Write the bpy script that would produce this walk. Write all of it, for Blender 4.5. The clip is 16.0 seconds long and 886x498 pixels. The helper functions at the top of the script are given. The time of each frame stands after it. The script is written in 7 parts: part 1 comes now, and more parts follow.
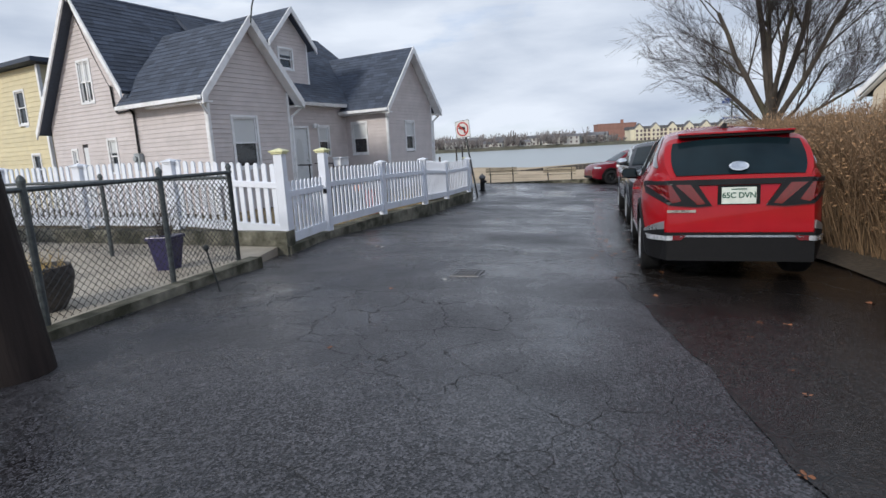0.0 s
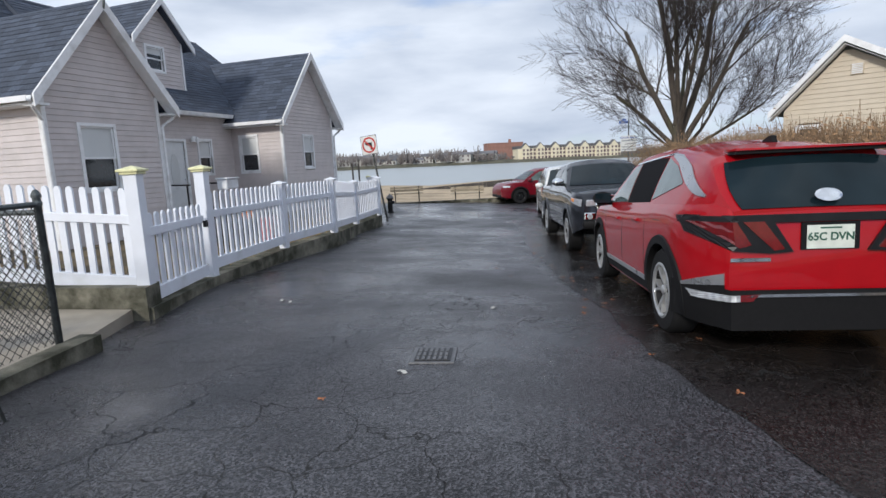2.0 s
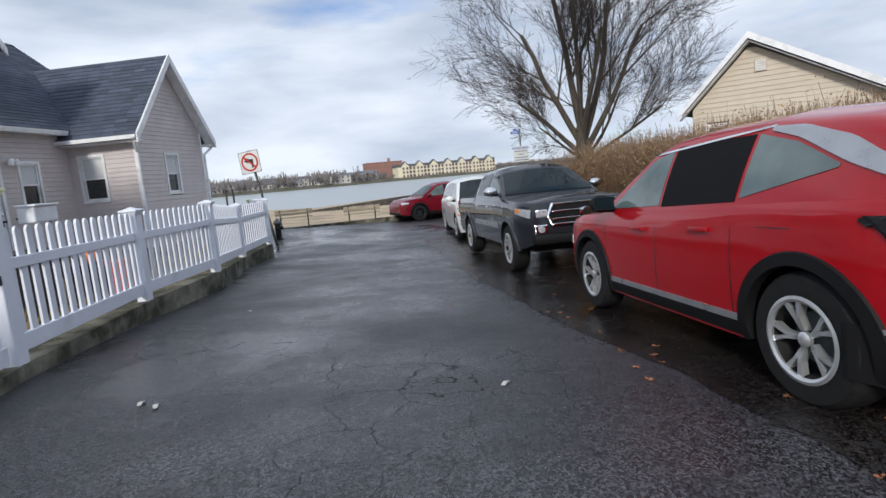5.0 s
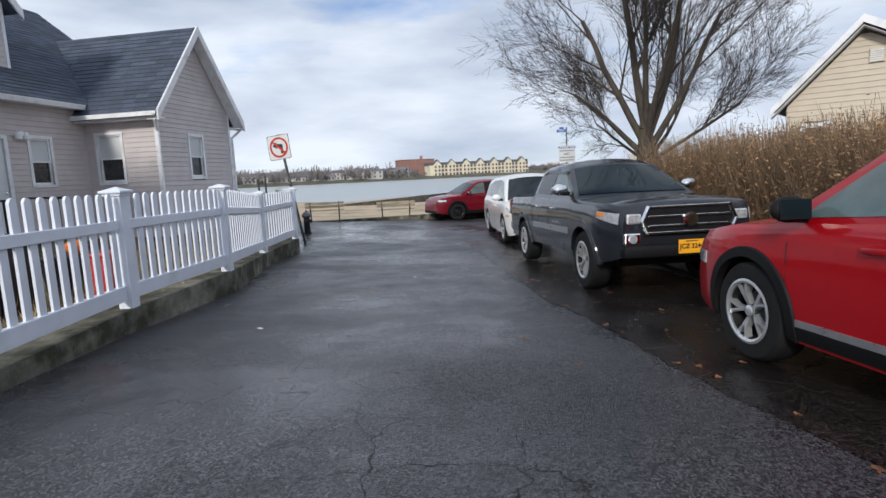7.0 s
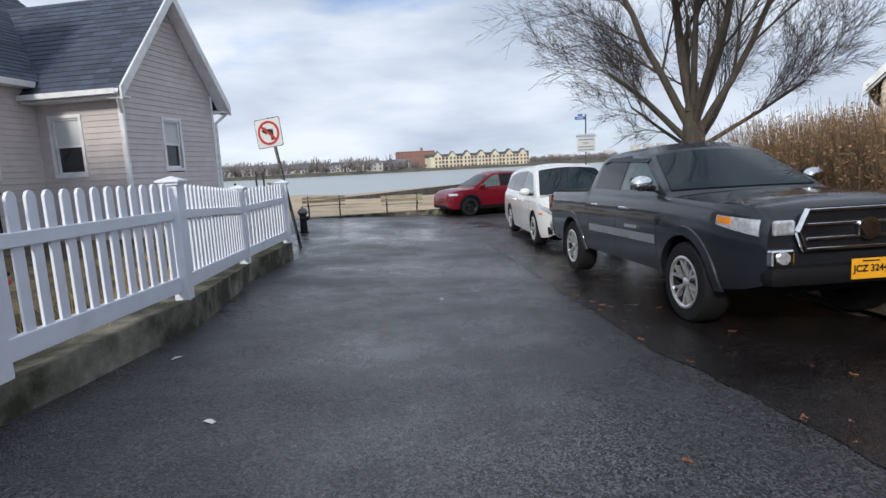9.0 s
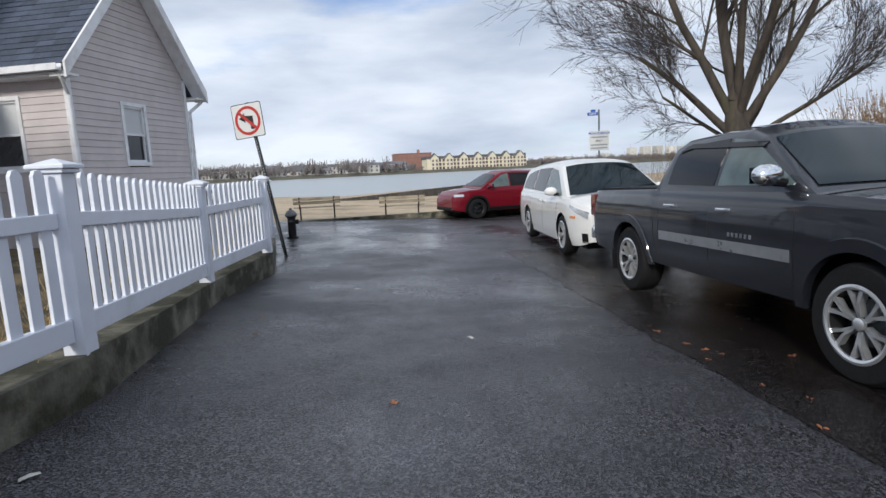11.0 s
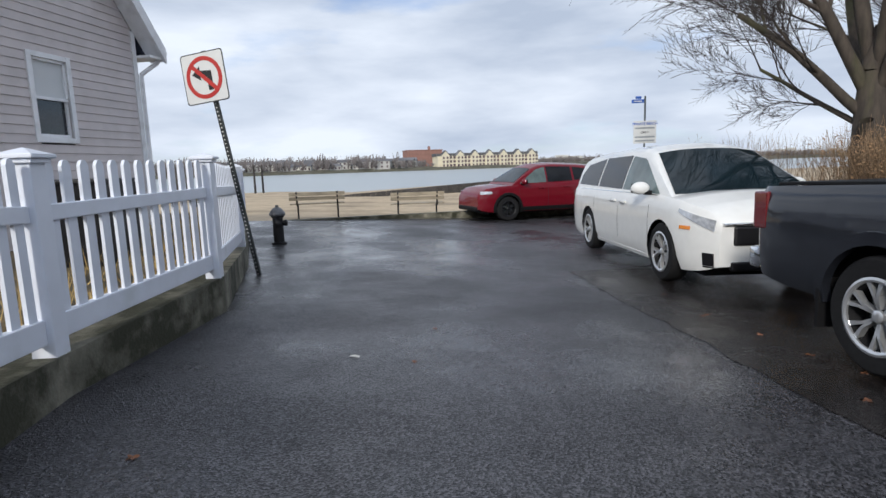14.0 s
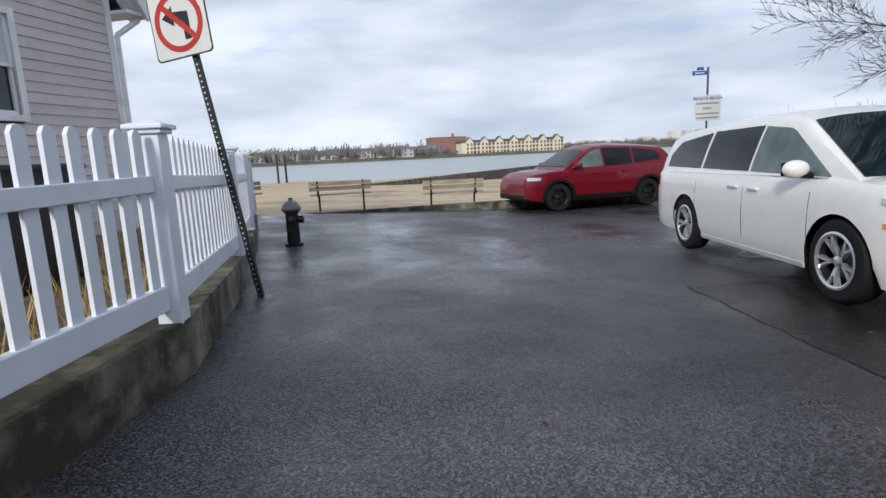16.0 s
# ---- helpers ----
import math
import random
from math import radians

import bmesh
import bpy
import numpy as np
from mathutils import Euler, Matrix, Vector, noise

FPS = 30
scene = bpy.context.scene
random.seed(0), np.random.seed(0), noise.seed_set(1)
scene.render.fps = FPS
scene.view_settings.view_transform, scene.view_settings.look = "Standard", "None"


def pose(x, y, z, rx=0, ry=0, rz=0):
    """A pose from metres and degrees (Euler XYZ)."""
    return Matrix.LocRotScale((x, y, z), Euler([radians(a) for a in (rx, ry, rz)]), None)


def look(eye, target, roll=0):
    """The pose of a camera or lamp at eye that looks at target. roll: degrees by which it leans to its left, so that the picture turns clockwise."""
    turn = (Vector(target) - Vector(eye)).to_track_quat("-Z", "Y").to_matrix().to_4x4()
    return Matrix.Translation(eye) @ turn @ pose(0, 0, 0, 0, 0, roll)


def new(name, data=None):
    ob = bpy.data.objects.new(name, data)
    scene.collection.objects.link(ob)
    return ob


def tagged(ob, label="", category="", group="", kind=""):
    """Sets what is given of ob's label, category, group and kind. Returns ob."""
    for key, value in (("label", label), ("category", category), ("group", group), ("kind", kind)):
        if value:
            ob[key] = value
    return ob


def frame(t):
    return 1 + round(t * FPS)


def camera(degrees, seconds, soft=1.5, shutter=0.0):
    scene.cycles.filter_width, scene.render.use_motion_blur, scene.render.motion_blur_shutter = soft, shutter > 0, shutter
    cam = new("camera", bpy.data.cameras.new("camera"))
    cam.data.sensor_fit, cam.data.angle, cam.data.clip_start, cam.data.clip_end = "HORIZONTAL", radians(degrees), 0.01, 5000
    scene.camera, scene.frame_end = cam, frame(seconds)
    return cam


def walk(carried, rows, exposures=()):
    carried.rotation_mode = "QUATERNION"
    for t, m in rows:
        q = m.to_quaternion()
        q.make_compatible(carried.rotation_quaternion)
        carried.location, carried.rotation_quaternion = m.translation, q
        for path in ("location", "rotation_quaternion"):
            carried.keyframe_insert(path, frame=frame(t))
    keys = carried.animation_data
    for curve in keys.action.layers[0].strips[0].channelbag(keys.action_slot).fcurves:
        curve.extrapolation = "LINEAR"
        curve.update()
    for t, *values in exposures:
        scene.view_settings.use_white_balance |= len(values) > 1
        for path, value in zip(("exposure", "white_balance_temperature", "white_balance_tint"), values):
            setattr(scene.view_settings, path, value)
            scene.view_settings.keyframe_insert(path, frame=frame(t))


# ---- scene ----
cam = camera(78.0, 16.0)
PATH = [
    (0, (1.032, 0.929, 0.892), (0.885, 2.891, 0.534), -2.9),
    (0.5, (0.861, 1.403, 0.905), (0.717, 3.363, 0.531), -3.5),
    (1, (0.714, 1.94, 0.895), (0.735, 3.893, 0.464), -4.3),
    (1.5, (0.621, 2.461, 0.901), (0.712, 4.421, 0.515), -4.5),
    (2, (0.516, 2.926, 0.924), (0.751, 4.887, 0.61), -2.6),
    (2.5, (0.399, 3.387, 0.923), (0.639, 5.349, 0.617), -2.7),
    (3, (0.311, 3.868, 0.887), (0.558, 5.828, 0.577), -2.8),
    (3.5, (0.27, 4.28, 0.865), (0.75, 6.204, 0.607), -6.9),
    (4, (0.244, 4.567, 0.826), (0.84, 6.462, 0.598), -6.2),
    (4.2, (0.26, 4.67, 0.824), (0.875, 6.558, 0.586), -6.2),
    (6.3, (0.259, 6.023, 0.772), (0.938, 7.882, 0.482), -3.9),
    (6.5, (0.318, 6.239, 0.768), (0.89, 8.138, 0.506), -4.2),
    (7, (0.405, 6.729, 0.704), (0.954, 8.634, 0.435), -2.7),
    (7.5, (0.551, 7.225, 0.733), (1.049, 9.141, 0.446), -3.0),
    (8, (0.592, 7.813, 0.706), (1.092, 9.728, 0.419), -3.0),
    (8.2, (0.59, 8.048, 0.701), (1.098, 9.96, 0.405), -2.9),
    (10.3, (0.726, 10.095, 0.621), (1.299, 11.988, 0.325), -3.1),
    (10.5, (0.822, 10.283, 0.602), (1.38, 12.181, 0.31), -2.7),
    (11, (0.844, 10.742, 0.563), (1.403, 12.64, 0.273), -2.7),
    (11.5, (0.944, 11.364, 0.554), (1.504, 13.262, 0.265), -2.8),
    (12, (0.975, 11.949, 0.539), (1.584, 13.833, 0.257), -2.0),
    (12.5, (1.056, 12.492, 0.5), (1.664, 14.377, 0.221), -2.0),
    (13, (1.108, 13.005, 0.472), (1.767, 14.867, 0.159), -2.5),
    (13.5, (1.2, 13.434, 0.457), (1.838, 15.303, 0.143), -2.7),
    (14, (1.337, 13.861, 0.405), (1.865, 15.767, 0.107), -1.8),
    (14.5, (1.382, 14.49, 0.384), (1.896, 16.397, 0.068), -2.2),
    (15, (1.413, 14.958, 0.353), (1.911, 16.869, 0.036), -2.5),
    (15.5, (1.473, 15.396, 0.345), (1.96, 17.308, 0.021), -2.6),
    (16, (1.47, 15.918, 0.324), (1.909, 17.839, -0.015), -2.7),
]
walk(cam, [(t, look(eye, target, roll)) for t, eye, target, roll in PATH], [(0, -0.12, 6150, 10), (1.2, 0.0, 6150, 10), (16, 0.0, 6150, 10)])

# ---- world and sun ----
world = bpy.data.worlds.new("sky")
scene.world = world
world.use_nodes = True
wn, wl = world.node_tree.nodes, world.node_tree.links
wn.clear()
w_out, w_bg = wn.new("ShaderNodeOutputWorld"), wn.new("ShaderNodeBackground")
sky = wn.new("ShaderNodeTexSky")
sky.sky_type, sky.sun_disc = "NISHITA", False
SUN_EL, SUN_AZ = radians(28), radians(217)
sky.sun_elevation, sky.sun_rotation = SUN_EL, SUN_AZ
sky_gain = wn.new("ShaderNodeMix")
sky_gain.data_type, sky_gain.blend_type = "RGBA", "MULTIPLY"
sky_gain.inputs[0].default_value = 1.0
sky_gain.inputs[7].default_value = (0.085, 0.10, 0.125, 1)
tc, mp = wn.new("ShaderNodeTexCoord"), wn.new("ShaderNodeMapping")
mp.inputs["Scale"].default_value = (1.1, 1.1, 4.2)
mp.inputs["Rotation"].default_value = (0.05, 0.0, 0.4)
cl1, cl2 = wn.new("ShaderNodeTexNoise"), wn.new("ShaderNodeTexNoise")
cl1.inputs["Scale"].default_value, cl1.inputs["Detail"].default_value, cl1.inputs["Roughness"].default_value = 1.7, 7, 0.52
cl2.inputs["Scale"].default_value, cl2.inputs["Detail"].default_value = 2.6, 8
cover, shade_ = wn.new("ShaderNodeValToRGB"), wn.new("ShaderNodeValToRGB")
cover.color_ramp.elements[0].position, cover.color_ramp.elements[1].position = 0.30, 0.47
shade_.color_ramp.elements[0].position, shade_.color_ramp.elements[1].position = 0.32, 0.66
shade_.color_ramp.elements[0].color, shade_.color_ramp.elements[1].color = (0.47, 0.53, 0.63, 1), (0.84, 0.88, 0.94, 1)
mixc = wn.new("ShaderNodeMix")
mixc.data_type = "RGBA"
wl.new(tc.outputs["Generated"], mp.inputs["Vector"])
wl.new(mp.outputs["Vector"], cl1.inputs["Vector"])
wl.new(mp.outputs["Vector"], cl2.inputs["Vector"])
wl.new(cl1.outputs["Fac"], cover.inputs["Fac"])
wl.new(cl2.outputs["Fac"], shade_.inputs["Fac"])
wl.new(sky.outputs["Color"], sky_gain.inputs[6])
wl.new(cover.outputs["Color"], mixc.inputs[0])
wl.new(sky_gain.outputs[2], mixc.inputs[6])
wl.new(shade_.outputs["Color"], mixc.inputs[7])
wl.new(mixc.outputs[2], w_bg.inputs["Color"])
w_bg.inputs["Strength"].default_value = 1.08
wl.new(w_bg.outputs["Background"], w_out.inputs["Surface"])
sun = new("sun", bpy.data.lights.new("sun", "SUN"))
sun.data.energy, sun.data.angle, sun.data.color = 2.6, radians(9), (1.0, 0.92, 0.80)
sun.matrix_world = look((0, 0, 30), (18.1, 24.0, 14.0))


# ---- materials ----
def mat(name, color, rough=0.6, metal=0.0, spec=0.5, var=0.12, scale=8.0, bump=0.0, bump_scale=60.0, coat=0.0, stain=None, stain_scale=1.2,
        stain_range=(0.5, 0.72), island=0.0, rough_var=0.1, rand=0.0, stretch=(1, 1, 1)):
    m = bpy.data.materials.new(name)
    m.use_nodes = True
    n, l = m.node_tree.nodes, m.node_tree.links
    b = n["Principled BSDF"]
    b.inputs["Metallic"].default_value, b.inputs["Specular IOR Level"].default_value = metal, spec
    b.inputs["Coat Weight"].default_value, b.inputs["Coat Roughness"].default_value = coat, 0.04
    t, mpn = n.new("ShaderNodeTexCoord"), n.new("ShaderNodeMapping")
    mpn.inputs["Scale"].default_value = stretch
    l.new(t.outputs["Object"], mpn.inputs["Vector"])
    n1 = n.new("ShaderNodeTexNoise")
    n1.inputs["Scale"].default_value, n1.inputs["Detail"].default_value = scale, 6
    l.new(mpn.outputs["Vector"], n1.inputs["Vector"])
    r = n.new("ShaderNodeValToRGB")
    r.color_ramp.elements[0].position, r.color_ramp.elements[1].position = 0.3, 0.7
    c = Vector(color)
    r.color_ramp.elements[0].color, r.color_ramp.elements[1].color = (*(c * (1 - var)), 1), (*(c * (1 + var)), 1)
    l.new(n1.outputs["Fac"], r.inputs["Fac"])
    out = r.outputs["Color"]
    if stain:
        n2, r2, mx = n.new("ShaderNodeTexNoise"), n.new("ShaderNodeValToRGB"), n.new("ShaderNodeMix")
        n2.inputs["Scale"].default_value, n2.inputs["Detail"].default_value, n2.inputs["Roughness"].default_value = stain_scale, 8, 0.6
        l.new(mpn.outputs["Vector"], n2.inputs["Vector"])
        r2.color_ramp.elements[0].position, r2.color_ramp.elements[1].position = stain_range
        l.new(n2.outputs["Fac"], r2.inputs["Fac"])
        mx.data_type = "RGBA"
        mx.inputs[7].default_value = (*stain, 1)
        l.new(r2.outputs["Color"], mx.inputs[0])
        l.new(out, mx.inputs[6])
        out = mx.outputs[2]
    if island or rand:
        info = n.new("ShaderNodeNewGeometry") if island else n.new("ShaderNodeObjectInfo")
        mr, hs = n.new("ShaderNodeMapRange"), n.new("ShaderNodeHueSaturation")
        k = island or rand
        mr.inputs["To Min"].default_value, mr.inputs["To Max"].default_value = 1 - k, 1 + k
        l.new(info.outputs["Random Per Island" if island else "Random"], mr.inputs["Value"])
        l.new(mr.outputs["Result"], hs.inputs["Value"])
        l.new(out, hs.inputs["Color"])
        out = hs.outputs["Color"]
    l.new(out, b.inputs["Base Color"])
    rr = n.new("ShaderNodeMapRange")
    rr.inputs["To Min"].default_value, rr.inputs["To Max"].default_value = max(0.02, rough - rough_var), min(1, rough + rough_var)
    l.new(n1.outputs["Fac"], rr.inputs["Value"])
    l.new(rr.outputs["Result"], b.inputs["Roughness"])
    if bump:
        nb, bp = n.new("ShaderNodeTexNoise"), n.new("ShaderNodeBump")
        nb.inputs["Scale"].default_value, nb.inputs["Detail"].default_value = bump_scale, 5
        l.new(mpn.outputs["Vector"], nb.inputs["Vector"])
        bp.inputs["Strength"].default_value, bp.inputs["Distance"].default_value = bump, 0.01
        l.new(nb.outputs["Fac"], bp.inputs["Height"])
        l.new(bp.outputs["Normal"], b.inputs["Normal"])
    return m


M_SIDING = mat("pinkish_grey_vinyl_siding", (0.57, 0.52, 0.515), 0.5, var=0.06, scale=3, stain=(0.50, 0.46, 0.45), stain_scale=2.5, rand=0.03, bump=0.12, bump_scale=90)
M_TRIM = mat("white_trim", (0.80, 0.81, 0.83), 0.42, var=0.05, scale=5, stain=(0.6, 0.6, 0.6), stain_scale=3)
M_VINYL = mat("white_vinyl_fence", (0.74, 0.77, 0.84), 0.38, var=0.04, scale=4, stain=(0.62, 0.65, 0.68), stain_scale=2.2, stain_range=(0.55, 0.8))
M_CAP = mat("yellowed_cap", (0.74, 0.72, 0.42), 0.5, var=0.15, scale=18)
M_SHINGLE = mat("dark_asphalt_shingle", (0.060, 0.075, 0.108), 0.8, var=0.25, scale=25, island=0.28, bump=0.5, bump_scale=180)
M_SHINGLE2 = mat("grey_green_shingle", (0.16, 0.19, 0.19), 0.85, var=0.2, scale=25, island=0.2, bump=0.5, bump_scale=180)
M_DARKGLASS = mat("window_glass", (0.02, 0.023, 0.027), 0.05, var=0.2, rough_var=0.02, spec=0.7)
M_BLIND = mat("pale_blind", (0.60, 0.62, 0.63), 0.55, var=0.04, scale=1.5)
M_DOOR = mat("white_door", (0.68, 0.70, 0.72), 0.4, var=0.04)
M_YELLOW = mat("cream_yellow_siding", (0.62, 0.55, 0.36), 0.55, var=0.06, scale=3, rand=0.04)
M_TAN = mat("tan_siding", (0.55, 0.48, 0.38), 0.55, var=0.05, scale=3, rand=0.03)
M_CONC = mat("stained_concrete", (0.25, 0.235, 0.185), 0.85, var=0.3, scale=6, stain=(0.036, 0.036, 0.02), stain_scale=2.2, stain_range=(0.34, 0.58), bump=0.6, bump_scale=45)
M_PATIO = mat("patio_concrete", (0.36, 0.32, 0.26), 0.6, var=0.2, scale=3, stain=(0.2, 0.18, 0.15), stain_scale=1.0, bump=0.3, bump_scale=90)
M_POLEWOOD = mat("dark_creosote_wood", (0.024, 0.018, 0.016), 0.75, spec=0.2, var=0.4, scale=14, bump=0.8, bump_scale=30, stretch=(1, 1, 0.1))
M_GALV = mat("weathered_galvanised_steel", (0.10, 0.112, 0.115), 0.5, metal=0.6, var=0.3, scale=20)
M_WIRE = mat("grey_wire", (0.05, 0.05, 0.052), 0.5, metal=0.5)
M_STEEL = mat("sign_post_steel", (0.035, 0.04, 0.04), 0.5, metal=0.3, var=0.4, scale=30)
M_BLACKM = mat("black_metal", (0.011, 0.011, 0.013), 0.4, spec=0.3, var=0.2)
M_GRASS = mat("dead_grass", (0.15, 0.11, 0.055), 0.9, var=0.4, scale=9, stain=(0.035, 0.03, 0.018), stain_scale=1.5, stain_range=(0.42, 0.6), bump=0.8, bump_scale=40)
M_BLADE = mat("dry_grass_blades", (0.42, 0.30, 0.12), 0.8, island=0.4)
M_SAND = mat("damp_sand", (0.46, 0.36, 0.24), 0.9, var=0.18, scale=2.5, stain=(0.20, 0.155, 0.10), stain_scale=0.25, bump=0.5, bump_scale=14)
M_SOIL = mat("leaf_litter_soil", (0.06, 0.045, 0.03), 0.9, var=0.5, scale=22, bump=1.0, bump_scale=30)
M_BARK = mat("grey_brown_bark", (0.062, 0.05, 0.04), 0.9, var=0.4, scale=9, bump=1.0, bump_scale=25, stain=(0.10, 0.10, 0.045), stain_scale=1.0, stretch=(1, 1, 0.3))
M_TWIG = mat("thin_twigs", (0.05, 0.04, 0.036), 0.9)
M_STEM = mat("brown_hedge_stems", (0.24, 0.16, 0.092), 0.9, island=0.5)
M_DRYLEAF = mat("dry_hedge_leaves", (0.26, 0.155, 0.078), 0.8, island=0.55)
M_TIMBER = mat("dark_wet_timber", (0.045, 0.04, 0.037), 0.7, var=0.4, scale=5, rand=0.3, bump=0.5)
M_BENCH = mat("weathered_bench_wood", (0.33, 0.28, 0.20), 0.7, var=0.25, scale=16, rand=0.12, stretch=(0.2, 1, 1))
M_TYRE = mat("black_rubber", (0.014, 0.014, 0.015), 0.75, spec=0.2, var=0.25, scale=30)
M_ALLOY = mat("silver_alloy", (0.66, 0.67, 0.68), 0.32, metal=0.75, var=0.06)
M_CHROME = mat("chrome", (0.8, 0.81, 0.82), 0.08, metal=1.0, rough_var=0.03)
M_CLAD = mat("black_plastic_cladding", (0.010, 0.010, 0.011), 0.6, spec=0.15, var=0.15, scale=40)
M_SILVERT = mat("silver_trim", (0.42, 0.43, 0.45), 0.3, metal=0.7)
M_RED = mat("bright_red_car_paint", (0.33, 0.003, 0.008), 0.4, spec=0.1, metal=0.0, coat=0.7, var=0.05, rough_var=0.05)
M_DKRED = mat("dark_red_car_paint", (0.14, 0.004, 0.012), 0.4, spec=0.1, metal=0.0, coat=0.7, var=0.05)
M_GREY = mat("dark_grey_car_paint", (0.016, 0.018, 0.024), 0.4, spec=0.12, metal=0.0, coat=1.0, var=0.06)
M_WHITE = mat("pearl_white_car_paint", (0.76, 0.76, 0.74), 0.4, spec=0.2, coat=1.0, var=0.03)
M_CARGLASS = mat("tinted_car_glass", (0.008, 0.016, 0.021), 0.03, rough_var=0.02, spec=0.25, coat=0.0, var=0.3, scale=2)
M_CLEARGLASS = mat("pale_green_car_glass", (0.10, 0.135, 0.135), 0.04, rough_var=0.02, spec=0.5, var=0.35, scale=2.5)
M_FABRIC = mat("black_sunshade_fabric", (0.012, 0.012, 0.014), 0.9, spec=0.1, var=0.2, scale=30)
M_PRIVGLASS = mat("privacy_car_glass", (0.012, 0.013, 0.015), 0.06, rough_var=0.02, spec=0.3, var=0.3, scale=2)
M_LAMPRED = mat("red_lamp_lens", (0.13, 0.003, 0.005), 0.12, coat=1.0, var=0.2, scale=30)
M_LAMPCLEAR = mat("clear_lamp_lens", (0.55, 0.57, 0.6), 0.1, metal=0.4, coat=1.0, var=0.3, scale=25)
M_AMBER = mat("amber_lens", (0.75, 0.24, 0.02), 0.15, coat=1.0)
M_PLATEW = mat("white_green_plate", (0.62, 0.66, 0.60), 0.4, var=0.1, scale=12)
M_PLATEY = mat("orange_plate", (0.85, 0.40, 0.02), 0.4)
M_INKG = mat("dark_green_ink", (0.03, 0.10, 0.07), 0.5)
M_INKB = mat("black_ink", (0.01, 0.01, 0.012), 0.5)
M_BLUE = mat("blue_enamel", (0.02, 0.10, 0.42), 0.4)
M_SIGNW = mat("white_sign_sheet", (0.68, 0.69, 0.68), 0.4, var=0.04, scale=6)
M_SIGNR = mat("red_sign_sheet", (0.45, 0.035, 0.03), 0.4)
M_PURPLE = mat("dark_blue_glazed_pot", (0.022, 0.018, 0.075), 0.3, var=0.2)
M_PUMPKIN = mat("orange_pumpkin_skin", (0.62, 0.15, 0.02), 0.45, var=0.2, scale=12)
M_GREYBOX = mat("grey_utility_box", (0.30, 0.33, 0.35), 0.5)
M_IRON = mat("worn_cast_iron", (0.14, 0.14, 0.145), 0.42, metal=0.5, var=0.3, scale=30)
M_STONE = mat("grey_boulder", (0.30, 0.29, 0.27), 0.9, var=0.25, scale=10, bump=0.6)
M_LEAF = mat("fallen_leaf", (0.22, 0.085, 0.035), 0.6, rand=0.4)
M_PAPER = mat("pale_litter", (0.55, 0.54, 0.5), 0.7)
M_LAND = mat("far_shore_scrub", (0.10, 0.095, 0.065), 0.95, var=0.4, scale=0.2)
M_FARTREE = mat("far_bare_trees", (0.19, 0.17, 0.165), 0.95, island=0.3)
M_FARWALL = mat("far_pale_walls", (0.50, 0.49, 0.46), 0.8, rand=0.35)
M_CREAM = mat("cream_far_facade", (0.68, 0.62, 0.47), 0.8, var=0.06, scale=0.3)
# brick red lightened and greyed: distance haze is put into the colour
M_HAZED_BRICK = mat("far_brick_hazed", (0.28, 0.15, 0.12), 0.85, var=0.15, scale=0.4)
M_FARROOF = mat("far_roof_grey", (0.13, 0.13, 0.14), 0.9, rand=0.4)
M_FARWIN = mat("far_window", (0.10, 0.065, 0.075), 0.3)


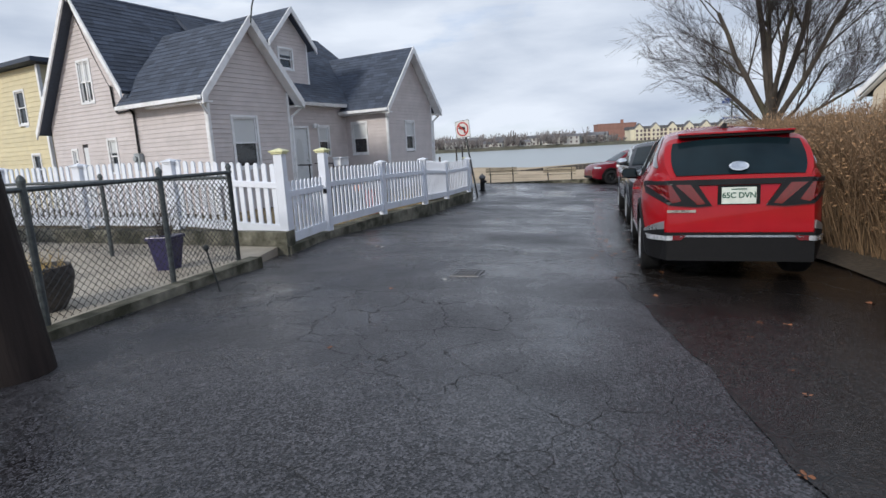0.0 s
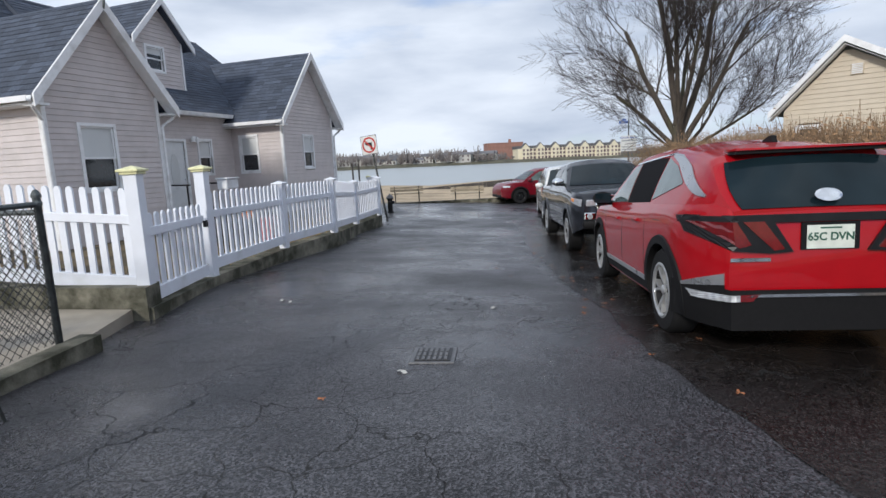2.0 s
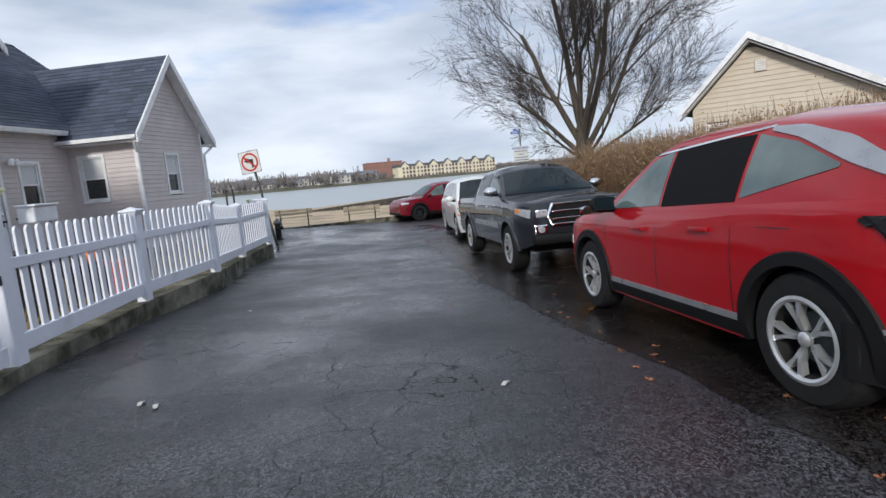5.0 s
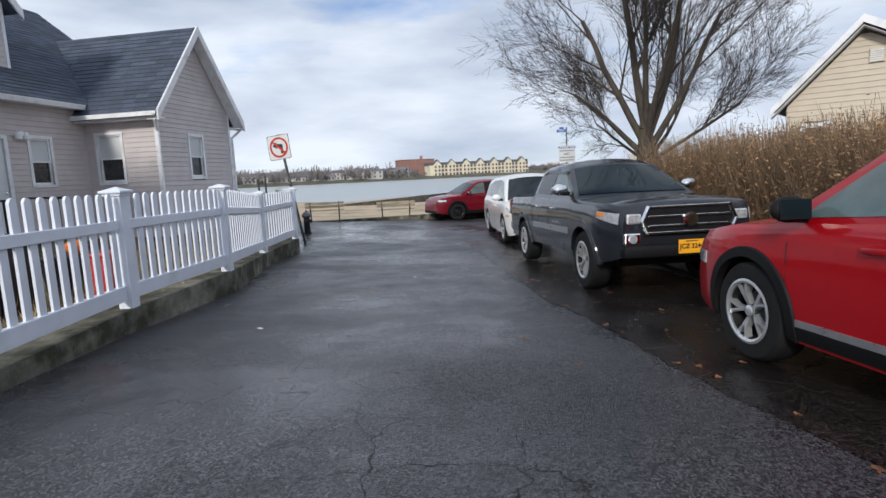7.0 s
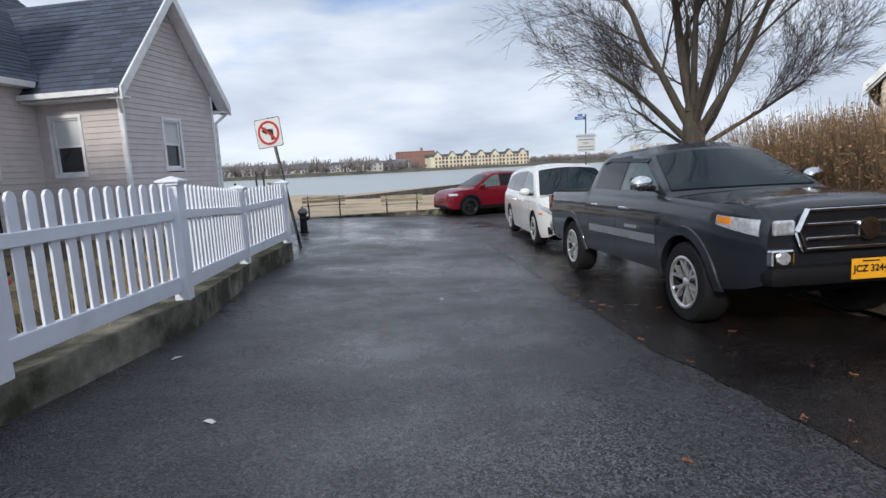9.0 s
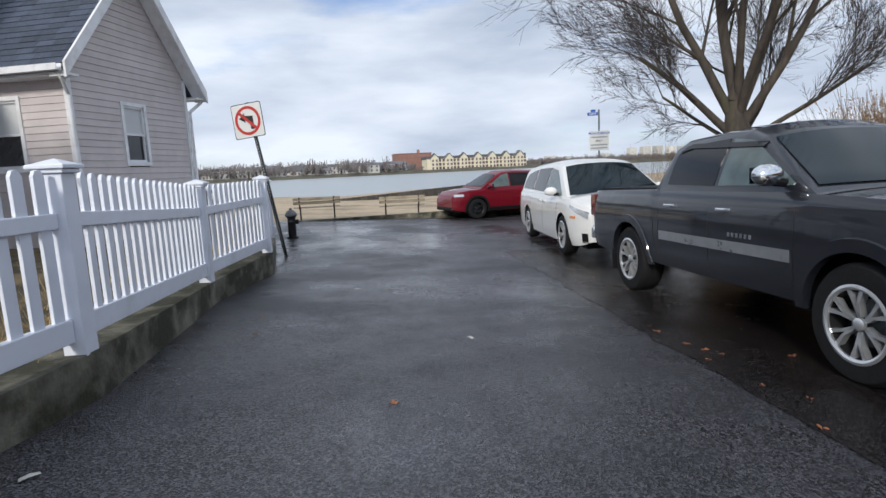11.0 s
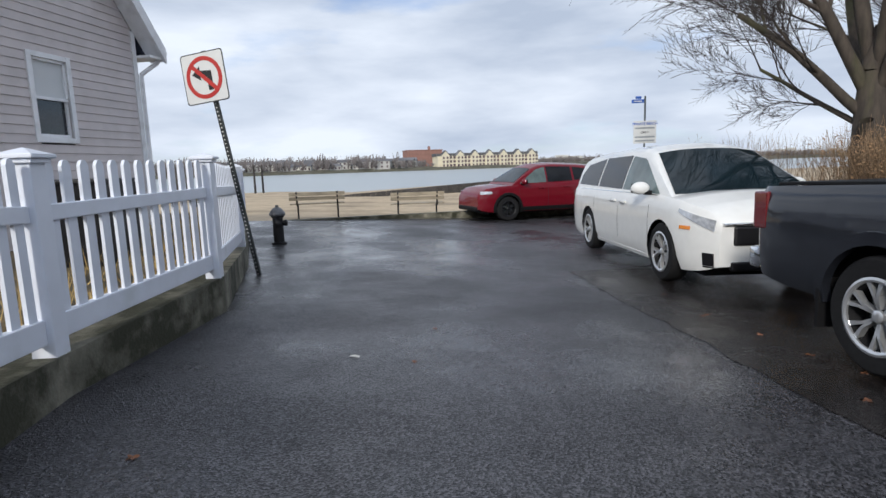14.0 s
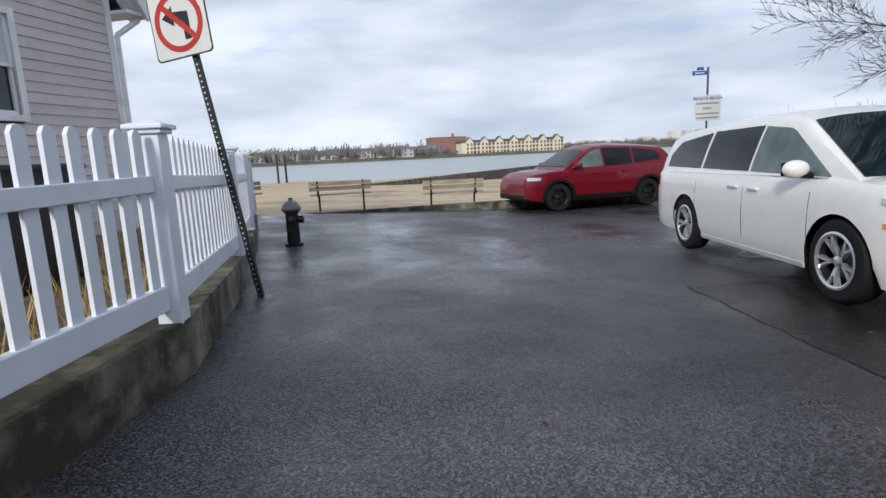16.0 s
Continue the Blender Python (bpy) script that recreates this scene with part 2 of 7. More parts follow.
def asphalt(name, c0, c1, r0, r1, relief, gloss):
    m = bpy.data.materials.new(name)
    m.use_nodes = True
    n, l = m.node_tree.nodes, m.node_tree.links
    b = n["Principled BSDF"]
    t = n.new("ShaderNodeTexCoord")

    def noise_(scale, detail=6, rough=0.55):
        q = n.new("ShaderNodeTexNoise")
        q.inputs["Scale"].default_value, q.inputs["Detail"].default_value, q.inputs["Roughness"].default_value = scale, detail, rough
        l.new(t.outputs["Object"], q.inputs["Vector"])
        return q.outputs["Fac"]

    def ramp(src, p0, p1, c0, c1):
        q = n.new("ShaderNodeValToRGB")
        q.color_ramp.elements[0].position, q.color_ramp.elements[1].position = p0, p1
        q.color_ramp.elements[0].color, q.color_ramp.elements[1].color = c0, c1
        l.new(src, q.inputs["Fac"])
        return q.outputs["Color"]

    def mixed(f, a, c, blend="MIX"):
        q = n.new("ShaderNodeMix")
        q.data_type, q.blend_type = "RGBA", blend
        for s, v in ((0, f), (6, a), (7, c)):
            if hasattr(v, "links"):
                l.new(v, q.inputs[s])
            else:
                q.inputs[s].default_value = v
        return q.outputs[2]
    base = ramp(noise_(0.5, 8, 0.6), 0.35, 0.68, (*c0, 1), (*c1, 1))
    vor = n.new("ShaderNodeTexVoronoi")
    vor.inputs["Scale"].default_value = 100
    l.new(t.outputs["Object"], vor.inputs["Vector"])
    agg = ramp(vor.outputs["Color"], 0.35, 0.95, (0.25, 0.25, 0.25, 1), (3.6, 3.5, 3.4, 1))
    col = mixed(1.0, base, agg, "MULTIPLY")
    # cracks that wander, in patches
    warp = n.new("ShaderNodeTexNoise")
    warp.inputs["Scale"].default_value, warp.inputs["Detail"].default_value = 3.0, 6
    l.new(t.outputs["Object"], warp.inputs["Vector"])
    addv = n.new("ShaderNodeMixRGB")
    addv.blend_type = "ADD"
    addv.inputs["Fac"].default_value = 0.35
    l.new(t.outputs["Object"], addv.inputs["Color1"])
    l.new(warp.outputs["Color"], addv.inputs["Color2"])
    edge = n.new("ShaderNodeTexVoronoi")
    edge.feature = "DISTANCE_TO_EDGE"
    edge.inputs["Scale"].default_value = 2.0
    l.new(addv.outputs["Color"], edge.inputs["Vector"])
    line = ramp(edge.outputs["Distance"], 0.002, 0.009, (1, 1, 1, 1), (0, 0, 0, 1))
    patch = ramp(noise_(0.33, 2), 0.42, 0.54, (0, 0, 0, 1), (1, 1, 1, 1))
    sep, worn = n.new("ShaderNodeSeparateXYZ"), n.new("ShaderNodeMapRange")
    worn.inputs["From Min"].default_value, worn.inputs["From Max"].default_value = 9.0, 11.0
    worn.inputs["To Min"].default_value, worn.inputs["To Max"].default_value = 1.0, 0.0
    l.new(t.outputs["Object"], sep.inputs["Vector"])
    l.new(sep.outputs["Y"], worn.inputs["Value"])
    crack = mixed(1.0, line, mixed(1.0, patch, worn.outputs["Result"], "MULTIPLY"), "MULTIPLY")
    col = mixed(crack, col, (0.010, 0.010, 0.010, 1))
    l.new(col, b.inputs["Base Color"])
    wet = ramp(noise_(0.55, 7, 0.62), 0.36, 0.64, (r0, r0, r0, 1), (r1, r1, r1, 1))
    fine = ramp(noise_(60, 3), 0.3, 0.7, (0.8, 0.8, 0.8, 1), (1.2, 1.2, 1.2, 1))
    l.new(mixed(crack, mixed(1.0, wet, fine, "MULTIPLY"), (1, 1, 1, 1)), b.inputs["Roughness"])
    b.inputs["Specular IOR Level"].default_value = gloss
    hsum = mixed(0.5, vor.outputs["Distance"], noise_(140, 3))
    hcr = mixed(crack, hsum, (0, 0, 0, 1))
    strength = ramp(noise_(0.55, 7, 0.62), 0.36, 0.62, (0.14, 0.14, 0.14, 1), (relief, relief, relief, 1))
    bp = n.new("ShaderNodeBump")
    bp.inputs["Distance"].default_value = 0.011
    l.new(strength, bp.inputs["Strength"])
    l.new(hcr, bp.inputs["Height"])
    l.new(bp.outputs["Normal"], b.inputs["Normal"])
    return m


M_ASPHALT = asphalt("wet_asphalt", (0.023, 0.023, 0.027), (0.044, 0.044, 0.050), 0.13, 0.50, 0.85, 0.5)
M_STRIP = asphalt("darker_soaked_asphalt", (0.009, 0.0075, 0.0075), (0.021, 0.0185, 0.018), 0.06, 0.34, 0.6, 0.38)
M_WATER = mat("grey_bay_water", (0.30, 0.335, 0.34), 0.3, var=0.1, scale=0.05, bump=0.45, bump_scale=0.9, rough_var=0.05, stretch=(1, 2.2, 1))


# ---- mesh helpers ----
def part(name, bm, material, parent=None, label="", smooth=False, kind=""):
    me = bpy.data.meshes.new(name)
    bm.to_mesh(me)
    bm.free()
    me.materials.append(material)
    if smooth:
        for p in me.polygons:
            p.use_smooth = True
        me.set_sharp_from_angle(angle=radians(38))
    ob = new(name, me)
    ob.parent = parent
    return tagged(ob, label, kind=kind)


def thing(name, m, label, category, group="", kind=""):
    ob = new(name)
    ob.matrix_world = m
    return tagged(ob, label, category, group, kind)


def add_box(bm, x0, x1, y0, y1, z0, z1, m=None, bevel=0.0):
    r = bmesh.ops.create_cube(bm, size=1.0)["verts"]
    bmesh.ops.transform(bm, matrix=Matrix.LocRotScale(((x0 + x1) / 2, (y0 + y1) / 2, (z0 + z1) / 2), None, (x1 - x0, y1 - y0, z1 - z0)), verts=r)
    if bevel:
        es = {e for v in r for e in v.link_edges}
        out = bmesh.ops.bevel(bm, geom=list(es), offset=bevel, segments=2, affect="EDGES", profile=0.5)
        r = list({v for f in out["faces"] for v in f.verts} | {v for v in r if v.is_valid})
    if m is not None:
        bmesh.ops.transform(bm, matrix=m, verts=[v for v in r if v.is_valid])
    return bm


def box(x0, x1, y0, y1, z0, z1, m=None, bevel=0.0):
    return add_box(bmesh.new(), x0, x1, y0, y1, z0, z1, m, bevel)


def add_tube(bm, a, b, r0, r1=None, seg=8):
    a, b = Vector(a), Vector(b)
    r1 = r0 if r1 is None else r1
    q = (b - a).to_track_quat("Z", "Y")
    rings = []
    for p, r in ((a, r0), (b, r1)):
        rings.append([bm.verts.new(p + q @ Vector((r * math.cos(2 * math.pi * i / seg), r * math.sin(2 * math.pi * i / seg), 0))) for i in range(seg)])
    for i in range(seg):
        j = (i + 1) % seg
        bm.faces.new((rings[0][i], rings[0][j], rings[1][j], rings[1][i]))
    bm.faces.new(rings[0][::-1])
    bm.faces.new(rings[1])
    return bm


def tube(a, b, r0, r1=None, seg=8):
    return add_tube(bmesh.new(), a, b, r0, r1, seg)


def lathe(profile, seg=32, axis="Z", caps=(0, -1)):
    bm = bmesh.new()
    rings = []
    for r, h in profile:
        ring = []
        for i in range(seg):
            a = 2 * math.pi * i / seg
            c, s = r * math.cos(a), r * math.sin(a)
            ring.append(bm.verts.new((c, s, h) if axis == "Z" else (c, h, s)))
        rings.append(ring)
    for p, q in zip(rings, rings[1:]):
        for i in range(seg):
            j = (i + 1) % seg
            bm.faces.new((p[i], p[j], q[j], q[i]))
    for k in caps:
        bm.faces.new(rings[k])
    bmesh.ops.recalc_face_normals(bm, faces=bm.faces)
    return bm


def prism(points, z0, z1, m=None):
    """An upright prism over a plan polygon."""
    bm = bmesh.new()
    lo = [bm.verts.new((x, y, z0)) for x, y in points]
    hi = [bm.verts.new((x, y, z1)) for x, y in points]
    bm.faces.new(lo[::-1])
    bm.faces.new(hi)
    for i in range(len(points)):
        j = (i + 1) % len(points)
        bm.faces.new((lo[i], lo[j], hi[j], hi[i]))
    bmesh.ops.recalc_face_normals(bm, faces=bm.faces)
    if m is not None:
        bm.transform(m)
    return bm


def plate(points, y0, y1, m=None):
    """A flat piece in the x-z plane, thick along y."""
    bm = bmesh.new()
    lo = [bm.verts.new((x, y0, z)) for x, z in points]
    hi = [bm.verts.new((x, y1, z)) for x, z in points]
    bm.faces.new(lo)
    bm.faces.new(hi[::-1])
    for i in range(len(points)):
        j = (i + 1) % len(points)
        bm.faces.new((lo[i], hi[i], hi[j], lo[j]))
    bmesh.ops.recalc_face_normals(bm, faces=bm.faces)
    if m is not None:
        bm.transform(m)
    return bm


def text_part(name, body, size, m, material, parent, label=""):
    cu = bpy.data.curves.new(name, "FONT")
    cu.body, cu.size, cu.extrude, cu.align_x, cu.align_y = body, size, 0.001, "CENTER", "CENTER"
    cu.offset = size * 0.025
    tmp = new("tmp_text", cu)
    me = bpy.data.meshes.new_from_object(tmp)
    bpy.data.objects.remove(tmp)
    me.transform(m)
    me.materials.clear()
    me.materials.append(material)
    ob = new(name, me)
    ob.parent = parent
    return tagged(ob, label)


def spread(a, b, n):
    return [a + (b - a) * i / n for i in range(n + 1)]


# ---- ground ----
GY = np.array([-60, -10, 0, 4.0, 6.7, 9.5, 13, 16.3, 22, 29, 31, 36, 82, 100, 130, 3000.0])
GZ = np.array([-0.42, -0.42, -0.42, -0.42, -0.45, -0.60, -0.80, -0.90, -0.97, -1.02, -1.04, -1.15, -2.0, -2.45, -4.0, -4.0])


def ground_z(x, y):
    left = -1.0 - 1.2 * min(max((y - 8.0) / 2.0, 0.0), 1.0)
    lift = 0.05 * min(max((0.6 - x) / 1.2, 0.0), 1.0) * float(np.interp(y, [8, 10, 16, 22], [0, 1, 1, 0]))
    yb = y if y < 36 else y - min(max(x, 0.0), 40.0) * 0.75 * min((y - 36) / 30, 1.0)
    return float(np.interp(yb, GY, GZ)) - 0.04 * min(max(x - 2.0, left), 6.0) + lift


def sheet(name, xs, ys, material, lift=0.0, kind="structure", label="", category="", fn=None):
    bm = bmesh.new()
    fn = fn or ground_z
    grid = [[bm.verts.new((x, y, fn(x, y) + lift)) for x in xs] for y in ys]
    for r0, r1 in zip(grid, grid[1:]):
        for i in range(len(xs) - 1):
            bm.faces.new((r0[i], r0[i + 1], r1[i + 1], r1[i]))
    return tagged(part(name, bm, material, None, "", True), label, category, kind=kind)


sheet("ground", [-2500, -600, -150, -60, -30, -14, -8, -4, -2, -0.6, 0, 0.6, 1, 2, 3, 4.5, 6, 8, 11, 14, 20, 30, 60, 150, 600, 2500],
      [-2500, -600, -150, -60, -25, -10, -4, 0, 2, 4, 5.3, 6.7, 8, 9.5, 11, 13, 14.6, 16.3, 19, 22, 25, 29, 31, 33, 36, 42, 50, 56, 62, 68, 75, 82, 90, 100, 110, 120, 130, 145, 165, 200, 2500],
      M_SAND, -0.06, label="damp tan sand of the beach and lot", category="ground")
sheet("road", [-3.0, -2, -1.2, -0.6, 0, 0.6, 1, 1.5, 2, 3, 4, 5, 6, 7, 8, 10, 13.5, 18], [-14, -8, -4, -2, 0, 1, 2, 3, 4, 5, 6, 6.7, 7.5, 8.5, 9.5, 11, 13, 14.5, 16.3, 18, 19, 20.5, 22, 25, 27, 29, 30.4],
      M_ASPHALT, 0.0, label="wet dark cracked asphalt lane", category="road")
strip = sheet("parking_strip", [2.66, 2.9, 3.4, 4, 5, 6, 7, 8.0], spread(-10, 20.5, 150), M_STRIP, 0.004, label="darker soaked asphalt strip under the parked cars", category="road")
for v in strip.data.vertices:
    edge_x = float(np.interp(v.co.y, [-10, 3, 5, 7, 9, 11.7, 13.9, 17, 20.5], [2.3, 2.3, 2.3, 2.45, 2.75, 3.15, 3.65, 4.25, 5.0])) - 2.66
    wob = 0.14 * noise.noise(Vector((v.co.y * 0.5, 4.2, 0))) + 0.07 * noise.noise(Vector((v.co.y * 3.1, 1.2, 0)))
    v.co.x += (edge_x + wob) * (1 - (v.co.x - 2.66) / 5.4)
    v.co.z = ground_z(v.co.x, v.co.y) + 0.005
sheet("road", [-26, -14, -8, -5, -3.0], [24.5, 26, 28, 29, 30.4], M_ASPHALT, -0.003, label="wet dark asphalt turning along the beach", category="road")
tagged(part("kerb", prism([(-8, 30.45), (18, 30.0), (18, 30.25), (-8, 30.75)], -1.4, -1.0), M_CONC), "low wet concrete edge by the sand", "kerb", kind="structure")
sheet("water", [-2500, -300, -60, 0, 60, 300, 2500], [40, 60, 90, 150, 250, 420, 445], M_WATER, 0, label="grey rippled bay water", category="water", fn=lambda x, y: -2.05 - 0.0 * x)


# ---- walls clad in boards ----
BOARD = 0.118


def strips(lo, hi, left, right, holes, step):
    """Rows of boards between the heights lo and hi, cut round the holes (s0, s1, z0, z1)."""
    z = lo
    while z < hi - 0.01:
        z1 = min(z + step, hi)
        l0, l1, r0, r1 = left(z), left(z1), right(z), right(z1)
        cuts = sorted((h[0], h[1]) for h in holes if h[2] < z1 - 0.01 and h[3] > z + 0.01)
        s = (l0, l1)
        for a, b in cuts:
            if a - s[0] > 0.03:
                yield z, z1, s[0], a, s[1], a
            s = (b, b)
        if r0 - s[0] > 0.03:
            yield z, z1, s[0], r0, s[1], max(r1, s[1] + 0.001)
        z = z1


def clad_wall(parent, origin, along, out, lo, hi, left, right, holes, material, name="wall", thick=0.14, step=BOARD):
    o, al, ou = Vector(origin), Vector(along), Vector(out)

    def pt(s, z, d):
        return o + al * s + ou * d + Vector((0, 0, z))
    bm = bmesh.new()
    rows = list(strips(lo, hi, left, right, holes, step))
    for z0, z1, a0, b0, a1, b1 in rows:
        vs = [bm.verts.new(pt(s, z, d)) for d in (-thick, 0.0) for s, z in ((a0, z0), (b0, z0), (b1, z1), (a1, z1))]
        for f in ((0, 1, 2, 3), (7, 6, 5, 4), (0, 4, 5, 1), (1, 5, 6, 2), (2, 6, 7, 3), (3, 7, 4, 0)):
            bm.faces.new([vs[i] for i in f])
    bmesh.ops.recalc_face_normals(bm, faces=bm.faces)
    core = part(name, bm, material, parent)
    for z0, z1, a0, b0, a1, b1 in rows:
        me = bpy.data.meshes.new("board")
        v = [pt(a0, z0, 0.002), pt(b0, z0, 0.002), pt(b1, z1, 0.002), pt(a1, z1, 0.002),
             pt(a0, z0 + 0.003, 0.020), pt(b0, z0 + 0.003, 0.020), pt(b1, z1, 0.006), pt(a1, z1, 0.006)]
        flip = al.cross(Vector((0, 0, 1))).dot(ou) < 0
        fs = [(4, 5, 6, 7), (0, 1, 5, 4), (1, 2, 6, 5), (2, 3, 7, 6), (3, 0, 4, 7)]
        me.from_pydata(v, [], [f[::-1] for f in fs] if flip else fs)
        me.materials.append(material)
        new("board", me).parent = core
    return core


def window(parent, origin, along, out, s0, s1, z0, z1, blind=0.55, name="window", two=False):
    """A double-hung sash window: frame, sill, panes and a blind, set in the wall."""
    al, ou = Vector(along), Vector(out)
    m = Matrix.Translation(Vector(origin)) @ Matrix((al, -ou, Vector((0, 0, 1)))).transposed().to_4x4()
    t = 0.07
    bm = bmesh.new()
    add_box(bm, s0 - t, s0, -0.035, 0.09, z0 - t, z1 + t, m, 0.004)
    add_box(bm, s1, s1 + t, -0.035, 0.09, z0 - t, z1 + t, m, 0.004)
    add_box(bm, s0, s1, -0.034, 0.09, z1, z1 + t, m, 0.004)
    add_box(bm, s0, s1, -0.034, 0.09, z0 - t, z0, m, 0.004)
    w = part(name, bm, M_TRIM, parent, "white framed sash window")
    zm = (z0 + z1) / 2
    cols = [(s0, s1)] if not two else [(s0, (s0 + s1) / 2 - 0.03), ((s0 + s1) / 2 + 0.03, s1)]
    for a, b in cols:
        bm = bmesh.new()
        for q in ((a, b, z1 - 0.035, z1), (a, b, zm - 0.02, zm + 0.02), (a, a + 0.035, zm, z1), (b - 0.035, b, zm, z1)):
            add_box(bm, q[0], q[1], 0.0, 0.03, q[2], q[3], m)
        part("upper_sash", bm, M_TRIM, w)
        bm = bmesh.new()
        for q in ((a, b, z0, z0 + 0.045), (a, a + 0.035, z0, zm), (b - 0.035, b, z0, zm)):
            add_box(bm, q[0], q[1], 0.02, 0.05, q[2], q[3], m)
        part("lower_sash", bm, M_TRIM, w)
        part("pane", box(a, b, 0.050, 0.056, z0, zm, m), M_DARKGLASS, w)
        zb = z1 - blind * (z1 - z0)
        if blind > 0:
            part("blind", box(a, b, 0.034, 0.040, max(zb, zm), z1, m), M_BLIND, w, "pale blind drawn down behind the glass")
        if zb > zm:
            part("pane", box(a, b, 0.036, 0.042, zm, zb, m), M_DARKGLASS, w)
    if two:
        part("mullion", box((s0 + s1) / 2 - 0.03, (s0 + s1) / 2 + 0.03, -0.02, 0.06, z0, z1, m), M_TRIM, w)
    return w


def roof_slope(parent, p0, p1, p2, p3, material, name="roof", rows=True, tri=None):
    """A sloping roof slab with eave p0-p1 and ridge p3-p2, and courses of shingle tabs on it."""
    p0, p1, p2, p3 = (Vector(p) for p in (p0, p1, p2, p3))
    nrm = (p1 - p0).cross(p3 - p0)
    if nrm.length < 1e-6:
        nrm = (p1 - p0).cross(p2 - p0)
    nrm.normalize()
    if nrm.z < 0:
        nrm = -nrm
    bm = bmesh.new()
    vs = [bm.verts.new(p - nrm * 0.10) for p in (p0, p1, p2, p3)] + [bm.verts.new(p) for p in (p0, p1, p2, p3)]
    for f in ((0, 1, 2, 3), (4, 5, 6, 7), (0, 1, 5, 4), (1, 2, 6, 5), (2, 3, 7, 6), (3, 0, 4, 7)):
        bm.faces.new([vs[i] for i in f])
    bmesh.ops.recalc_face_normals(bm, faces=bm.faces)
    slab = part(name, bm, material, parent, "dark asphalt shingle roof slope")
    rng = random.Random(int(abs(p0.x * 31 + p1.y * 7 + p2.z * 13) * 100))
    n = max(2, int(max((p3 - p0).length, (p2 - p1).length) / 0.145))
    verts, faces = [], []
    for i in range(n):
        f0, f1 = i / n, (i + 1) / n
        a0, b0 = p0.lerp(p3, f0), p1.lerp(p2, f0)
        a1, b1 = p0.lerp(p3, f1), p1.lerp(p2, f1)
        ln = (b0 - a0).length
        k = max(1, int(ln / 0.32))
        off = rng.random()
        cuts = [0.0] + [min(1, max(0, (j + off) / k)) for j in range(k)] + [1.0]
        for c0, c1 in zip(cuts, cuts[1:]):
            if (c1 - c0) * ln < 0.03:
                continue
            g = 0.004 / max(ln, 0.1)
            h = 0.012 + 0.007 * rng.random()
            q = [a0.lerp(b0, c0 + g) + nrm * h, a0.lerp(b0, c1 - g) + nrm * h, a1.lerp(b1, c1 - g) + nrm * 0.005, a1.lerp(b1, c0 + g) + nrm * 0.005,
                 a0.lerp(b0, c0 + g) + nrm * 0.001, a0.lerp(b0, c1 - g) + nrm * 0.001]
            base = len(verts)
            verts += [tuple(v) for v in q]
            faces += [(base, base + 1, base + 2, base + 3), (base + 4, base + 5, base + 1, base)]
    me = bpy.data.meshes.new("shingles")
    me.from_pydata(verts, [], faces)
    me.materials.append(material)
    sh = new("shingles", me)
    sh.parent = slab
    tagged(sh, "", kind="stuff")
    return slab


def rake(parent, a, b, out, w=0.2, name="rake_board"):
    """A white barge board along a roof edge from a to b."""
    a, b, o = Vector(a), Vector(b), Vector(out)
    bm = bmesh.new()
    vs = []
    for d in (0.0, 0.045):
        for p, z in ((a, 0), (b, 0), (b, -w), (a, -w)):
            vs.append(bm.verts.new(p + o * d + Vector((0, 0, z + 0.02))))
    for f in ((0, 1, 2, 3), (7, 6, 5, 4), (0, 4, 5, 1), (1, 5, 6, 2), (2, 6, 7, 3), (3, 7, 4, 0)):
        bm.faces.new([vs[i] for i in f])
    bmesh.ops.recalc_face_normals(bm, faces=bm.faces)
    return part(name, bm, M_TRIM, parent)


def gutter(parent, a, b):
    a, b = Vector(a), Vector(b)
    d = (b - a).normalized()
    sd = d.cross(Vector((0, 0, 1)))
    bm = bmesh.new()
    prof = [(-0.06, 0.05), (-0.06, -0.05), (0.03, -0.05), (0.06, 0.04), (0.06, 0.06), (0.045, 0.06), (0.02, -0.03), (-0.045, -0.03)]
    r = [[bm.verts.new(p + sd * u + Vector((0, 0, v))) for u, v in prof] for p in (a, b)]
    for i in range(len(prof)):
        j = (i + 1) % len(prof)
        bm.faces.new((r[0][i], r[0][j], r[1][j], r[1][i]))
    bm.faces.new(r[0])
    bm.faces.new(r[1][::-1])
    bmesh.ops.recalc_face_normals(bm, faces=bm.faces)
    return part("gutter", bm, M_TRIM, parent)


def downpipe(parent, pts, r=0.035):
    bm = bmesh.new()
    for a, b in zip(pts, pts[1:]):
        add_tube(bm, a, b, r, r, 8)
    return part("downpipe", bm, M_TRIM, parent, "", True)


# ---- the clapboard house (local x along the lane, y back from its front, z up) ----
UX, UY = 0.44, 0.898
HOUSE = Matrix(((UX, -UY, 0, -1.67), (UY, UX, 0, 22.67), (0, 0, 1, 0), (0, 0, 0, 1)))
house = thing("house", HOUSE, "pinkish-grey clapboard house with dark shingle gables and white trim", "house")
X, NX, Y, NY = (1, 0, 0), (-1, 0, 0), (0, 1, 0), (0, -1, 0)
BASE = -0.55
EAVE, REC = 2.72, 1.95
A0, A1, B0, B1 = -9.1, -6.36, -1.47, 1.66
RIDGE_B, RIDGE_Z, MAIN_B, BACK_B = 5.0, 5.62, 3.1, 7.55


def gable(c, zc, half, z0):
    sl = (zc - z0) / half
    return (lambda z: c - half if z < z0 else c - (zc - z) / sl), (lambda z: c + half if z < z0 else c + (zc - z) / sl)


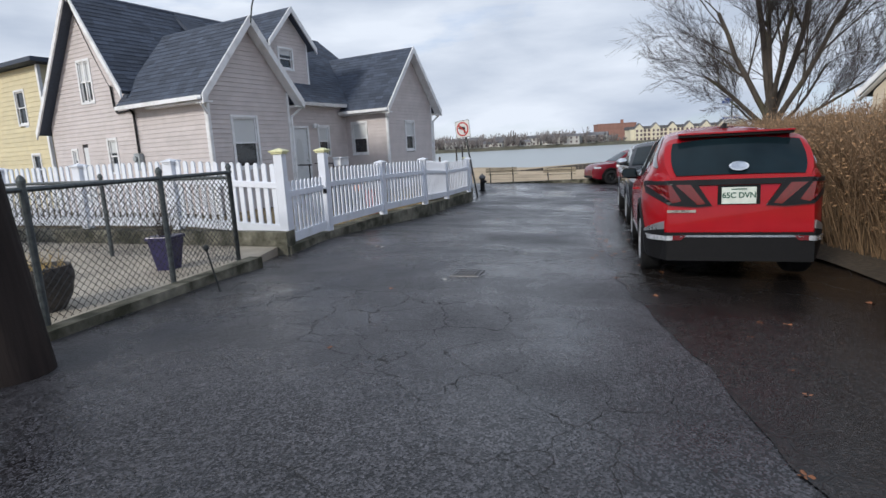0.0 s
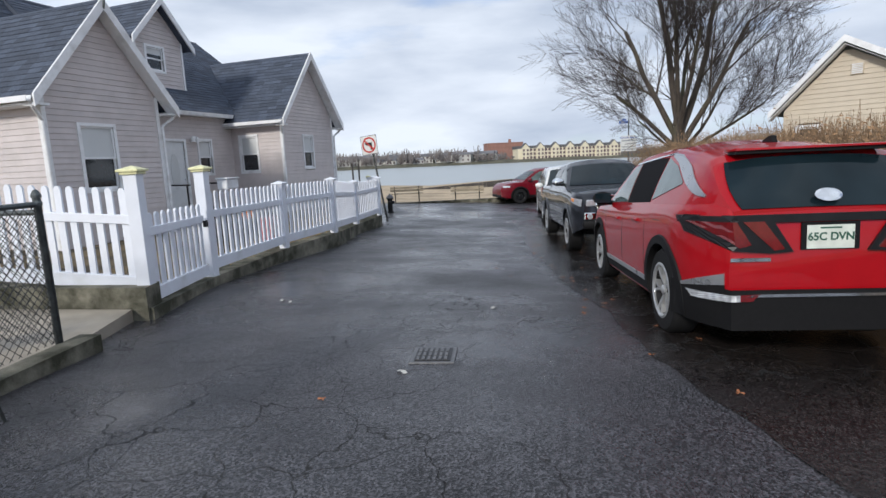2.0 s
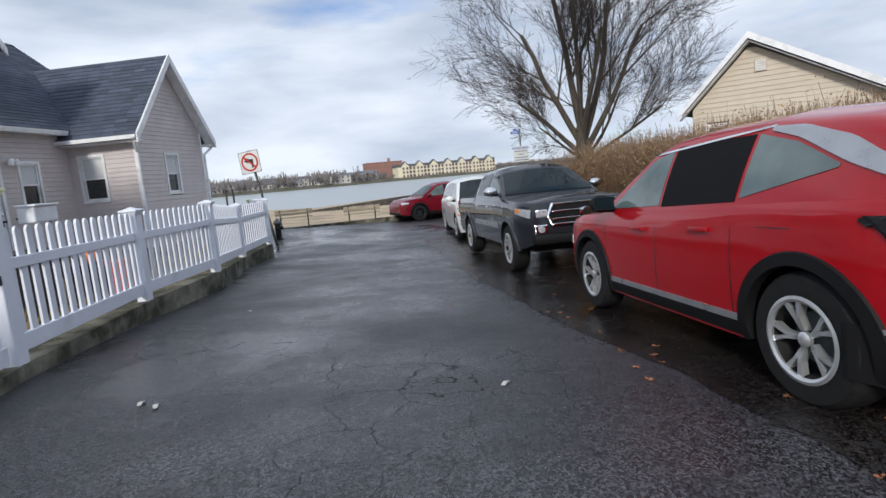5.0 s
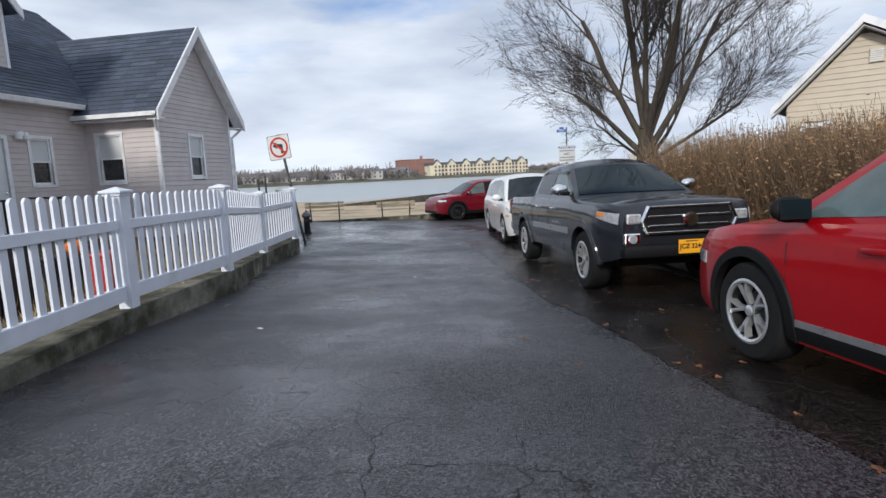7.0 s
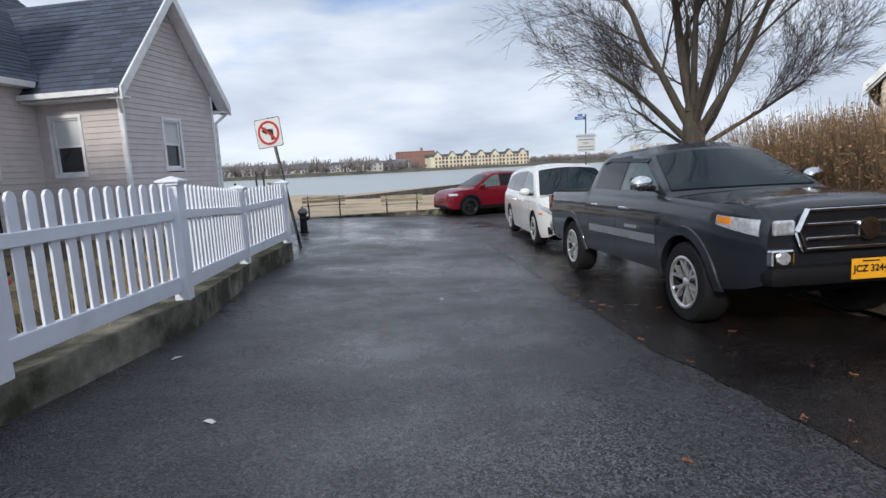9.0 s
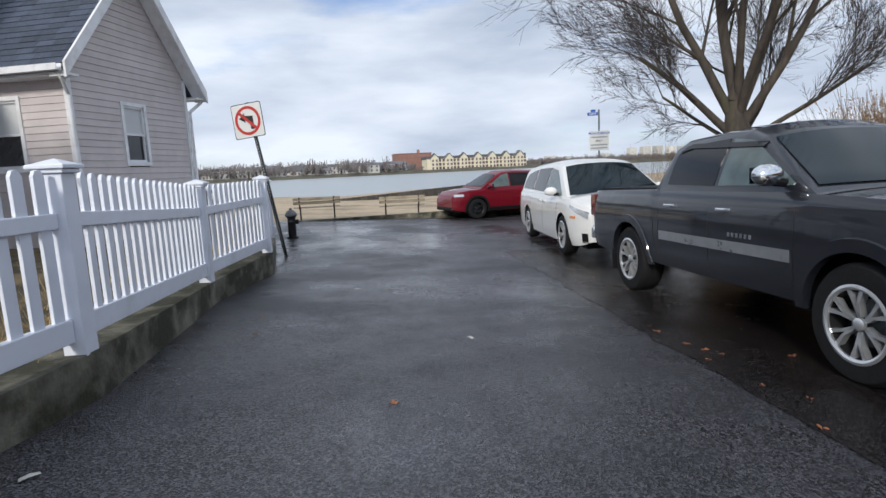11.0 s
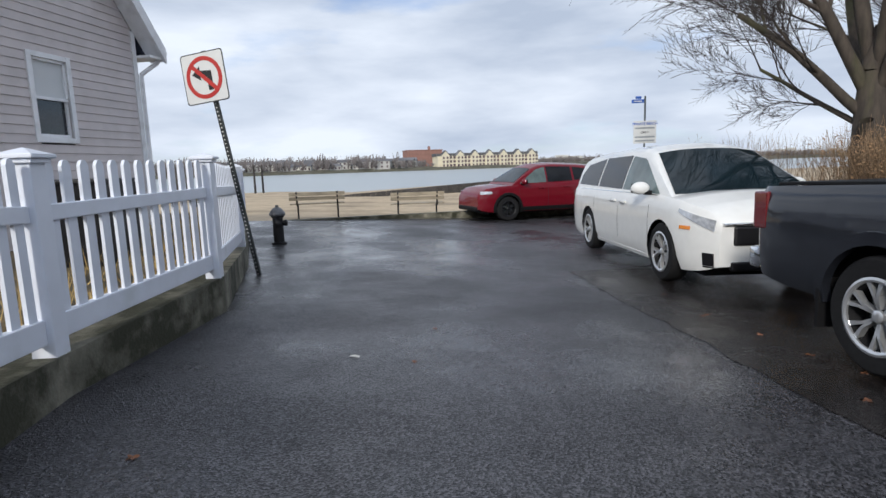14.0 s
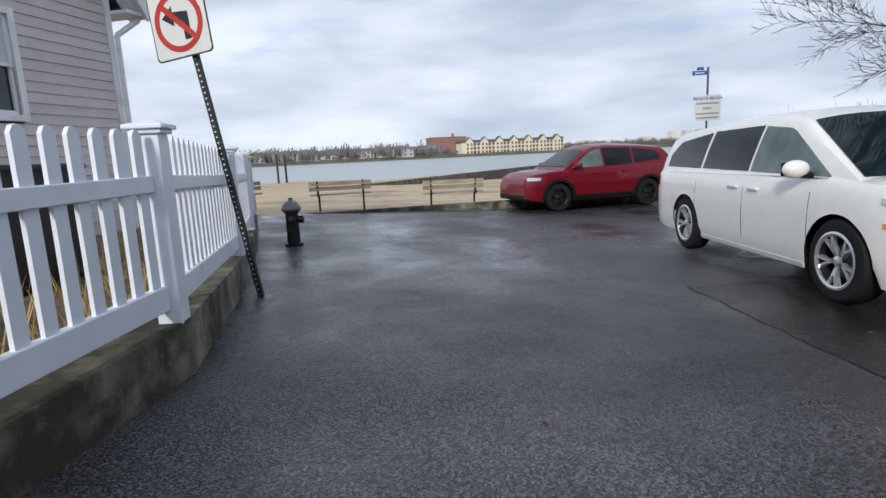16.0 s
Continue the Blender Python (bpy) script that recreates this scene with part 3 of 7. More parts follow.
for (c, half, top, s0, s1, z0, z1) in (((A0 + A1) / 2, (A1 - A0) / 2, 4.38, -8.38, -7.62, 0.68, 1.98), ((B0 + B1) / 2 + 0.0, (B1 - B0) / 2, 4.60, -0.27, 0.27, 0.96, 2.0)):
    l_, r_ = gable(c, top, half, EAVE)
    clad_wall(house, (0, 0, 0), X, NY, BASE, top - 0.02, l_, r_, [(s0, s1, z0, z1)], M_SIDING, "front_wall")
    window(house, (0, 0, 0), X, NY, s0, s1, z0, z1, 0.5)
    for sx in (c - half, c + half):
        part("corner_trim", box(sx - 0.06 if sx > c else sx - 0.025, sx + 0.025 if sx > c else sx + 0.06, -0.03, 0.05, BASE, EAVE), M_TRIM, house)
    ov = 0.34
    sl = (top - EAVE) / half
    ez, tz = EAVE - ov * sl + 0.16, top + 0.16
    deep = 3.3 if c < -4 else 4.6
    for sg in (-1, 1):
        roof_slope(house, (c + sg * (half + ov), -0.3, ez), (c + sg * (half + ov), deep - (0.7 if c < -4 and sg > 0 else 0), ez), (c, deep, tz), (c, -0.3, tz), M_SHINGLE)
        rake(house, (c + sg * (half + ov), -0.3, ez + 0.01), (c, -0.3, tz + 0.01), NY, 0.24)
        for q0, q1 in (((c + sg * (half + ov), ez), (c, tz)),):
            bm = bmesh.new()
            vs = [bm.verts.new((px, py, pz - 0.165 - d)) for d in (0.0, 0.02) for px, py, pz in ((q0[0], -0.3, q0[1]), (q1[0], -0.3, q1[1]), (q1[0], -0.03, q1[1]), (q0[0], -0.03, q0[1]))]
            for f in ((0, 1, 2, 3), (7, 6, 5, 4), (0, 4, 5, 1), (1, 5, 6, 2), (2, 6, 7, 3), (3, 7, 4, 0)):
                bm.faces.new([vs[i] for i in f])
            bmesh.ops.recalc_face_normals(bm, faces=bm.faces)
            part("rake_soffit", bm, M_TRIM, house)
        part("soffit", prism([(c + sg * (half + 0.02), -0.28), (c + sg * (half + ov), -0.28), (c + sg * (half + ov), 2.0), (c + sg * (half + 0.02), 2.0)], ez - 0.16, ez - 0.12), M_TRIM, house)
        gutter(house, (c + sg * (half + ov + 0.05), -0.28, ez - 0.06), (c + sg * (half + ov + 0.05), 1.9 if not (c < -4 and sg < 0) else 3.2, ez - 0.06))
        sx = c + sg * (half + 0.05)
        downpipe(house, [(c + sg * (half + ov), -0.2, ez - 0.1), (c + sg * (half + ov - 0.05), -0.2, ez - 0.2), (sx, -0.06, ez - 0.42), (sx, -0.06, BASE)])
# sides of the two front wings and the recessed entrance wall
clad_wall(house, (A1, 0, 0), Y, X, BASE, EAVE, lambda z: 0.0, lambda z: REC, [], M_SIDING, "side_wall")
clad_wall(house, (B0, 0, 0), Y, NX, BASE, EAVE, lambda z: 0.0, lambda z: REC, [(0.98, 1.62, 0.9, 2.02)], M_SIDING, "side_wall")
window(house, (B0, 0, 0), Y, NX, 0.98, 1.62, 0.9, 2.02, 0.5)
clad_wall(house, (0, REC, 0), X, NY, BASE, EAVE, lambda z: A1, lambda z: B0, [(-4.42, -3.62, -0.2, 1.86), (-3.02, -2.52, 0.9, 1.9)], M_SIDING, "recessed_wall")
window(house, (0, REC, 0), X, NY, -3.02, -2.52, 0.9, 1.9, 0.5)
clad_wall(house, (B1, 0, 0), Y, X, BASE, EAVE, lambda z: 0.0, lambda z: BACK_B, [], M_SIDING, "side_wall")
door = part("door", box(-4.42, -3.62, REC + 0.02, REC + 0.07, -0.2, 1.86, None, 0.006), M_DOOR, house, "white entrance door with an oval glass light")
bm = bmesh.new()
for q in ((-4.50, -4.42, -0.2, 1.94), (-3.62, -3.54, -0.2, 1.94), (-4.42, -3.62, 1.86, 1.94)):
    add_box(bm, q[0], q[1], REC - 0.035, REC + 0.08, q[2], q[3], None, 0.004)
part("door_frame", bm, M_TRIM, door)
part("oval_light", plate([(-4.02 + 0.16 * math.cos(k * math.pi / 12), 0.98 + 0.52 * math.sin(k * math.pi / 12)) for k in range(24)], REC + 0.008, REC + 0.03), M_BLIND, door)
part("door_handle", lathe([(0.02, 0), (0.032, 0.01), (0.03, 0.04), (0.01, 0.05)], 12, "Y"), M_CHROME, door).matrix_basis = pose(-3.7, REC - 0.03, 0.75)
part("porch_step", box(-4.7, -3.3, REC - 0.95, REC - 0.02, BASE, -0.22, None, 0.02), M_CONC, house)
for x in (-4.6, -3.4):
    bm = tube((x, REC - 0.9, -0.22), (x, REC - 0.9, 0.62), 0.02)
    add_tube(bm, (x, REC - 0.05, 0.62), (x, REC - 1.0, 0.6), 0.022)
    part("porch_rail", bm, M_BLACKM, house)
bm = lathe([(0.05, 0), (0.05, 0.03), (0.02, 0.05), (0.02, 0.12)], 14, "Y")
lamp = part("wall_lamp", bm, M_TRIM, house, "white twin porch lamp", True)
lamp.matrix_basis = pose(-3.28, REC - 0.14, 1.98)
for dx in (-0.09, 0.09):
    part("lamp_shade", lathe([(0.03, 0.05), (0.06, -0.02), (0.07, -0.1), (0.05, -0.1)], 14), M_TRIM, lamp).matrix_basis = pose(dx, 0, -0.02)
# end gable wall
lw = lambda z: MAIN_B * 0 if z < EAVE else MAIN_B + (z - 2.78) * (RIDGE_B - MAIN_B) / (RIDGE_Z - 2.78)
rw = lambda z: BACK_B if z < 2.2 else BACK_B - (z - 2.2) * (BACK_B - RIDGE_B) / (RIDGE_Z - 2.2)
clad_wall(house, (A0, 0, 0), Y, NX, BASE, RIDGE_Z - 0.05, lw, rw, [(4.12, 4.5, 0.72, 1.62), (6.28, 6.5, 0.66, 1.4), (4.9, 5.48, 2.78, 3.9), (5.62, 5.92, -0.3, 1.48)], M_SIDING, "end_wall")
window(house, (A0, 0, 0), Y, NX, 4.12, 4.5, 0.72, 1.62, 0.4)
window(house, (A0, 0, 0), Y, NX, 6.28, 6.5, 0.66, 1.4, 0.4)
window(house, (A0, 0, 0), Y, NX, 4.9, 5.48, 2.78, 3.9, 0.5, two=True)
part("side_door", box(A0 + 0.02, A0 + 0.07, 5.62, 5.92, -0.3, 1.48), M_DOOR, house)
part("corner_trim", box(A0 - 0.03, A0 - 0.005, -0.02, 0.09, BASE, EAVE), M_TRIM, house)
clad_wall(house, (0, BACK_B, 0), X, Y, BASE, 2.2, lambda z: A0, lambda z: B1, [], M_SIDING, "back_wall")
# main roof, with a gable at each end
EX = A0 - 0.3
roof_slope(house, (EX, MAIN_B - 0.1, 2.86), (A1 + 0.3, MAIN_B - 0.1, 2.86), (A1 + 0.3, RIDGE_B, RIDGE_Z + 0.16), (EX, RIDGE_B, RIDGE_Z + 0.16), M_SHINGLE)
roof_slope(house, (A1 + 0.2, REC - 0.3, EAVE + 0.02), (B1 + 0.2, REC - 0.3, EAVE + 0.02), (B1 - 0.9, RIDGE_B, RIDGE_Z + 0.14), (A1 + 0.2, RIDGE_B, RIDGE_Z + 0.14), M_SHINGLE)
roof_slope(house, (EX, BACK_B + 0.3, 2.0), (B1 + 0.2, BACK_B + 0.3, 2.0), (B1 - 0.9, RIDGE_B, RIDGE_Z + 0.16), (EX, RIDGE_B, RIDGE_Z + 0.16), M_SHINGLE)
roof_slope(house, (B1 + 0.2, REC - 0.3, EAVE + 0.02), (B1 + 0.2, BACK_B + 0.3, 2.0), (B1 - 0.9, RIDGE_B, RIDGE_Z + 0.14), (B1 - 0.9, RIDGE_B, RIDGE_Z + 0.14), M_SHINGLE)
rake(house, (EX, MAIN_B - 0.1, 2.88), (EX, RIDGE_B, RIDGE_Z + 0.18), NX, 0.22)
rake(house, (EX, BACK_B + 0.3, 2.02), (EX, RIDGE_B, RIDGE_Z + 0.18), NX, 0.22)
gutter(house, (A1 + 0.3, REC - 0.34, EAVE - 0.06), (B0 - 0.3, REC - 0.34, EAVE - 0.06))
part("fascia", box(A1 + 0.02, B0 - 0.02, REC - 0.28, REC - 0.02, EAVE - 0.1, EAVE - 0.06), M_TRIM, house)
# dormer
DC, DH, DB = -3.62, 0.85, 2.45
l_, r_ = gable(DC, 5.75, DH, 4.85)
clad_wall(house, (0, DB, 0), X, NY, 3.2, 5.72, l_, r_, [(-4.1, -3.52, 3.92, 4.55)], M_SIDING, "dormer_front")
window(house, (0, DB, 0), X, NY, -4.1, -3.52, 3.92, 4.55, 0.3)
for sx, o in ((DC - DH, NX), (DC + DH, X)):
    clad_wall(house, (sx, DB, 0), Y, o, 3.2, 4.85, lambda z: 0.0, lambda z: 2.4, [], M_SIDING, "dormer_side")
    part("corner_trim", box(sx - 0.035, sx + 0.035, DB - 0.03, DB + 0.03, 3.2, 4.85), M_TRIM, house)
part("dormer_apron", box(DC - DH, DC + DH, DB - 0.035, DB - 0.005, 3.16, 3.24), M_TRIM, house)
for sg in (-1, 1):
    roof_slope(house, (DC + sg * (DH + 0.28), DB - 0.25, 4.68), (DC + sg * (DH + 0.28), DB + 2.3, 4.68), (DC, DB + 2.3, 5.92), (DC, DB - 0.25, 5.92), M_SHINGLE)
    rake(house, (DC + sg * (DH + 0.28), DB - 0.25, 4.69), (DC, DB - 0.25, 5.93), NY, 0.2)
# meter box, conduit, vent
meter = part("meter_box", box(A0 - 0.16, A0 - 0.021, 2.86, 3.12, 0.72, 1.2, None, 0.02), M_GREYBOX, house, "grey electric meter box")
part("meter_dial", lathe([(0.07, 0), (0.08, 0.02), (0.07, 0.06)], 16), M_GREYBOX, meter).matrix_basis = pose(A0 - 0.16, 3.0, 1.05, 0, -90, 0)
bm = bmesh.new()
cpts = [(A0 - 0.06, 3.0, 1.2), (A0 - 0.06, 3.0, 2.25), (A0 - 0.06, 3.1, 2.38), (A0 - 0.06, 3.75, 2.35), (A0 - 0.06, 3.85, 2.5), (A0 - 0.06, 3.9, 3.1)]
for a, b in zip(cpts, cpts[1:]):
    add_tube(bm, a, b, 0.03)
part("conduit", bm, M_BLACKM, house)
part("dryer_vent", box(A0 - 0.1, A0 - 0.02, 2.1, 2.26, 0.7, 0.86, None, 0.02), M_TRIM, house)


# lamp at the peak of the front gable
GP = (A0 + A1) / 2
bm = tube((GP, -0.34, 4.35), (GP, -0.45, 4.75), 0.02)
for q0, q1 in (((0.0, -0.45, 4.75), (-0.05, -0.62, 4.95)), ((-0.05, -0.62, 4.95), (-0.16, -0.80, 4.98))):
    add_tube(bm, (GP + q0[0], q0[1], q0[2]), (GP + q1[0], q1[1], q1[2]), 0.02)
fl_ = part("gable_lamp", bm, M_GALV, house, "grey lamp on a bent arm at the gable peak")
part("lamp_head", lathe([(0.03, 0.10), (0.10, 0.06), (0.17, -0.02), (0.16, -0.05), (0.08, -0.06)], 18), M_GREYBOX, fl_, "", True).matrix_basis = pose(GP - 0.24, -0.9, 4.97, 15, 0, 0)


# ---- vehicles (local x forward, y to the left, z up; origin on the road between the axles) ----
def lerp_tab(tab, x):
    return float(np.interp(x, [p[0] for p in tab], [p[1] for p in tab]))


class Shell:
    """The surface of a car's body and cabin, from its tables of width, shoulder and roof."""

    def __init__(self, c):
        self.c = c
        self.hub = (c["wb"] / 2, -c["wb"] / 2)

    def width(self, x):
        c = self.c
        w = c["W"]
        for end, rad, pw, k in ((c["xf"], c["rf"], 2.3, c.get("kf", 0.30)), (-c["xr"], c["rr"], 2.6, c.get("kr", 0.22))):
            xx = x if end == c["xf"] else -x
            d = (xx - (end - rad)) / rad
            if d > 0:
                w *= 1 - k * min(d, 1) ** pw
        return w

    def bottom(self, x):
        c = self.c
        z = c["sill"]
        if x > c["xf"] - 0.5:
            z += 0.1 * ((x - c["xf"] + 0.5) / 0.5) ** 2
        if x < c["xr"] + 0.6:
            z += c.get("rise", 0.1) * ((c["xr"] + 0.6 - x) / 0.6) ** 2
        for h in self.hub:
            d = abs(x - h)
            ra = c["r"] + c["gap"]
            if d < ra:
                z = max(z, c["r"] + math.sqrt(ra * ra - d * d) - 0.01)
        return z

    def shoulder(self, x):
        return lerp_tab(self.c["zs"], x)

    def side_y(self, x, z):
        z0, z1 = self.c["sill"], self.shoulder(x)
        f = min(max((z - z0) / (z1 - z0), 0), 1)
        return self.width(x) * float(np.interp(f, [0, 0.12, 0.35, 0.6, 0.82, 0.94, 1], [0.945, 0.98, 0.995, 1.0, 0.985, 0.965, 0.93]))

    def body_section(self, x):
        zb, zs = self.bottom(x), self.shoulder(x)
        zb = min(zb, zs - 0.06)
        pts = []
        for f in (0, 0.1, 0.25, 0.45, 0.65, 0.82, 0.93, 1.0):
            z = zb + (zs - zb) * f
            pts.append((self.side_y(x, z), z))
        cr = lerp_tab(self.c["crown"], x)
        ye = pts[-1][0]
        for g in (0.9, 0.7, 0.4, 0.0):
            pts.append((ye * g, zs + cr * (1 - g ** 2.2)))
        return pts

    def roof(self, x):
        return lerp_tab(self.c["zr"], x)

    def cabin_section(self, x):
        zs = self.shoulder(x) - 0.02
        zr = max(self.roof(x), zs + 0.002)
        h = (zr - zs) / max(self.c["H"] - zs, 0.1)
        wb = self.side_y(x, zs) * 0.985
        wr = wb - (wb - self.c["wr"]) * min(1, h)
        cr = 0.07 * min(1, h)
        pts = []
        for f in (0, 0.2, 0.4, 0.6, 0.8, 0.93, 1.0):
            y = wb + (wr - wb) * (0.75 * f + 0.25 * f ** 2) - (0.03 if f == 1.0 else 0)
            pts.append((y, zs + (zr - cr - zs) * f))
        ye = pts[-1][0]
        for g in (0.9, 0.65, 0.35, 0.0):
            pts.append((ye * g, zr - cr * g ** 2.4))
        return pts

    def cabin_y(self, x, z):
        p = self.cabin_section(x)[:7]
        return float(np.interp(z, [q[1] for q in p], [q[0] for q in p]))

    def top_z(self, x, y):
        p = self.cabin_section(x)[6:][::-1]
        return float(np.interp(abs(y), [q[0] for q in p], [q[1] for q in p]))


def loft(sections, cap=True):
    bm = bmesh.new()
    rows = []
    for x, pts in sections:
        full = [(y, z) for y, z in pts] + [(-y, z) for y, z in pts[-2::-1]]
        rows.append([bm.verts.new((x, y, z)) for y, z in full])
    for a, b in zip(rows, rows[1:]):
        for i in range(len(a) - 1):
            bm.faces.new((a[i], a[i + 1], b[i + 1], b[i]))
    for r in ((rows[0], rows[-1]) if cap else ()):
        bm.faces.new(r)
    bmesh.ops.recalc_face_normals(bm, faces=bm.faces)
    return bm


def skin(fn, us, vs, off=(0, 0, 0)):
    bm = bmesh.new()
    g = [[bm.verts.new(Vector(fn(u, v)) + Vector(off)) for u in us] for v in vs]
    for a, b in zip(g, g[1:]):
        for i in range(len(us) - 1):
            bm.faces.new((a[i], a[i + 1], b[i + 1], b[i]))
    return bm


def thicken(bm, d=0.012, flip=False):
    bmesh.ops.recalc_face_normals(bm, faces=bm.faces)
    bmesh.ops.solidify(bm, geom=list(bm.faces), thickness=d)
    bmesh.ops.recalc_face_normals(bm, faces=bm.faces)
    return bm


def side_pane(sh, sg, x0, x1, low, up, n=14, out=0.006):
    """A side window between two tables of its lower and upper edge."""
    def at(u, v):
        zl, zu = lerp_tab(low, u), lerp_tab(up, u)
        z = zl + (max(zu, zl + 0.004) - zl) * v
        return (u, sg * (sh.cabin_y(u, z) + out), z)
    return thicken(skin(at, spread(x0, x1, n), spread(0, 1, 5)), 0.008)


def side_panel(sh, sg, x0, x1, low, up, out=0.006, n=20, rows=4, d=0.01):
    def at(u, v):
        zl, zu = lerp_tab(low, u), lerp_tab(up, u)
        z = zl + (zu - zl) * v
        return (u, sg * (sh.side_y(u, z) + out), z)
    return thicken(skin(at, spread(x0, x1, n), spread(0, 1, rows)), d)


def top_pane(sh, xa, xb, k0, k1, out=0.012):
    """A windscreen or rear glass lying on the cabin, narrowing from k1 to k0 of the half width."""
    def at(u, v):
        half = sh.cabin_section(u)[6][0]
        y = v * half * (k0 + (k1 - k0) * abs((u - xa) / (xb - xa)))
        e = 0.01
        s = (sh.roof(u + e) - sh.roof(u - e)) / (2 * e)
        n = Vector((-s, 0, 1)).normalized() * out
        return (u + n.x, y, sh.top_z(u, y) + n.z)
    return thicken(skin(at, spread(xa, xb, 12), spread(-1, 1, 12)), 0.006)


def arch_trim(sh, sg, hub, r, w, material_out=0.012, floor=0.0):
    c = sh.c
    bm = bmesh.new()
    rows = []
    for k in range(29):
        a = radians(-14) + radians(208) * k / 28
        ring = []
        for rr, d in ((r, -0.05), (r, material_out), (r + w, material_out), (r + w + 0.012, -0.012)):
            x, z = hub + rr * math.cos(a), c["r"] + rr * math.sin(a)
            z = max(z, c["sill"] - 0.03)
            ring.append(bm.verts.new((x, sg * (sh.side_y(x, z) + d), z)))
        rows.append(ring)
    for a, b in zip(rows, rows[1:]):
        for i in range(3):
            bm.faces.new((a[i], a[i + 1], b[i + 1], b[i]))
    bmesh.ops.recalc_face_normals(bm, faces=bm.faces)
    return bm


def wheel(parent, m, r, rim_r, wide, spokes, dark=False, twin=True):
    w = part("wheel", lathe([(rim_r - 0.02, -wide / 2 + 0.01), (rim_r + 0.015, -wide / 2), (r - 0.03, -wide / 2 + 0.005), (r - 0.006, -wide / 2 + 0.03), (r, -wide / 2 + 0.06), (r, wide / 2 - 0.06),
                             (r - 0.006, wide / 2 - 0.03), (r - 0.03, wide / 2 - 0.005), (rim_r + 0.015, wide / 2), (rim_r - 0.02, wide / 2 - 0.01)], 44, "Y", ()), M_TYRE, parent, "black rubber tyre", True)
    w.matrix_basis = m
    metal = M_ALLOY if not dark else M_BLACKM
    part("rim", lathe([(rim_r - 0.005, wide / 2 - 0.03), (rim_r + 0.006, wide / 2 + 0.002), (rim_r - 0.014, wide / 2 + 0.006), (rim_r - 0.03, wide / 2 - 0.03), (rim_r - 0.05, wide / 2 - 0.12), (0.03, wide / 2 - 0.13)], 44, "Y", (-1,)),
         M_BLACKM if dark else M_CLAD, w, "", True)
    ringbm = lathe([(rim_r - 0.012, wide / 2 - 0.012), (rim_r + 0.008, wide / 2 + 0.004), (rim_r - 0.010, wide / 2 + 0.010), (rim_r - 0.026, wide / 2 + 0.0), (rim_r - 0.022, wide / 2 - 0.03)], 44, "Y", ())
    part("rim_lip", ringbm, metal, w, "", True)
    part("brake_disc", lathe([(0.02, wide / 2 - 0.115), (rim_r * 0.62, wide / 2 - 0.115), (rim_r * 0.62, wide / 2 - 0.105), (0.02, wide / 2 - 0.105)], 28, "Y"), M_GALV, w)
    for k in range(spokes):
        for off in ((-0.22, 0.22) if twin else (0.0,)):
            bm = bmesh.new()
            sw = 0.021 if twin else 0.06
            vs = []
            for d in (wide / 2 - 0.055, wide / 2 - 0.008):
                for rad, hw, o in ((0.045, 0.014, 0.0), (rim_r * 0.55, sw * 0.55, off * 0.5), (rim_r - 0.018, sw * (1.25 if not twin else 1.0), off)):
                    for s in (-1, 1):
                        vs.append(bm.verts.new((rad * math.sin(o) + s * hw / 1.2, d - (0.02 if rad < 0.06 else 0), rad * math.cos(o))))
            for f in ((0, 1, 3, 2), (2, 3, 5, 4), (6, 8, 9, 7), (8, 10, 11, 9), (0, 2, 8, 6), (2, 4, 10, 8), (1, 7, 9, 3), (3, 9, 11, 5), (4, 5, 11, 10), (0, 6, 7, 1)):
                bm.faces.new([vs[i] for i in f])
            bmesh.ops.recalc_face_normals(bm, faces=bm.faces)
            bm.transform(Matrix.Rotation(2 * math.pi * k / spokes, 4, "Y"))
            part("spoke", bm, metal, w)
    part("hub_cap", lathe([(0.042, wide / 2 - 0.04), (0.042, wide / 2 - 0.018), (0.030, wide / 2 - 0.008), (0.005, wide / 2 - 0.006)], 20, "Y"), metal, w, "", True)
    return w


def mirror_part(parent, x, y, z, sg, material):
    bm = bmesh.new()
    bmesh.ops.create_uvsphere(bm, u_segments=16, v_segments=10, radius=1.0)
    for v in bm.verts:
        v.co = Vector((v.co.x * 0.085 * (1 if v.co.x > 0 else 0.55), v.co.y * 0.125, v.co.z * 0.085))
    bm.transform(Matrix.Translation((x, sg * (y + 0.16), z)))
    mi = part("wing_mirror", bm, material, parent, "", True)
    part("mirror_arm", tube((x + 0.03, sg * (y - 0.03), z - 0.07), (x + 0.02, sg * (y + 0.12), z - 0.05), 0.028, 0.035), M_CLAD, mi)
    part("mirror_glass", box(x - 0.055, x - 0.047, sg * (y + 0.16) - 0.1, sg * (y + 0.16) + 0.1, z - 0.06, z + 0.06), M_CARGLASS, mi)
    return mi


def handle_part(sh, parent, sg, x, z, material):
    y = sh.side_y(x, z)
    bm = bmesh.new()
    add_box(bm, x - 0.10, x + 0.10, sg * (y + 0.02) - 0.012, sg * (y + 0.02) + 0.012, z - 0.016, z + 0.016, None, 0.008)
    add_box(bm, x - 0.10, x - 0.07, min(sg * (y - 0.02), sg * (y + 0.02)), max(sg * (y - 0.02), sg * (y + 0.02)), z - 0.013, z + 0.013)
    add_box(bm, x + 0.07, x + 0.10, min(sg * (y - 0.02), sg * (y + 0.02)), max(sg * (y - 0.02), sg * (y + 0.02)), z - 0.013, z + 0.013)
    return part("door_handle", bm, material, parent, "", True)


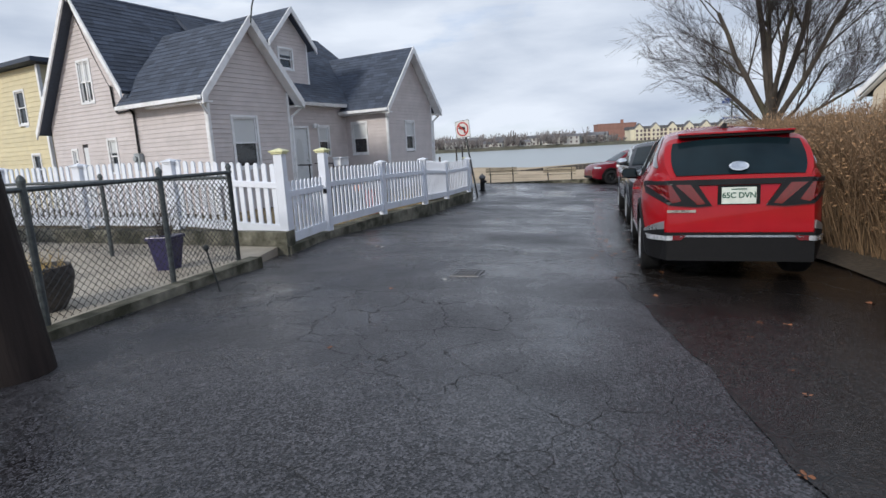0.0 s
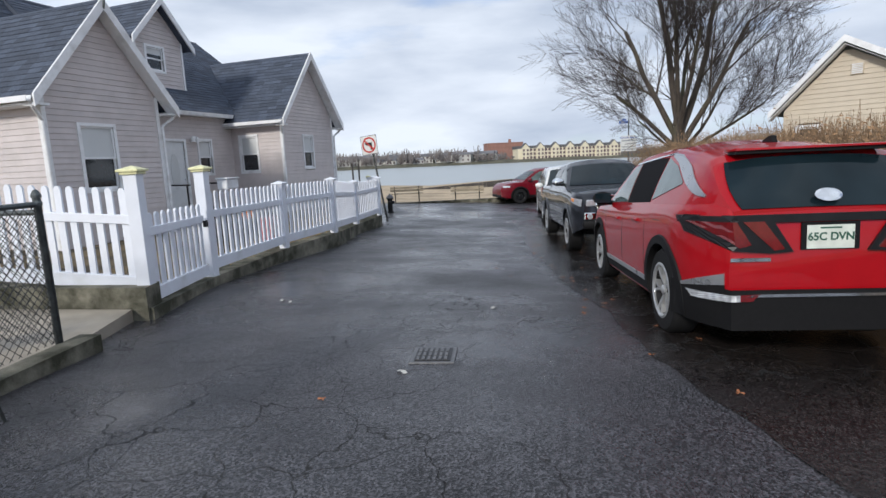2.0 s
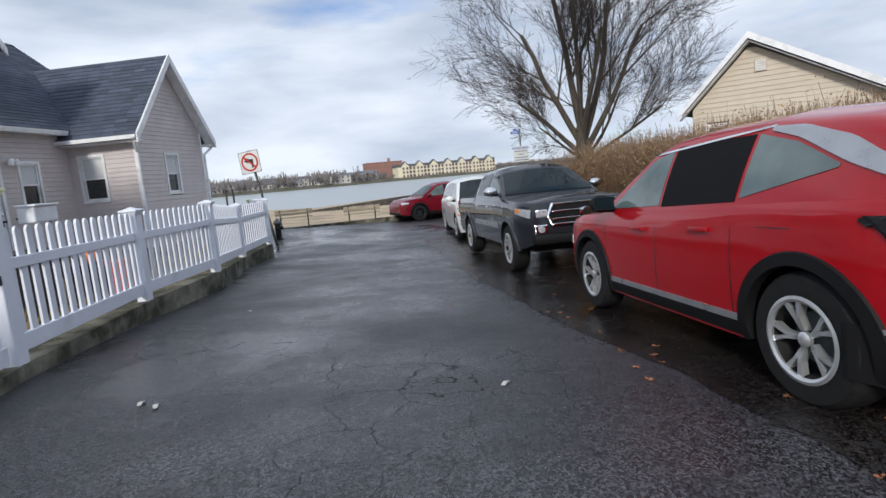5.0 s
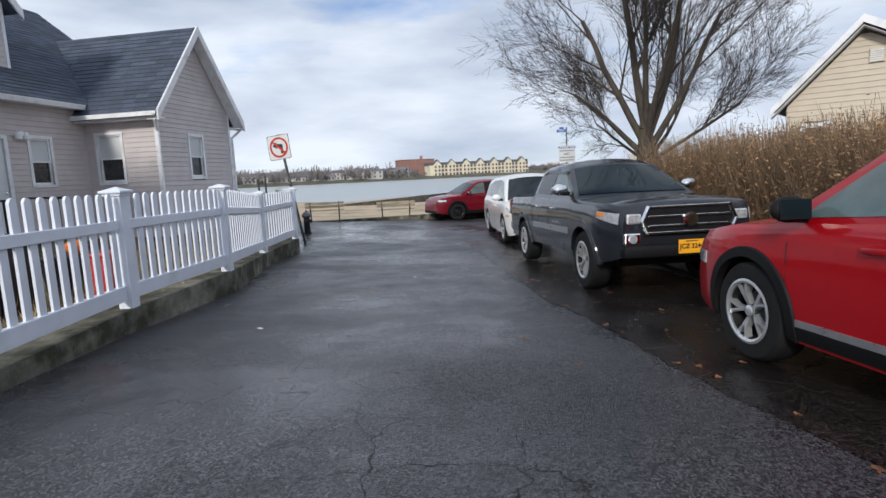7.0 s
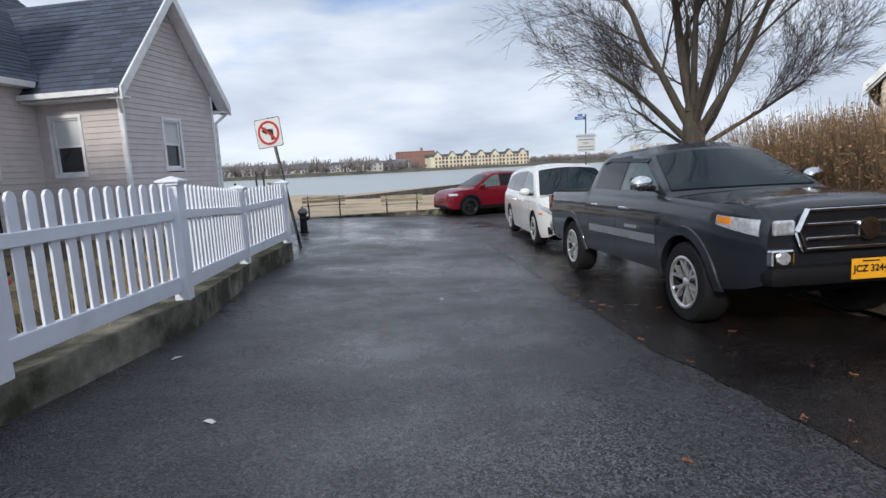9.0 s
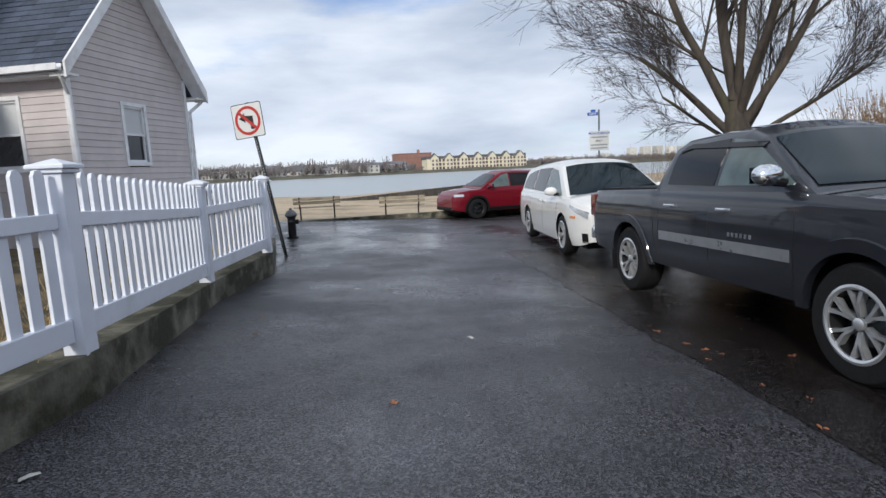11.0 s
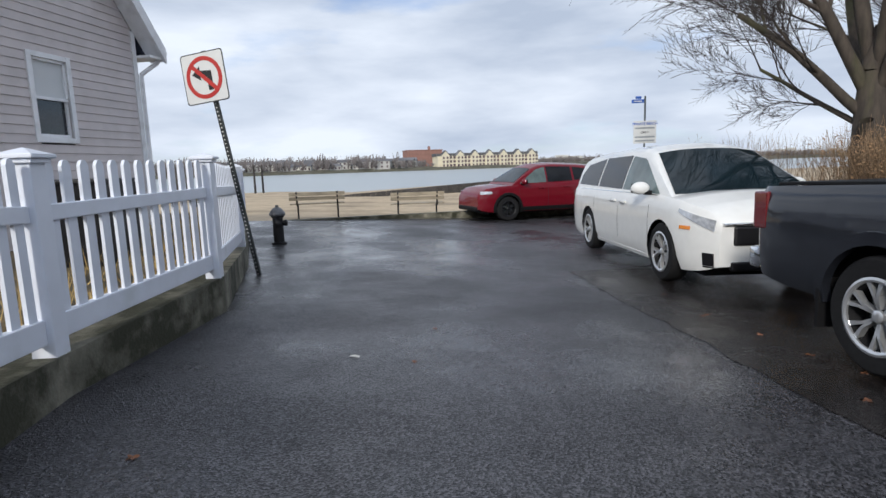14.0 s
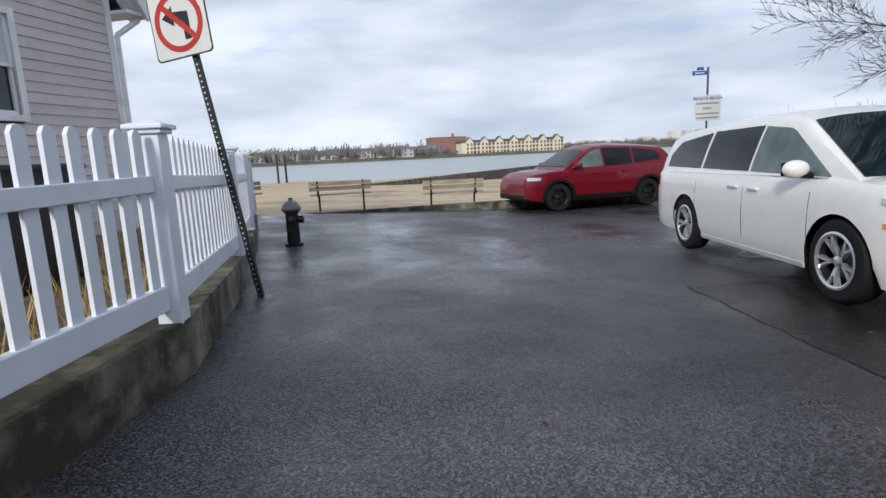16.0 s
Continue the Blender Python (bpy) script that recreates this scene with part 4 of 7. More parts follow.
def plate_part(parent, x, z, facing, material, ink, words):
    m = Matrix.Translation((x, 0, z)) @ Matrix.Rotation(radians(90 if facing > 0 else -90), 4, "Z") @ Matrix.Rotation(radians(90), 4, "X")
    p = part("number_plate", box(-0.155, 0.155, -0.08, 0.08, -0.01, 0.0, m, 0.002), material, parent)
    text_part("plate_characters", words, 0.074, m @ Matrix.Translation((0, 0, 0.003)), ink, p)
    part("plate_caption", box(-0.07, 0.07, 0.055, 0.066, 0.001, 0.002, m), ink, p)
    return p


def make_car(name, c, m, label):
    sh = Shell(c)
    car = thing(name, m @ Matrix.Diagonal((*c.get("size", (1.0, 1.0, 1.0)), 1.0)), label, "car" if "truck" not in name else "pickup truck", "parked vehicles")
    xs = sorted(set([round(v, 3) for v in spread(c["xr"], c["xf"], 70)] + [round(h + c["r"] * 1.12 * math.cos(math.pi * k / 16), 3) for h in sh.hub for k in range(17)]
                    + [c["xf"] - d for d in (0.0, 0.015, 0.04)] + [c["xr"] + d for d in (0.0, 0.015, 0.04)]))
    body = part("body", loft([(x, sh.body_section(x)) for x in xs]), c["paint"], car, "", True)
    cx = sorted(set([round(v, 3) for v in spread(c["zr"][0][0], c["zr"][-1][0], 60)] + [p[0] for p in c["zr"]]))
    cabin = part("cabin", loft([(x, sh.cabin_section(x)) for x in cx]), c["paint"], car, "", True)
    # dark wheel housings and underside
    bm = bmesh.new()
    add_box(bm, c["xr"] + 0.35, c["xf"] - 0.35, -c["W"] * 0.72, c["W"] * 0.72, c["sill"] - 0.06, c["sill"] + 0.32)
    for h in sh.hub:
        add_box(bm, h - c["r"] - 0.05, h + c["r"] + 0.05, -c["W"] * 0.74, c["W"] * 0.74, c["sill"], c["r"] * 2 + 0.02)
    part("underside", bm, M_CLAD, car)
    for sg in (1, -1):
        for h in sh.hub:
            wm = Matrix.Translation((h, sg * (c["W"] - c["wide"] / 2 - 0.012), c["r"])) @ Matrix.Rotation(0 if sg > 0 else math.pi, 4, "Z") @ Matrix.Rotation(c.get("spin", 0.2), 4, "Y")
            wheel(car, wm, c["r"], c["rim"], c["wide"], c["spokes"], c.get("dark_rim", False), c.get("twin", True))
            if c.get("arch"):
                part("wheel_arch_trim", arch_trim(sh, sg, h, c["r"] + c["gap"] - 0.012, c["archw"], 0.016), c["arch"], body, "", True)
        for x0, x1, low, up, glass in c["windows"]:
            part("side_window", side_pane(sh, sg, x0, x1, low, up), glass, cabin, "", True)
        for x0, x1, low, up, mtl, nm in c["panels"]:
            part(nm, side_panel(sh, sg, x0, x1, low, up), mtl, body, "", True)
        for xd in c["seams"]:
            zt = sh.shoulder(xd) - 0.01
            part("door_seam", side_panel(sh, sg, xd - 0.004, xd + 0.004, [(-9, c["sill"] + 0.06), (9, c["sill"] + 0.06)], [(-9, zt), (9, zt)], 0.0015, 1, 6, 0.003), M_INKB, body)
        for xh, zh in c["handles"]:
            handle_part(sh, body, sg, xh, zh, c["handle_mat"])
        mx, mz = c["mirror"]
        mirror_part(car, mx, sh.cabin_y(mx, mz), mz, sg, c["mirror_mat"])
    for xa, xb, k0, k1 in c["screens"]:
        part("windscreen" if xa > 0 else "rear_window", top_pane(sh, xa, xb, k0, k1), M_CARGLASS, cabin, "", True)
    return car, body, cabin, sh


def flush(tab):
    return [(-9, tab), (9, tab)] if not isinstance(tab, (list, tuple)) else tab


def heading(hub_front, hub_rear, side, half, z_front, z_rear):
    """The pose of a car from the places of the two hubs on one of its sides (side: +1 its left)."""
    f, r = Vector(hub_front), Vector(hub_rear)
    d = (f - r).normalized()
    left = Vector((-d.y, d.x))
    c = (f + r) / 2 - left * side * half
    return Matrix.Translation((c.x, c.y, (z_front + z_rear) / 2)) @ Matrix.Rotation(math.atan2(d.y, d.x), 4, "Z") @ Matrix.Rotation(-math.atan2(z_front - z_rear, (f - r).length), 4, "Y")


# red crossover
c = dict(wb=2.755, xf=2.27, xr=-2.22, W=0.885, H=1.66, r=0.366, gap=0.05, sill=0.25, rf=0.75, rr=0.7, kf=0.2, kr=0.25, rise=0.16, wr=0.58, wide=0.235, rim=0.232, spokes=5, paint=M_RED, arch=M_CLAD, archw=0.07,
         zs=[(-2.22, 0.99), (-2.19, 1.08), (-2.1, 1.12), (-1.2, 1.10), (0.0, 1.05), (0.95, 1.02), (1.6, 0.99), (2.0, 0.93), (2.2, 0.84), (2.27, 0.74)],
         crown=[(-2.36, 0.0), (-2.2, 0.02), (1.1, 0.04), (1.9, 0.06), (2.27, 0.02)],
         zr=[(-2.20, 1.08), (-2.16, 1.13), (-1.92, 1.46), (-1.85, 1.51), (-1.5, 1.575), (-0.9, 1.645), (-0.2, 1.66), (0.15, 1.645), (0.42, 1.57), (1.0, 1.13), (1.18, 1.0)],
         windows=[(0.08, 0.92, [(0.08, 1.09), (0.92, 1.06)], [(0.08, 1.52), (0.35, 1.46), (0.92, 1.07)], M_CLEARGLASS), (-0.82, 0.04, [(-0.82, 1.11), (0.04, 1.08)], [(-0.82, 1.52), (0.04, 1.535)], M_FABRIC),
                  (-1.52, -0.86, [(-1.52, 1.27), (-0.86, 1.13)], [(-1.52, 1.29), (-1.2, 1.43), (-0.86, 1.515)], M_CLEARGLASS)],
         panels=[(-0.92, 0.92, flush(0.27), flush(0.36), M_CLAD, "sill_cladding"), (-0.9, 0.9, flush(0.365), flush(0.41), M_SILVERT, "silver_sill_strip")],
         seams=(0.98, 0.05, -0.85), handles=((-0.55, 0.93), (0.3, 0.90)), handle_mat=M_RED, mirror=(0.86, 1.12), mirror_mat=M_CLAD,
         screens=((0.46, 1.06, 0.93, 0.95), (-1.93, -2.2, 0.95, 0.96)), spin=0.3, twin=True)
c["size"] = (1.0, 0.90, 0.93)
SUV_AT = heading((3.37, 9.65), (2.735, 6.95), 1, 0.797, -0.655, -0.51)
car, body, cabin, sh = make_car("red_crossover_car", c, SUV_AT, "bright red crossover car with black cladding, parked on wet asphalt")
bm = bmesh.new()
add_box(bm, -2.01, -1.80, -0.54, 0.54, 1.490, 1.512, None, 0.018)
part("roof_spoiler", bm, M_RED, cabin, "", True)
part("spoiler_underside", box(-1.99, -1.86, -0.53, 0.53, 1.470, 1.489), M_CLAD, cabin)
for sg in (1, -1):
    part("silver_pillar_trim", side_pane(sh, sg, -1.98, -0.95, [(-1.98, 1.17), (-1.85, 1.19), (-1.55, 1.30), (-1.2, 1.455), (-0.95, 1.525)], [(-1.98, 1.19), (-1.85, 1.26), (-1.55, 1.42), (-1.2, 1.525), (-0.95, 1.55)], 18, 0.012), M_SILVERT, cabin)
    part("roof_rail_strip", side_pane(sh, sg, -0.95, 0.4, [(-0.95, 1.545), (0.4, 1.495)], [(-0.95, 1.56), (0.4, 1.51)], 14, 0.010), M_CHROME, cabin)


TX0, TX1 = -2.265, -1.99


def back_panel(pts, x0, x1, material, nm, parent_, sh_=None, label=""):
    """A piece on the rear face of a car, from a polygon in y and z, wrapped round its corner."""
    m = Matrix.Rotation(radians(-90), 4, "Z")
    bmx = plate([(-y, z) for y, z in pts], -0.0, 0.02)
    bmesh.ops.triangulate(bmx, faces=list(bmx.faces))
    bmesh.ops.subdivide_edges(bmx, edges=list(bmx.edges), cuts=7, use_grid_fill=True)
    for v in bmx.verts:
        y, z, d = -v.co.x, v.co.z, v.co.y
        xo = next((x for x in spread(sh.c["xr"], sh.c["xr"] + 0.6, 60) if sh.width(x) * 0.985 >= abs(y)), sh.c["xr"] + 0.6)
        v.co = Vector((xo + (x0 - TX0) * 0.5 - 0.02 + d, y * 1.015, z))
    bmesh.ops.recalc_face_normals(bmx, faces=bmx.faces)
    return part(nm, bmx, material, parent_, label)


part("rear_number_plate_recess", box(-2.232, -2.221, -0.19, 0.19, 0.80, 0.985), M_CLAD, body)
plate_part(body, -2.236, 0.885, -1, M_PLATEW, M_INKG, "65C DVN")
back_panel([(-0.86, 0.99), (0.86, 0.99), (0.84, 1.045), (-0.84, 1.045)], TX0, TX1, M_BLACKM, "rear_light_bar", body)
for sg in (1, -1):
    back_panel([(sg * 0.86, 1.04), (sg * 0.40, 1.04), (sg * 0.24, 0.79), (sg * 0.40, 0.78), (sg * 0.64, 0.80), (sg * 0.84, 0.92)], TX0 - 0.008, TX1, M_BLACKM, "tail_light_housing", body)
    part("tail_light_housing", side_panel(sh, sg, -2.2, -1.72, [(-2.2, 0.86), (-1.72, 1.01)], [(-2.2, 1.035), (-1.72, 1.03)], 0.010, 10), M_BLACKM, body, "", True)
    part("bumper_side_cladding", side_panel(sh, sg, -2.2, -1.80, flush(0.24), [(-2.2, 0.56), (-1.80, 0.50)], 0.012, 8), M_CLAD, body, "", True)
    part("bumper_side_strip", side_panel(sh, sg, -2.2, -1.80, [(-2.2, 0.56), (-1.80, 0.50)], [(-2.2, 0.64), (-1.80, 0.52)], 0.012, 8), M_SILVERT, body, "", True)
    part("fuel_flap_seam", side_panel(sh, sg, -1.32, -1.08, flush(0.96), flush(0.966), 0.002, 4, 1, 0.003), M_INKB, body)
    back_panel([(sg * 0.84, 1.0), (sg * 0.62, 1.0), (sg * 0.52, 0.84), (sg * 0.60, 0.82)], TX0 - 0.022, TX1 - 0.004, M_LAMPRED, "tail_light", body, None, "red claw-shaped tail light")
    back_panel([(sg * 0.58, 1.0), (sg * 0.44, 1.0), (sg * 0.30, 0.81), (sg * 0.37, 0.80)], TX0 - 0.022, TX1 - 0.004, M_LAMPRED, "tail_light", body, None, "red claw-shaped tail light")
    back_panel([(sg * 0.84, 0.49), (sg * 0.60, 0.50), (sg * 0.60, 0.455), (sg * 0.82, 0.44)], TX0 - 0.075, TX1 - 0.07, M_LAMPCLEAR, "reversing_light", body)
    back_panel([(sg * 0.60, 0.50), (sg * 0.47, 0.505), (sg * 0.52, 0.455), (sg * 0.60, 0.455)], TX0 - 0.075, TX1 - 0.07, M_LAMPRED, "rear_reflector", body)
back_panel([(-0.87, 0.25), (0.87, 0.25), (0.87, 0.53), (-0.87, 0.53)], TX0 - 0.05, TX1 - 0.04, M_CLAD, "rear_bumper", body)
back_panel([(-0.56, 0.485), (0.56, 0.485), (0.5, 0.505), (-0.5, 0.505)], TX0 - 0.075, TX1 - 0.07, M_CHROME, "bumper_strip", body)
part("badge", lathe([(0.09, 0), (0.09, 0.006), (0.07, 0.008)], 24), M_CHROME, cabin, "plain chrome oval badge").matrix_basis = pose(-2.19, 0, 1.165, 0, -62, 0) @ Matrix.Diagonal((0.55, 1, 1, 1))
for k, w_ in enumerate((0.03, 0.025, 0.025, 0.028, 0.03)):
    part("badge_letter_bar", box(-2.235, -2.224, 0.60 - 0.045 * k - w_, 0.66 - 0.045 * k, 0.725, 0.75), M_CHROME, body)
bm = plate([(-1.50, 1.56), (-1.28, 1.585), (-1.42, 1.63), (-1.47, 1.635)], -0.02, 0.02)
part("roof_antenna", bm, M_CLAD, cabin, "", True)
for sg in (1, -1):
    part("headlight", side_panel(sh, sg, 1.95, 2.2, flush(0.66), flush(0.76), 0.008, 6), M_LAMPCLEAR, body)

# dark grey pickup truck
c = dict(wb=3.235, xf=2.57, xr=-2.80, W=0.945, H=1.79, r=0.388, gap=0.075, sill=0.42, rf=0.6, rr=0.25, kf=0.17, kr=0.05, rise=0.08, wr=0.66, wide=0.265, rim=0.245, spokes=6, paint=M_GREY, arch=M_GREY, archw=0.085,
         zs=[(-2.80, 1.20), (-1.0, 1.22), (-0.98, 1.20), (1.0, 1.20), (1.2, 1.19), (2.0, 1.15), (2.35, 1.14), (2.5, 1.11), (2.57, 1.02)],
         crown=[(-2.8, 0.0), (-1.0, 0.0), (1.0, 0.02), (1.6, 0.07), (2.3, 0.06), (2.57, 0.02)],
         zr=[(-1.03, 1.20), (-0.98, 1.48), (-0.89, 1.71), (-0.77, 1.765), (-0.2, 1.79), (0.2, 1.775), (0.42, 1.70), (1.05, 1.30), (1.22, 1.18)],
         windows=[(0.06, 0.98, [(0.06, 1.25), (0.98, 1.25)], [(0.06, 1.655), (0.35, 1.62), (0.98, 1.27)], M_CLEARGLASS), (-0.82, 0.0, [(-0.82, 1.27), (0.0, 1.25)], [(-0.82, 1.56), (-0.72, 1.64), (0.0, 1.66)], M_PRIVGLASS)],
         panels=[(-0.85, 1.05, flush(0.70), flush(0.79), M_SILVERT, "door_moulding")],
         seams=(1.08, 0.03, -0.88, -0.99), handles=((-0.62, 1.06), (0.28, 1.05)), handle_mat=M_CHROME, mirror=(0.86, 1.33), mirror_mat=M_CHROME,
         screens=((0.47, 1.12, 0.93, 0.96), (-0.83, -0.97, 0.85, 0.85)), spin=0.1, twin=True)
TRUCK_AT = heading((4.18, 13.15), (4.80, 16.33), -1, 0.945, -0.90, -1.0)
truck, body, cabin, sh = make_car("grey_pickup_truck", c, TRUCK_AT, "dark grey double-cab pickup truck with chrome grille, parked on wet asphalt")
part("bed_cover", box(-2.72, -1.08, -0.80, 0.80, 1.205, 1.232, None, 0.008), M_CLAD, body)
GX = 2.585
grille = part("grille", plate([(-0.50, 0.77), (0.50, 0.77), (0.57, 0.93), (0.48, 1.11), (-0.48, 1.11), (-0.57, 0.93)], 0, 0.04, Matrix.Translation((GX + 0.03, 0, 0)) @ Matrix.Rotation(radians(90), 4, "Z")), M_BLACKM, body, "chrome-barred grille")
for z in (0.79, 0.87, 0.98, 1.09):
    part("grille_bar", box(GX + 0.02, GX + 0.05, -0.50, 0.50, z - 0.013, z + 0.013, None, 0.005), M_CHROME, grille)
for sg in (1, -1):
    part("grille_bar", tube((GX + 0.035, sg * 0.51, 0.78), (GX + 0.035, sg * 0.57, 0.93), 0.024), M_CHROME, grille)
    part("grille_bar", tube((GX + 0.035, sg * 0.57, 0.93), (GX + 0.035, sg * 0.49, 1.10), 0.024), M_CHROME, grille)
part("badge", lathe([(0.09, 0), (0.09, 0.02), (0.06, 0.025)], 20), M_CHROME, grille, "plain chrome round badge").matrix_basis = pose(GX + 0.05, 0, 0.93, 0, 90, 0)
for sg in (1, -1):
    hl = part("headlight", side_panel(sh, sg, 2.14, 2.52, [(2.14, 0.98), (2.52, 0.90)], [(2.14, 1.06), (2.52, 1.03)], 0.012, 10), M_LAMPCLEAR, body, "clear headlight", True)
    part("indicator", side_panel(sh, sg, 2.16, 2.30, [(2.14, 1.0), (2.52, 0.96)], [(2.14, 1.05), (2.52, 1.03)], 0.020, 6), M_AMBER, hl)
    part("headlight", box(2.52, 2.595, min(sg * 0.56, sg * 0.74), max(sg * 0.56, sg * 0.74), 0.90, 1.02, None, 0.02), M_LAMPCLEAR, body)
    fl = part("fog_light", box(2.54, 2.62, sg * 0.68 - 0.10, sg * 0.68 + 0.10, 0.66, 0.80, None, 0.02), M_CHROME, body)
    part("fog_lens", lathe([(0.05, 0), (0.05, 0.015), (0.03, 0.02)], 16), M_LAMPCLEAR, fl).matrix_basis = pose(2.62, sg * 0.68, 0.73, 0, 90, 0)
    part("tail_light", box(-2.83, -2.66, min(sg * 0.79, sg * 0.935), max(sg * 0.79, sg * 0.935), 0.86, 1.16, None, 0.015), M_LAMPRED, body)
    part("window_visor", side_pane(sh, sg, -0.76, 0.5, [(-0.76, 1.58), (-0.6, 1.615), (0.5, 1.56)], [(-0.76, 1.60), (-0.6, 1.66), (0.5, 1.60)], 14, 0.02), M_PRIVGLASS, cabin)
    part("mud_flap", box(-1.617 - 0.5, -1.617 - 0.47, min(sg * 0.7, sg * 0.93), max(sg * 0.7, sg * 0.93), 0.2, 0.55), M_CLAD, body)
    for k in range(6):
        part("badge_letter_bar", box(0.62 - k * 0.055, 0.655 - k * 0.055, min(sg * 0.945, sg * 0.957), max(sg * 0.945, sg * 0.957), 0.83, 0.865), M_CHROME, body)
part("front_bumper", box(2.45, 2.66, -0.80, 0.80, 0.50, 0.66, None, 0.05), M_CLAD, body, "", True)
part("rear_bumper", box(-2.93, -2.78, -0.90, 0.90, 0.52, 0.70, None, 0.03), M_CHROME, body, "", True)
plate_part(body, 2.675, 0.62, 1, M_PLATEY, M_INKB, "JCZ 3244")

# white minivan
c = dict(wb=3.0, xf=2.47, xr=-2.73, W=0.985, H=1.75, r=0.366, gap=0.045, sill=0.22, rf=0.8, rr=0.5, kf=0.24, kr=0.12, rise=0.2, wr=0.68, wide=0.235, rim=0.245, spokes=5, paint=M_WHITE, arch=None, archw=0.05,
         zs=[(-2.73, 0.98), (-2.6, 1.08), (-1.0, 1.08), (0.6, 1.05), (1.4, 1.06), (1.9, 1.02), (2.25, 0.94), (2.42, 0.86), (2.47, 0.76)],
         crown=[(-2.73, 0.0), (1.2, 0.03), (1.8, 0.09), (2.3, 0.08), (2.47, 0.02)],
         zr=[(-2.68, 1.08), (-2.6, 1.25), (-2.42, 1.60), (-2.25, 1.66), (-1.5, 1.72), (-0.5, 1.75), (0.3, 1.73), (0.62, 1.66), (1.5, 1.14), (1.72, 1.0)],
         windows=[(0.0, 1.3, [(0.0, 1.10), (1.3, 1.07)], [(0.0, 1.58), (0.5, 1.53), (1.3, 1.085)], M_CLEARGLASS), (-1.15, -0.05, [(-1.15, 1.12), (-0.05, 1.10)], [(-1.15, 1.58), (-0.05, 1.59)], M_PRIVGLASS),
                  (-2.3, -1.22, [(-2.3, 1.14), (-1.22, 1.12)], [(-2.3, 1.30), (-2.1, 1.48), (-1.22, 1.57)], M_PRIVGLASS)],
         panels=[(-1.05, 1.05, flush(0.22), flush(0.27), M_WHITE, "side_skirt"), (-2.2, 1.3, [(-9, 1.075), (0, 1.055), (9, 1.03)], [(-9, 1.085), (0, 1.065), (9, 1.04)], M_CHROME, "belt_strip")],
         seams=(1.12, -0.02, -1.2), handles=((-0.22, 0.93), (0.2, 0.92)), handle_mat=M_WHITE, mirror=(1.02, 1.14), mirror_mat=M_WHITE,
         screens=((0.66, 1.6, 0.95, 0.97), (-2.44, -2.62, 0.9, 0.9)), spin=0.5, twin=True)
VAN_AT = heading((5.72, 19.62), (6.44, 22.53), -1, 0.985, -1.09, -1.13)
van, body, cabin, sh = make_car("white_minivan", c, VAN_AT, "pearl white minivan with tinted windows, parked on wet asphalt")
part("lower_grille", box(2.42, 2.49, -0.62, 0.62, 0.27, 0.37, None, 0.02), M_BLACKM, body)
g = part("grille", box(2.38, 2.492, -0.60, 0.60, 0.54, 0.76, None, 0.03), M_BLACKM, body, "black grille with chrome strip")
part("grille_bar", box(2.43, 2.51, -0.72, 0.72, 0.77, 0.795, None, 0.008), M_CHROME, g)
part("badge", box(2.49, 2.51, -0.07, 0.07, 0.57, 0.69, None, 0.01), M_CHROME, g, "plain chrome badge")
for sg in (1, -1):
    part("headlight", side_panel(sh, sg, 1.94, 2.42, [(1.94, 0.89), (2.42, 0.70)], [(1.94, 0.93), (2.42, 0.82)], 0.012, 10), M_LAMPCLEAR, body, "slim clear headlight", True)
    part("side_marker", side_panel(sh, sg, 1.98, 2.14, flush(0.70), flush(0.74), 0.008, 4), M_AMBER, body)
    part("bumper_crease", side_panel(sh, sg, 2.30, 2.46, flush(0.30), flush(0.312), 0.006, 4), M_CLAD, body)
    part("fog_light_recess", side_panel(sh, sg, 2.30, 2.42, flush(0.32), flush(0.46), 0.008, 4), M_BLACKM, body)
    part("tail_light", side_panel(sh, sg, -2.7, -2.45, flush(0.86), flush(1.0), 0.008, 5), M_LAMPRED, body)
plate_part(body, 2.51, 0.44, 1, M_PLATEY, M_INKB, "6ZZ 2984")

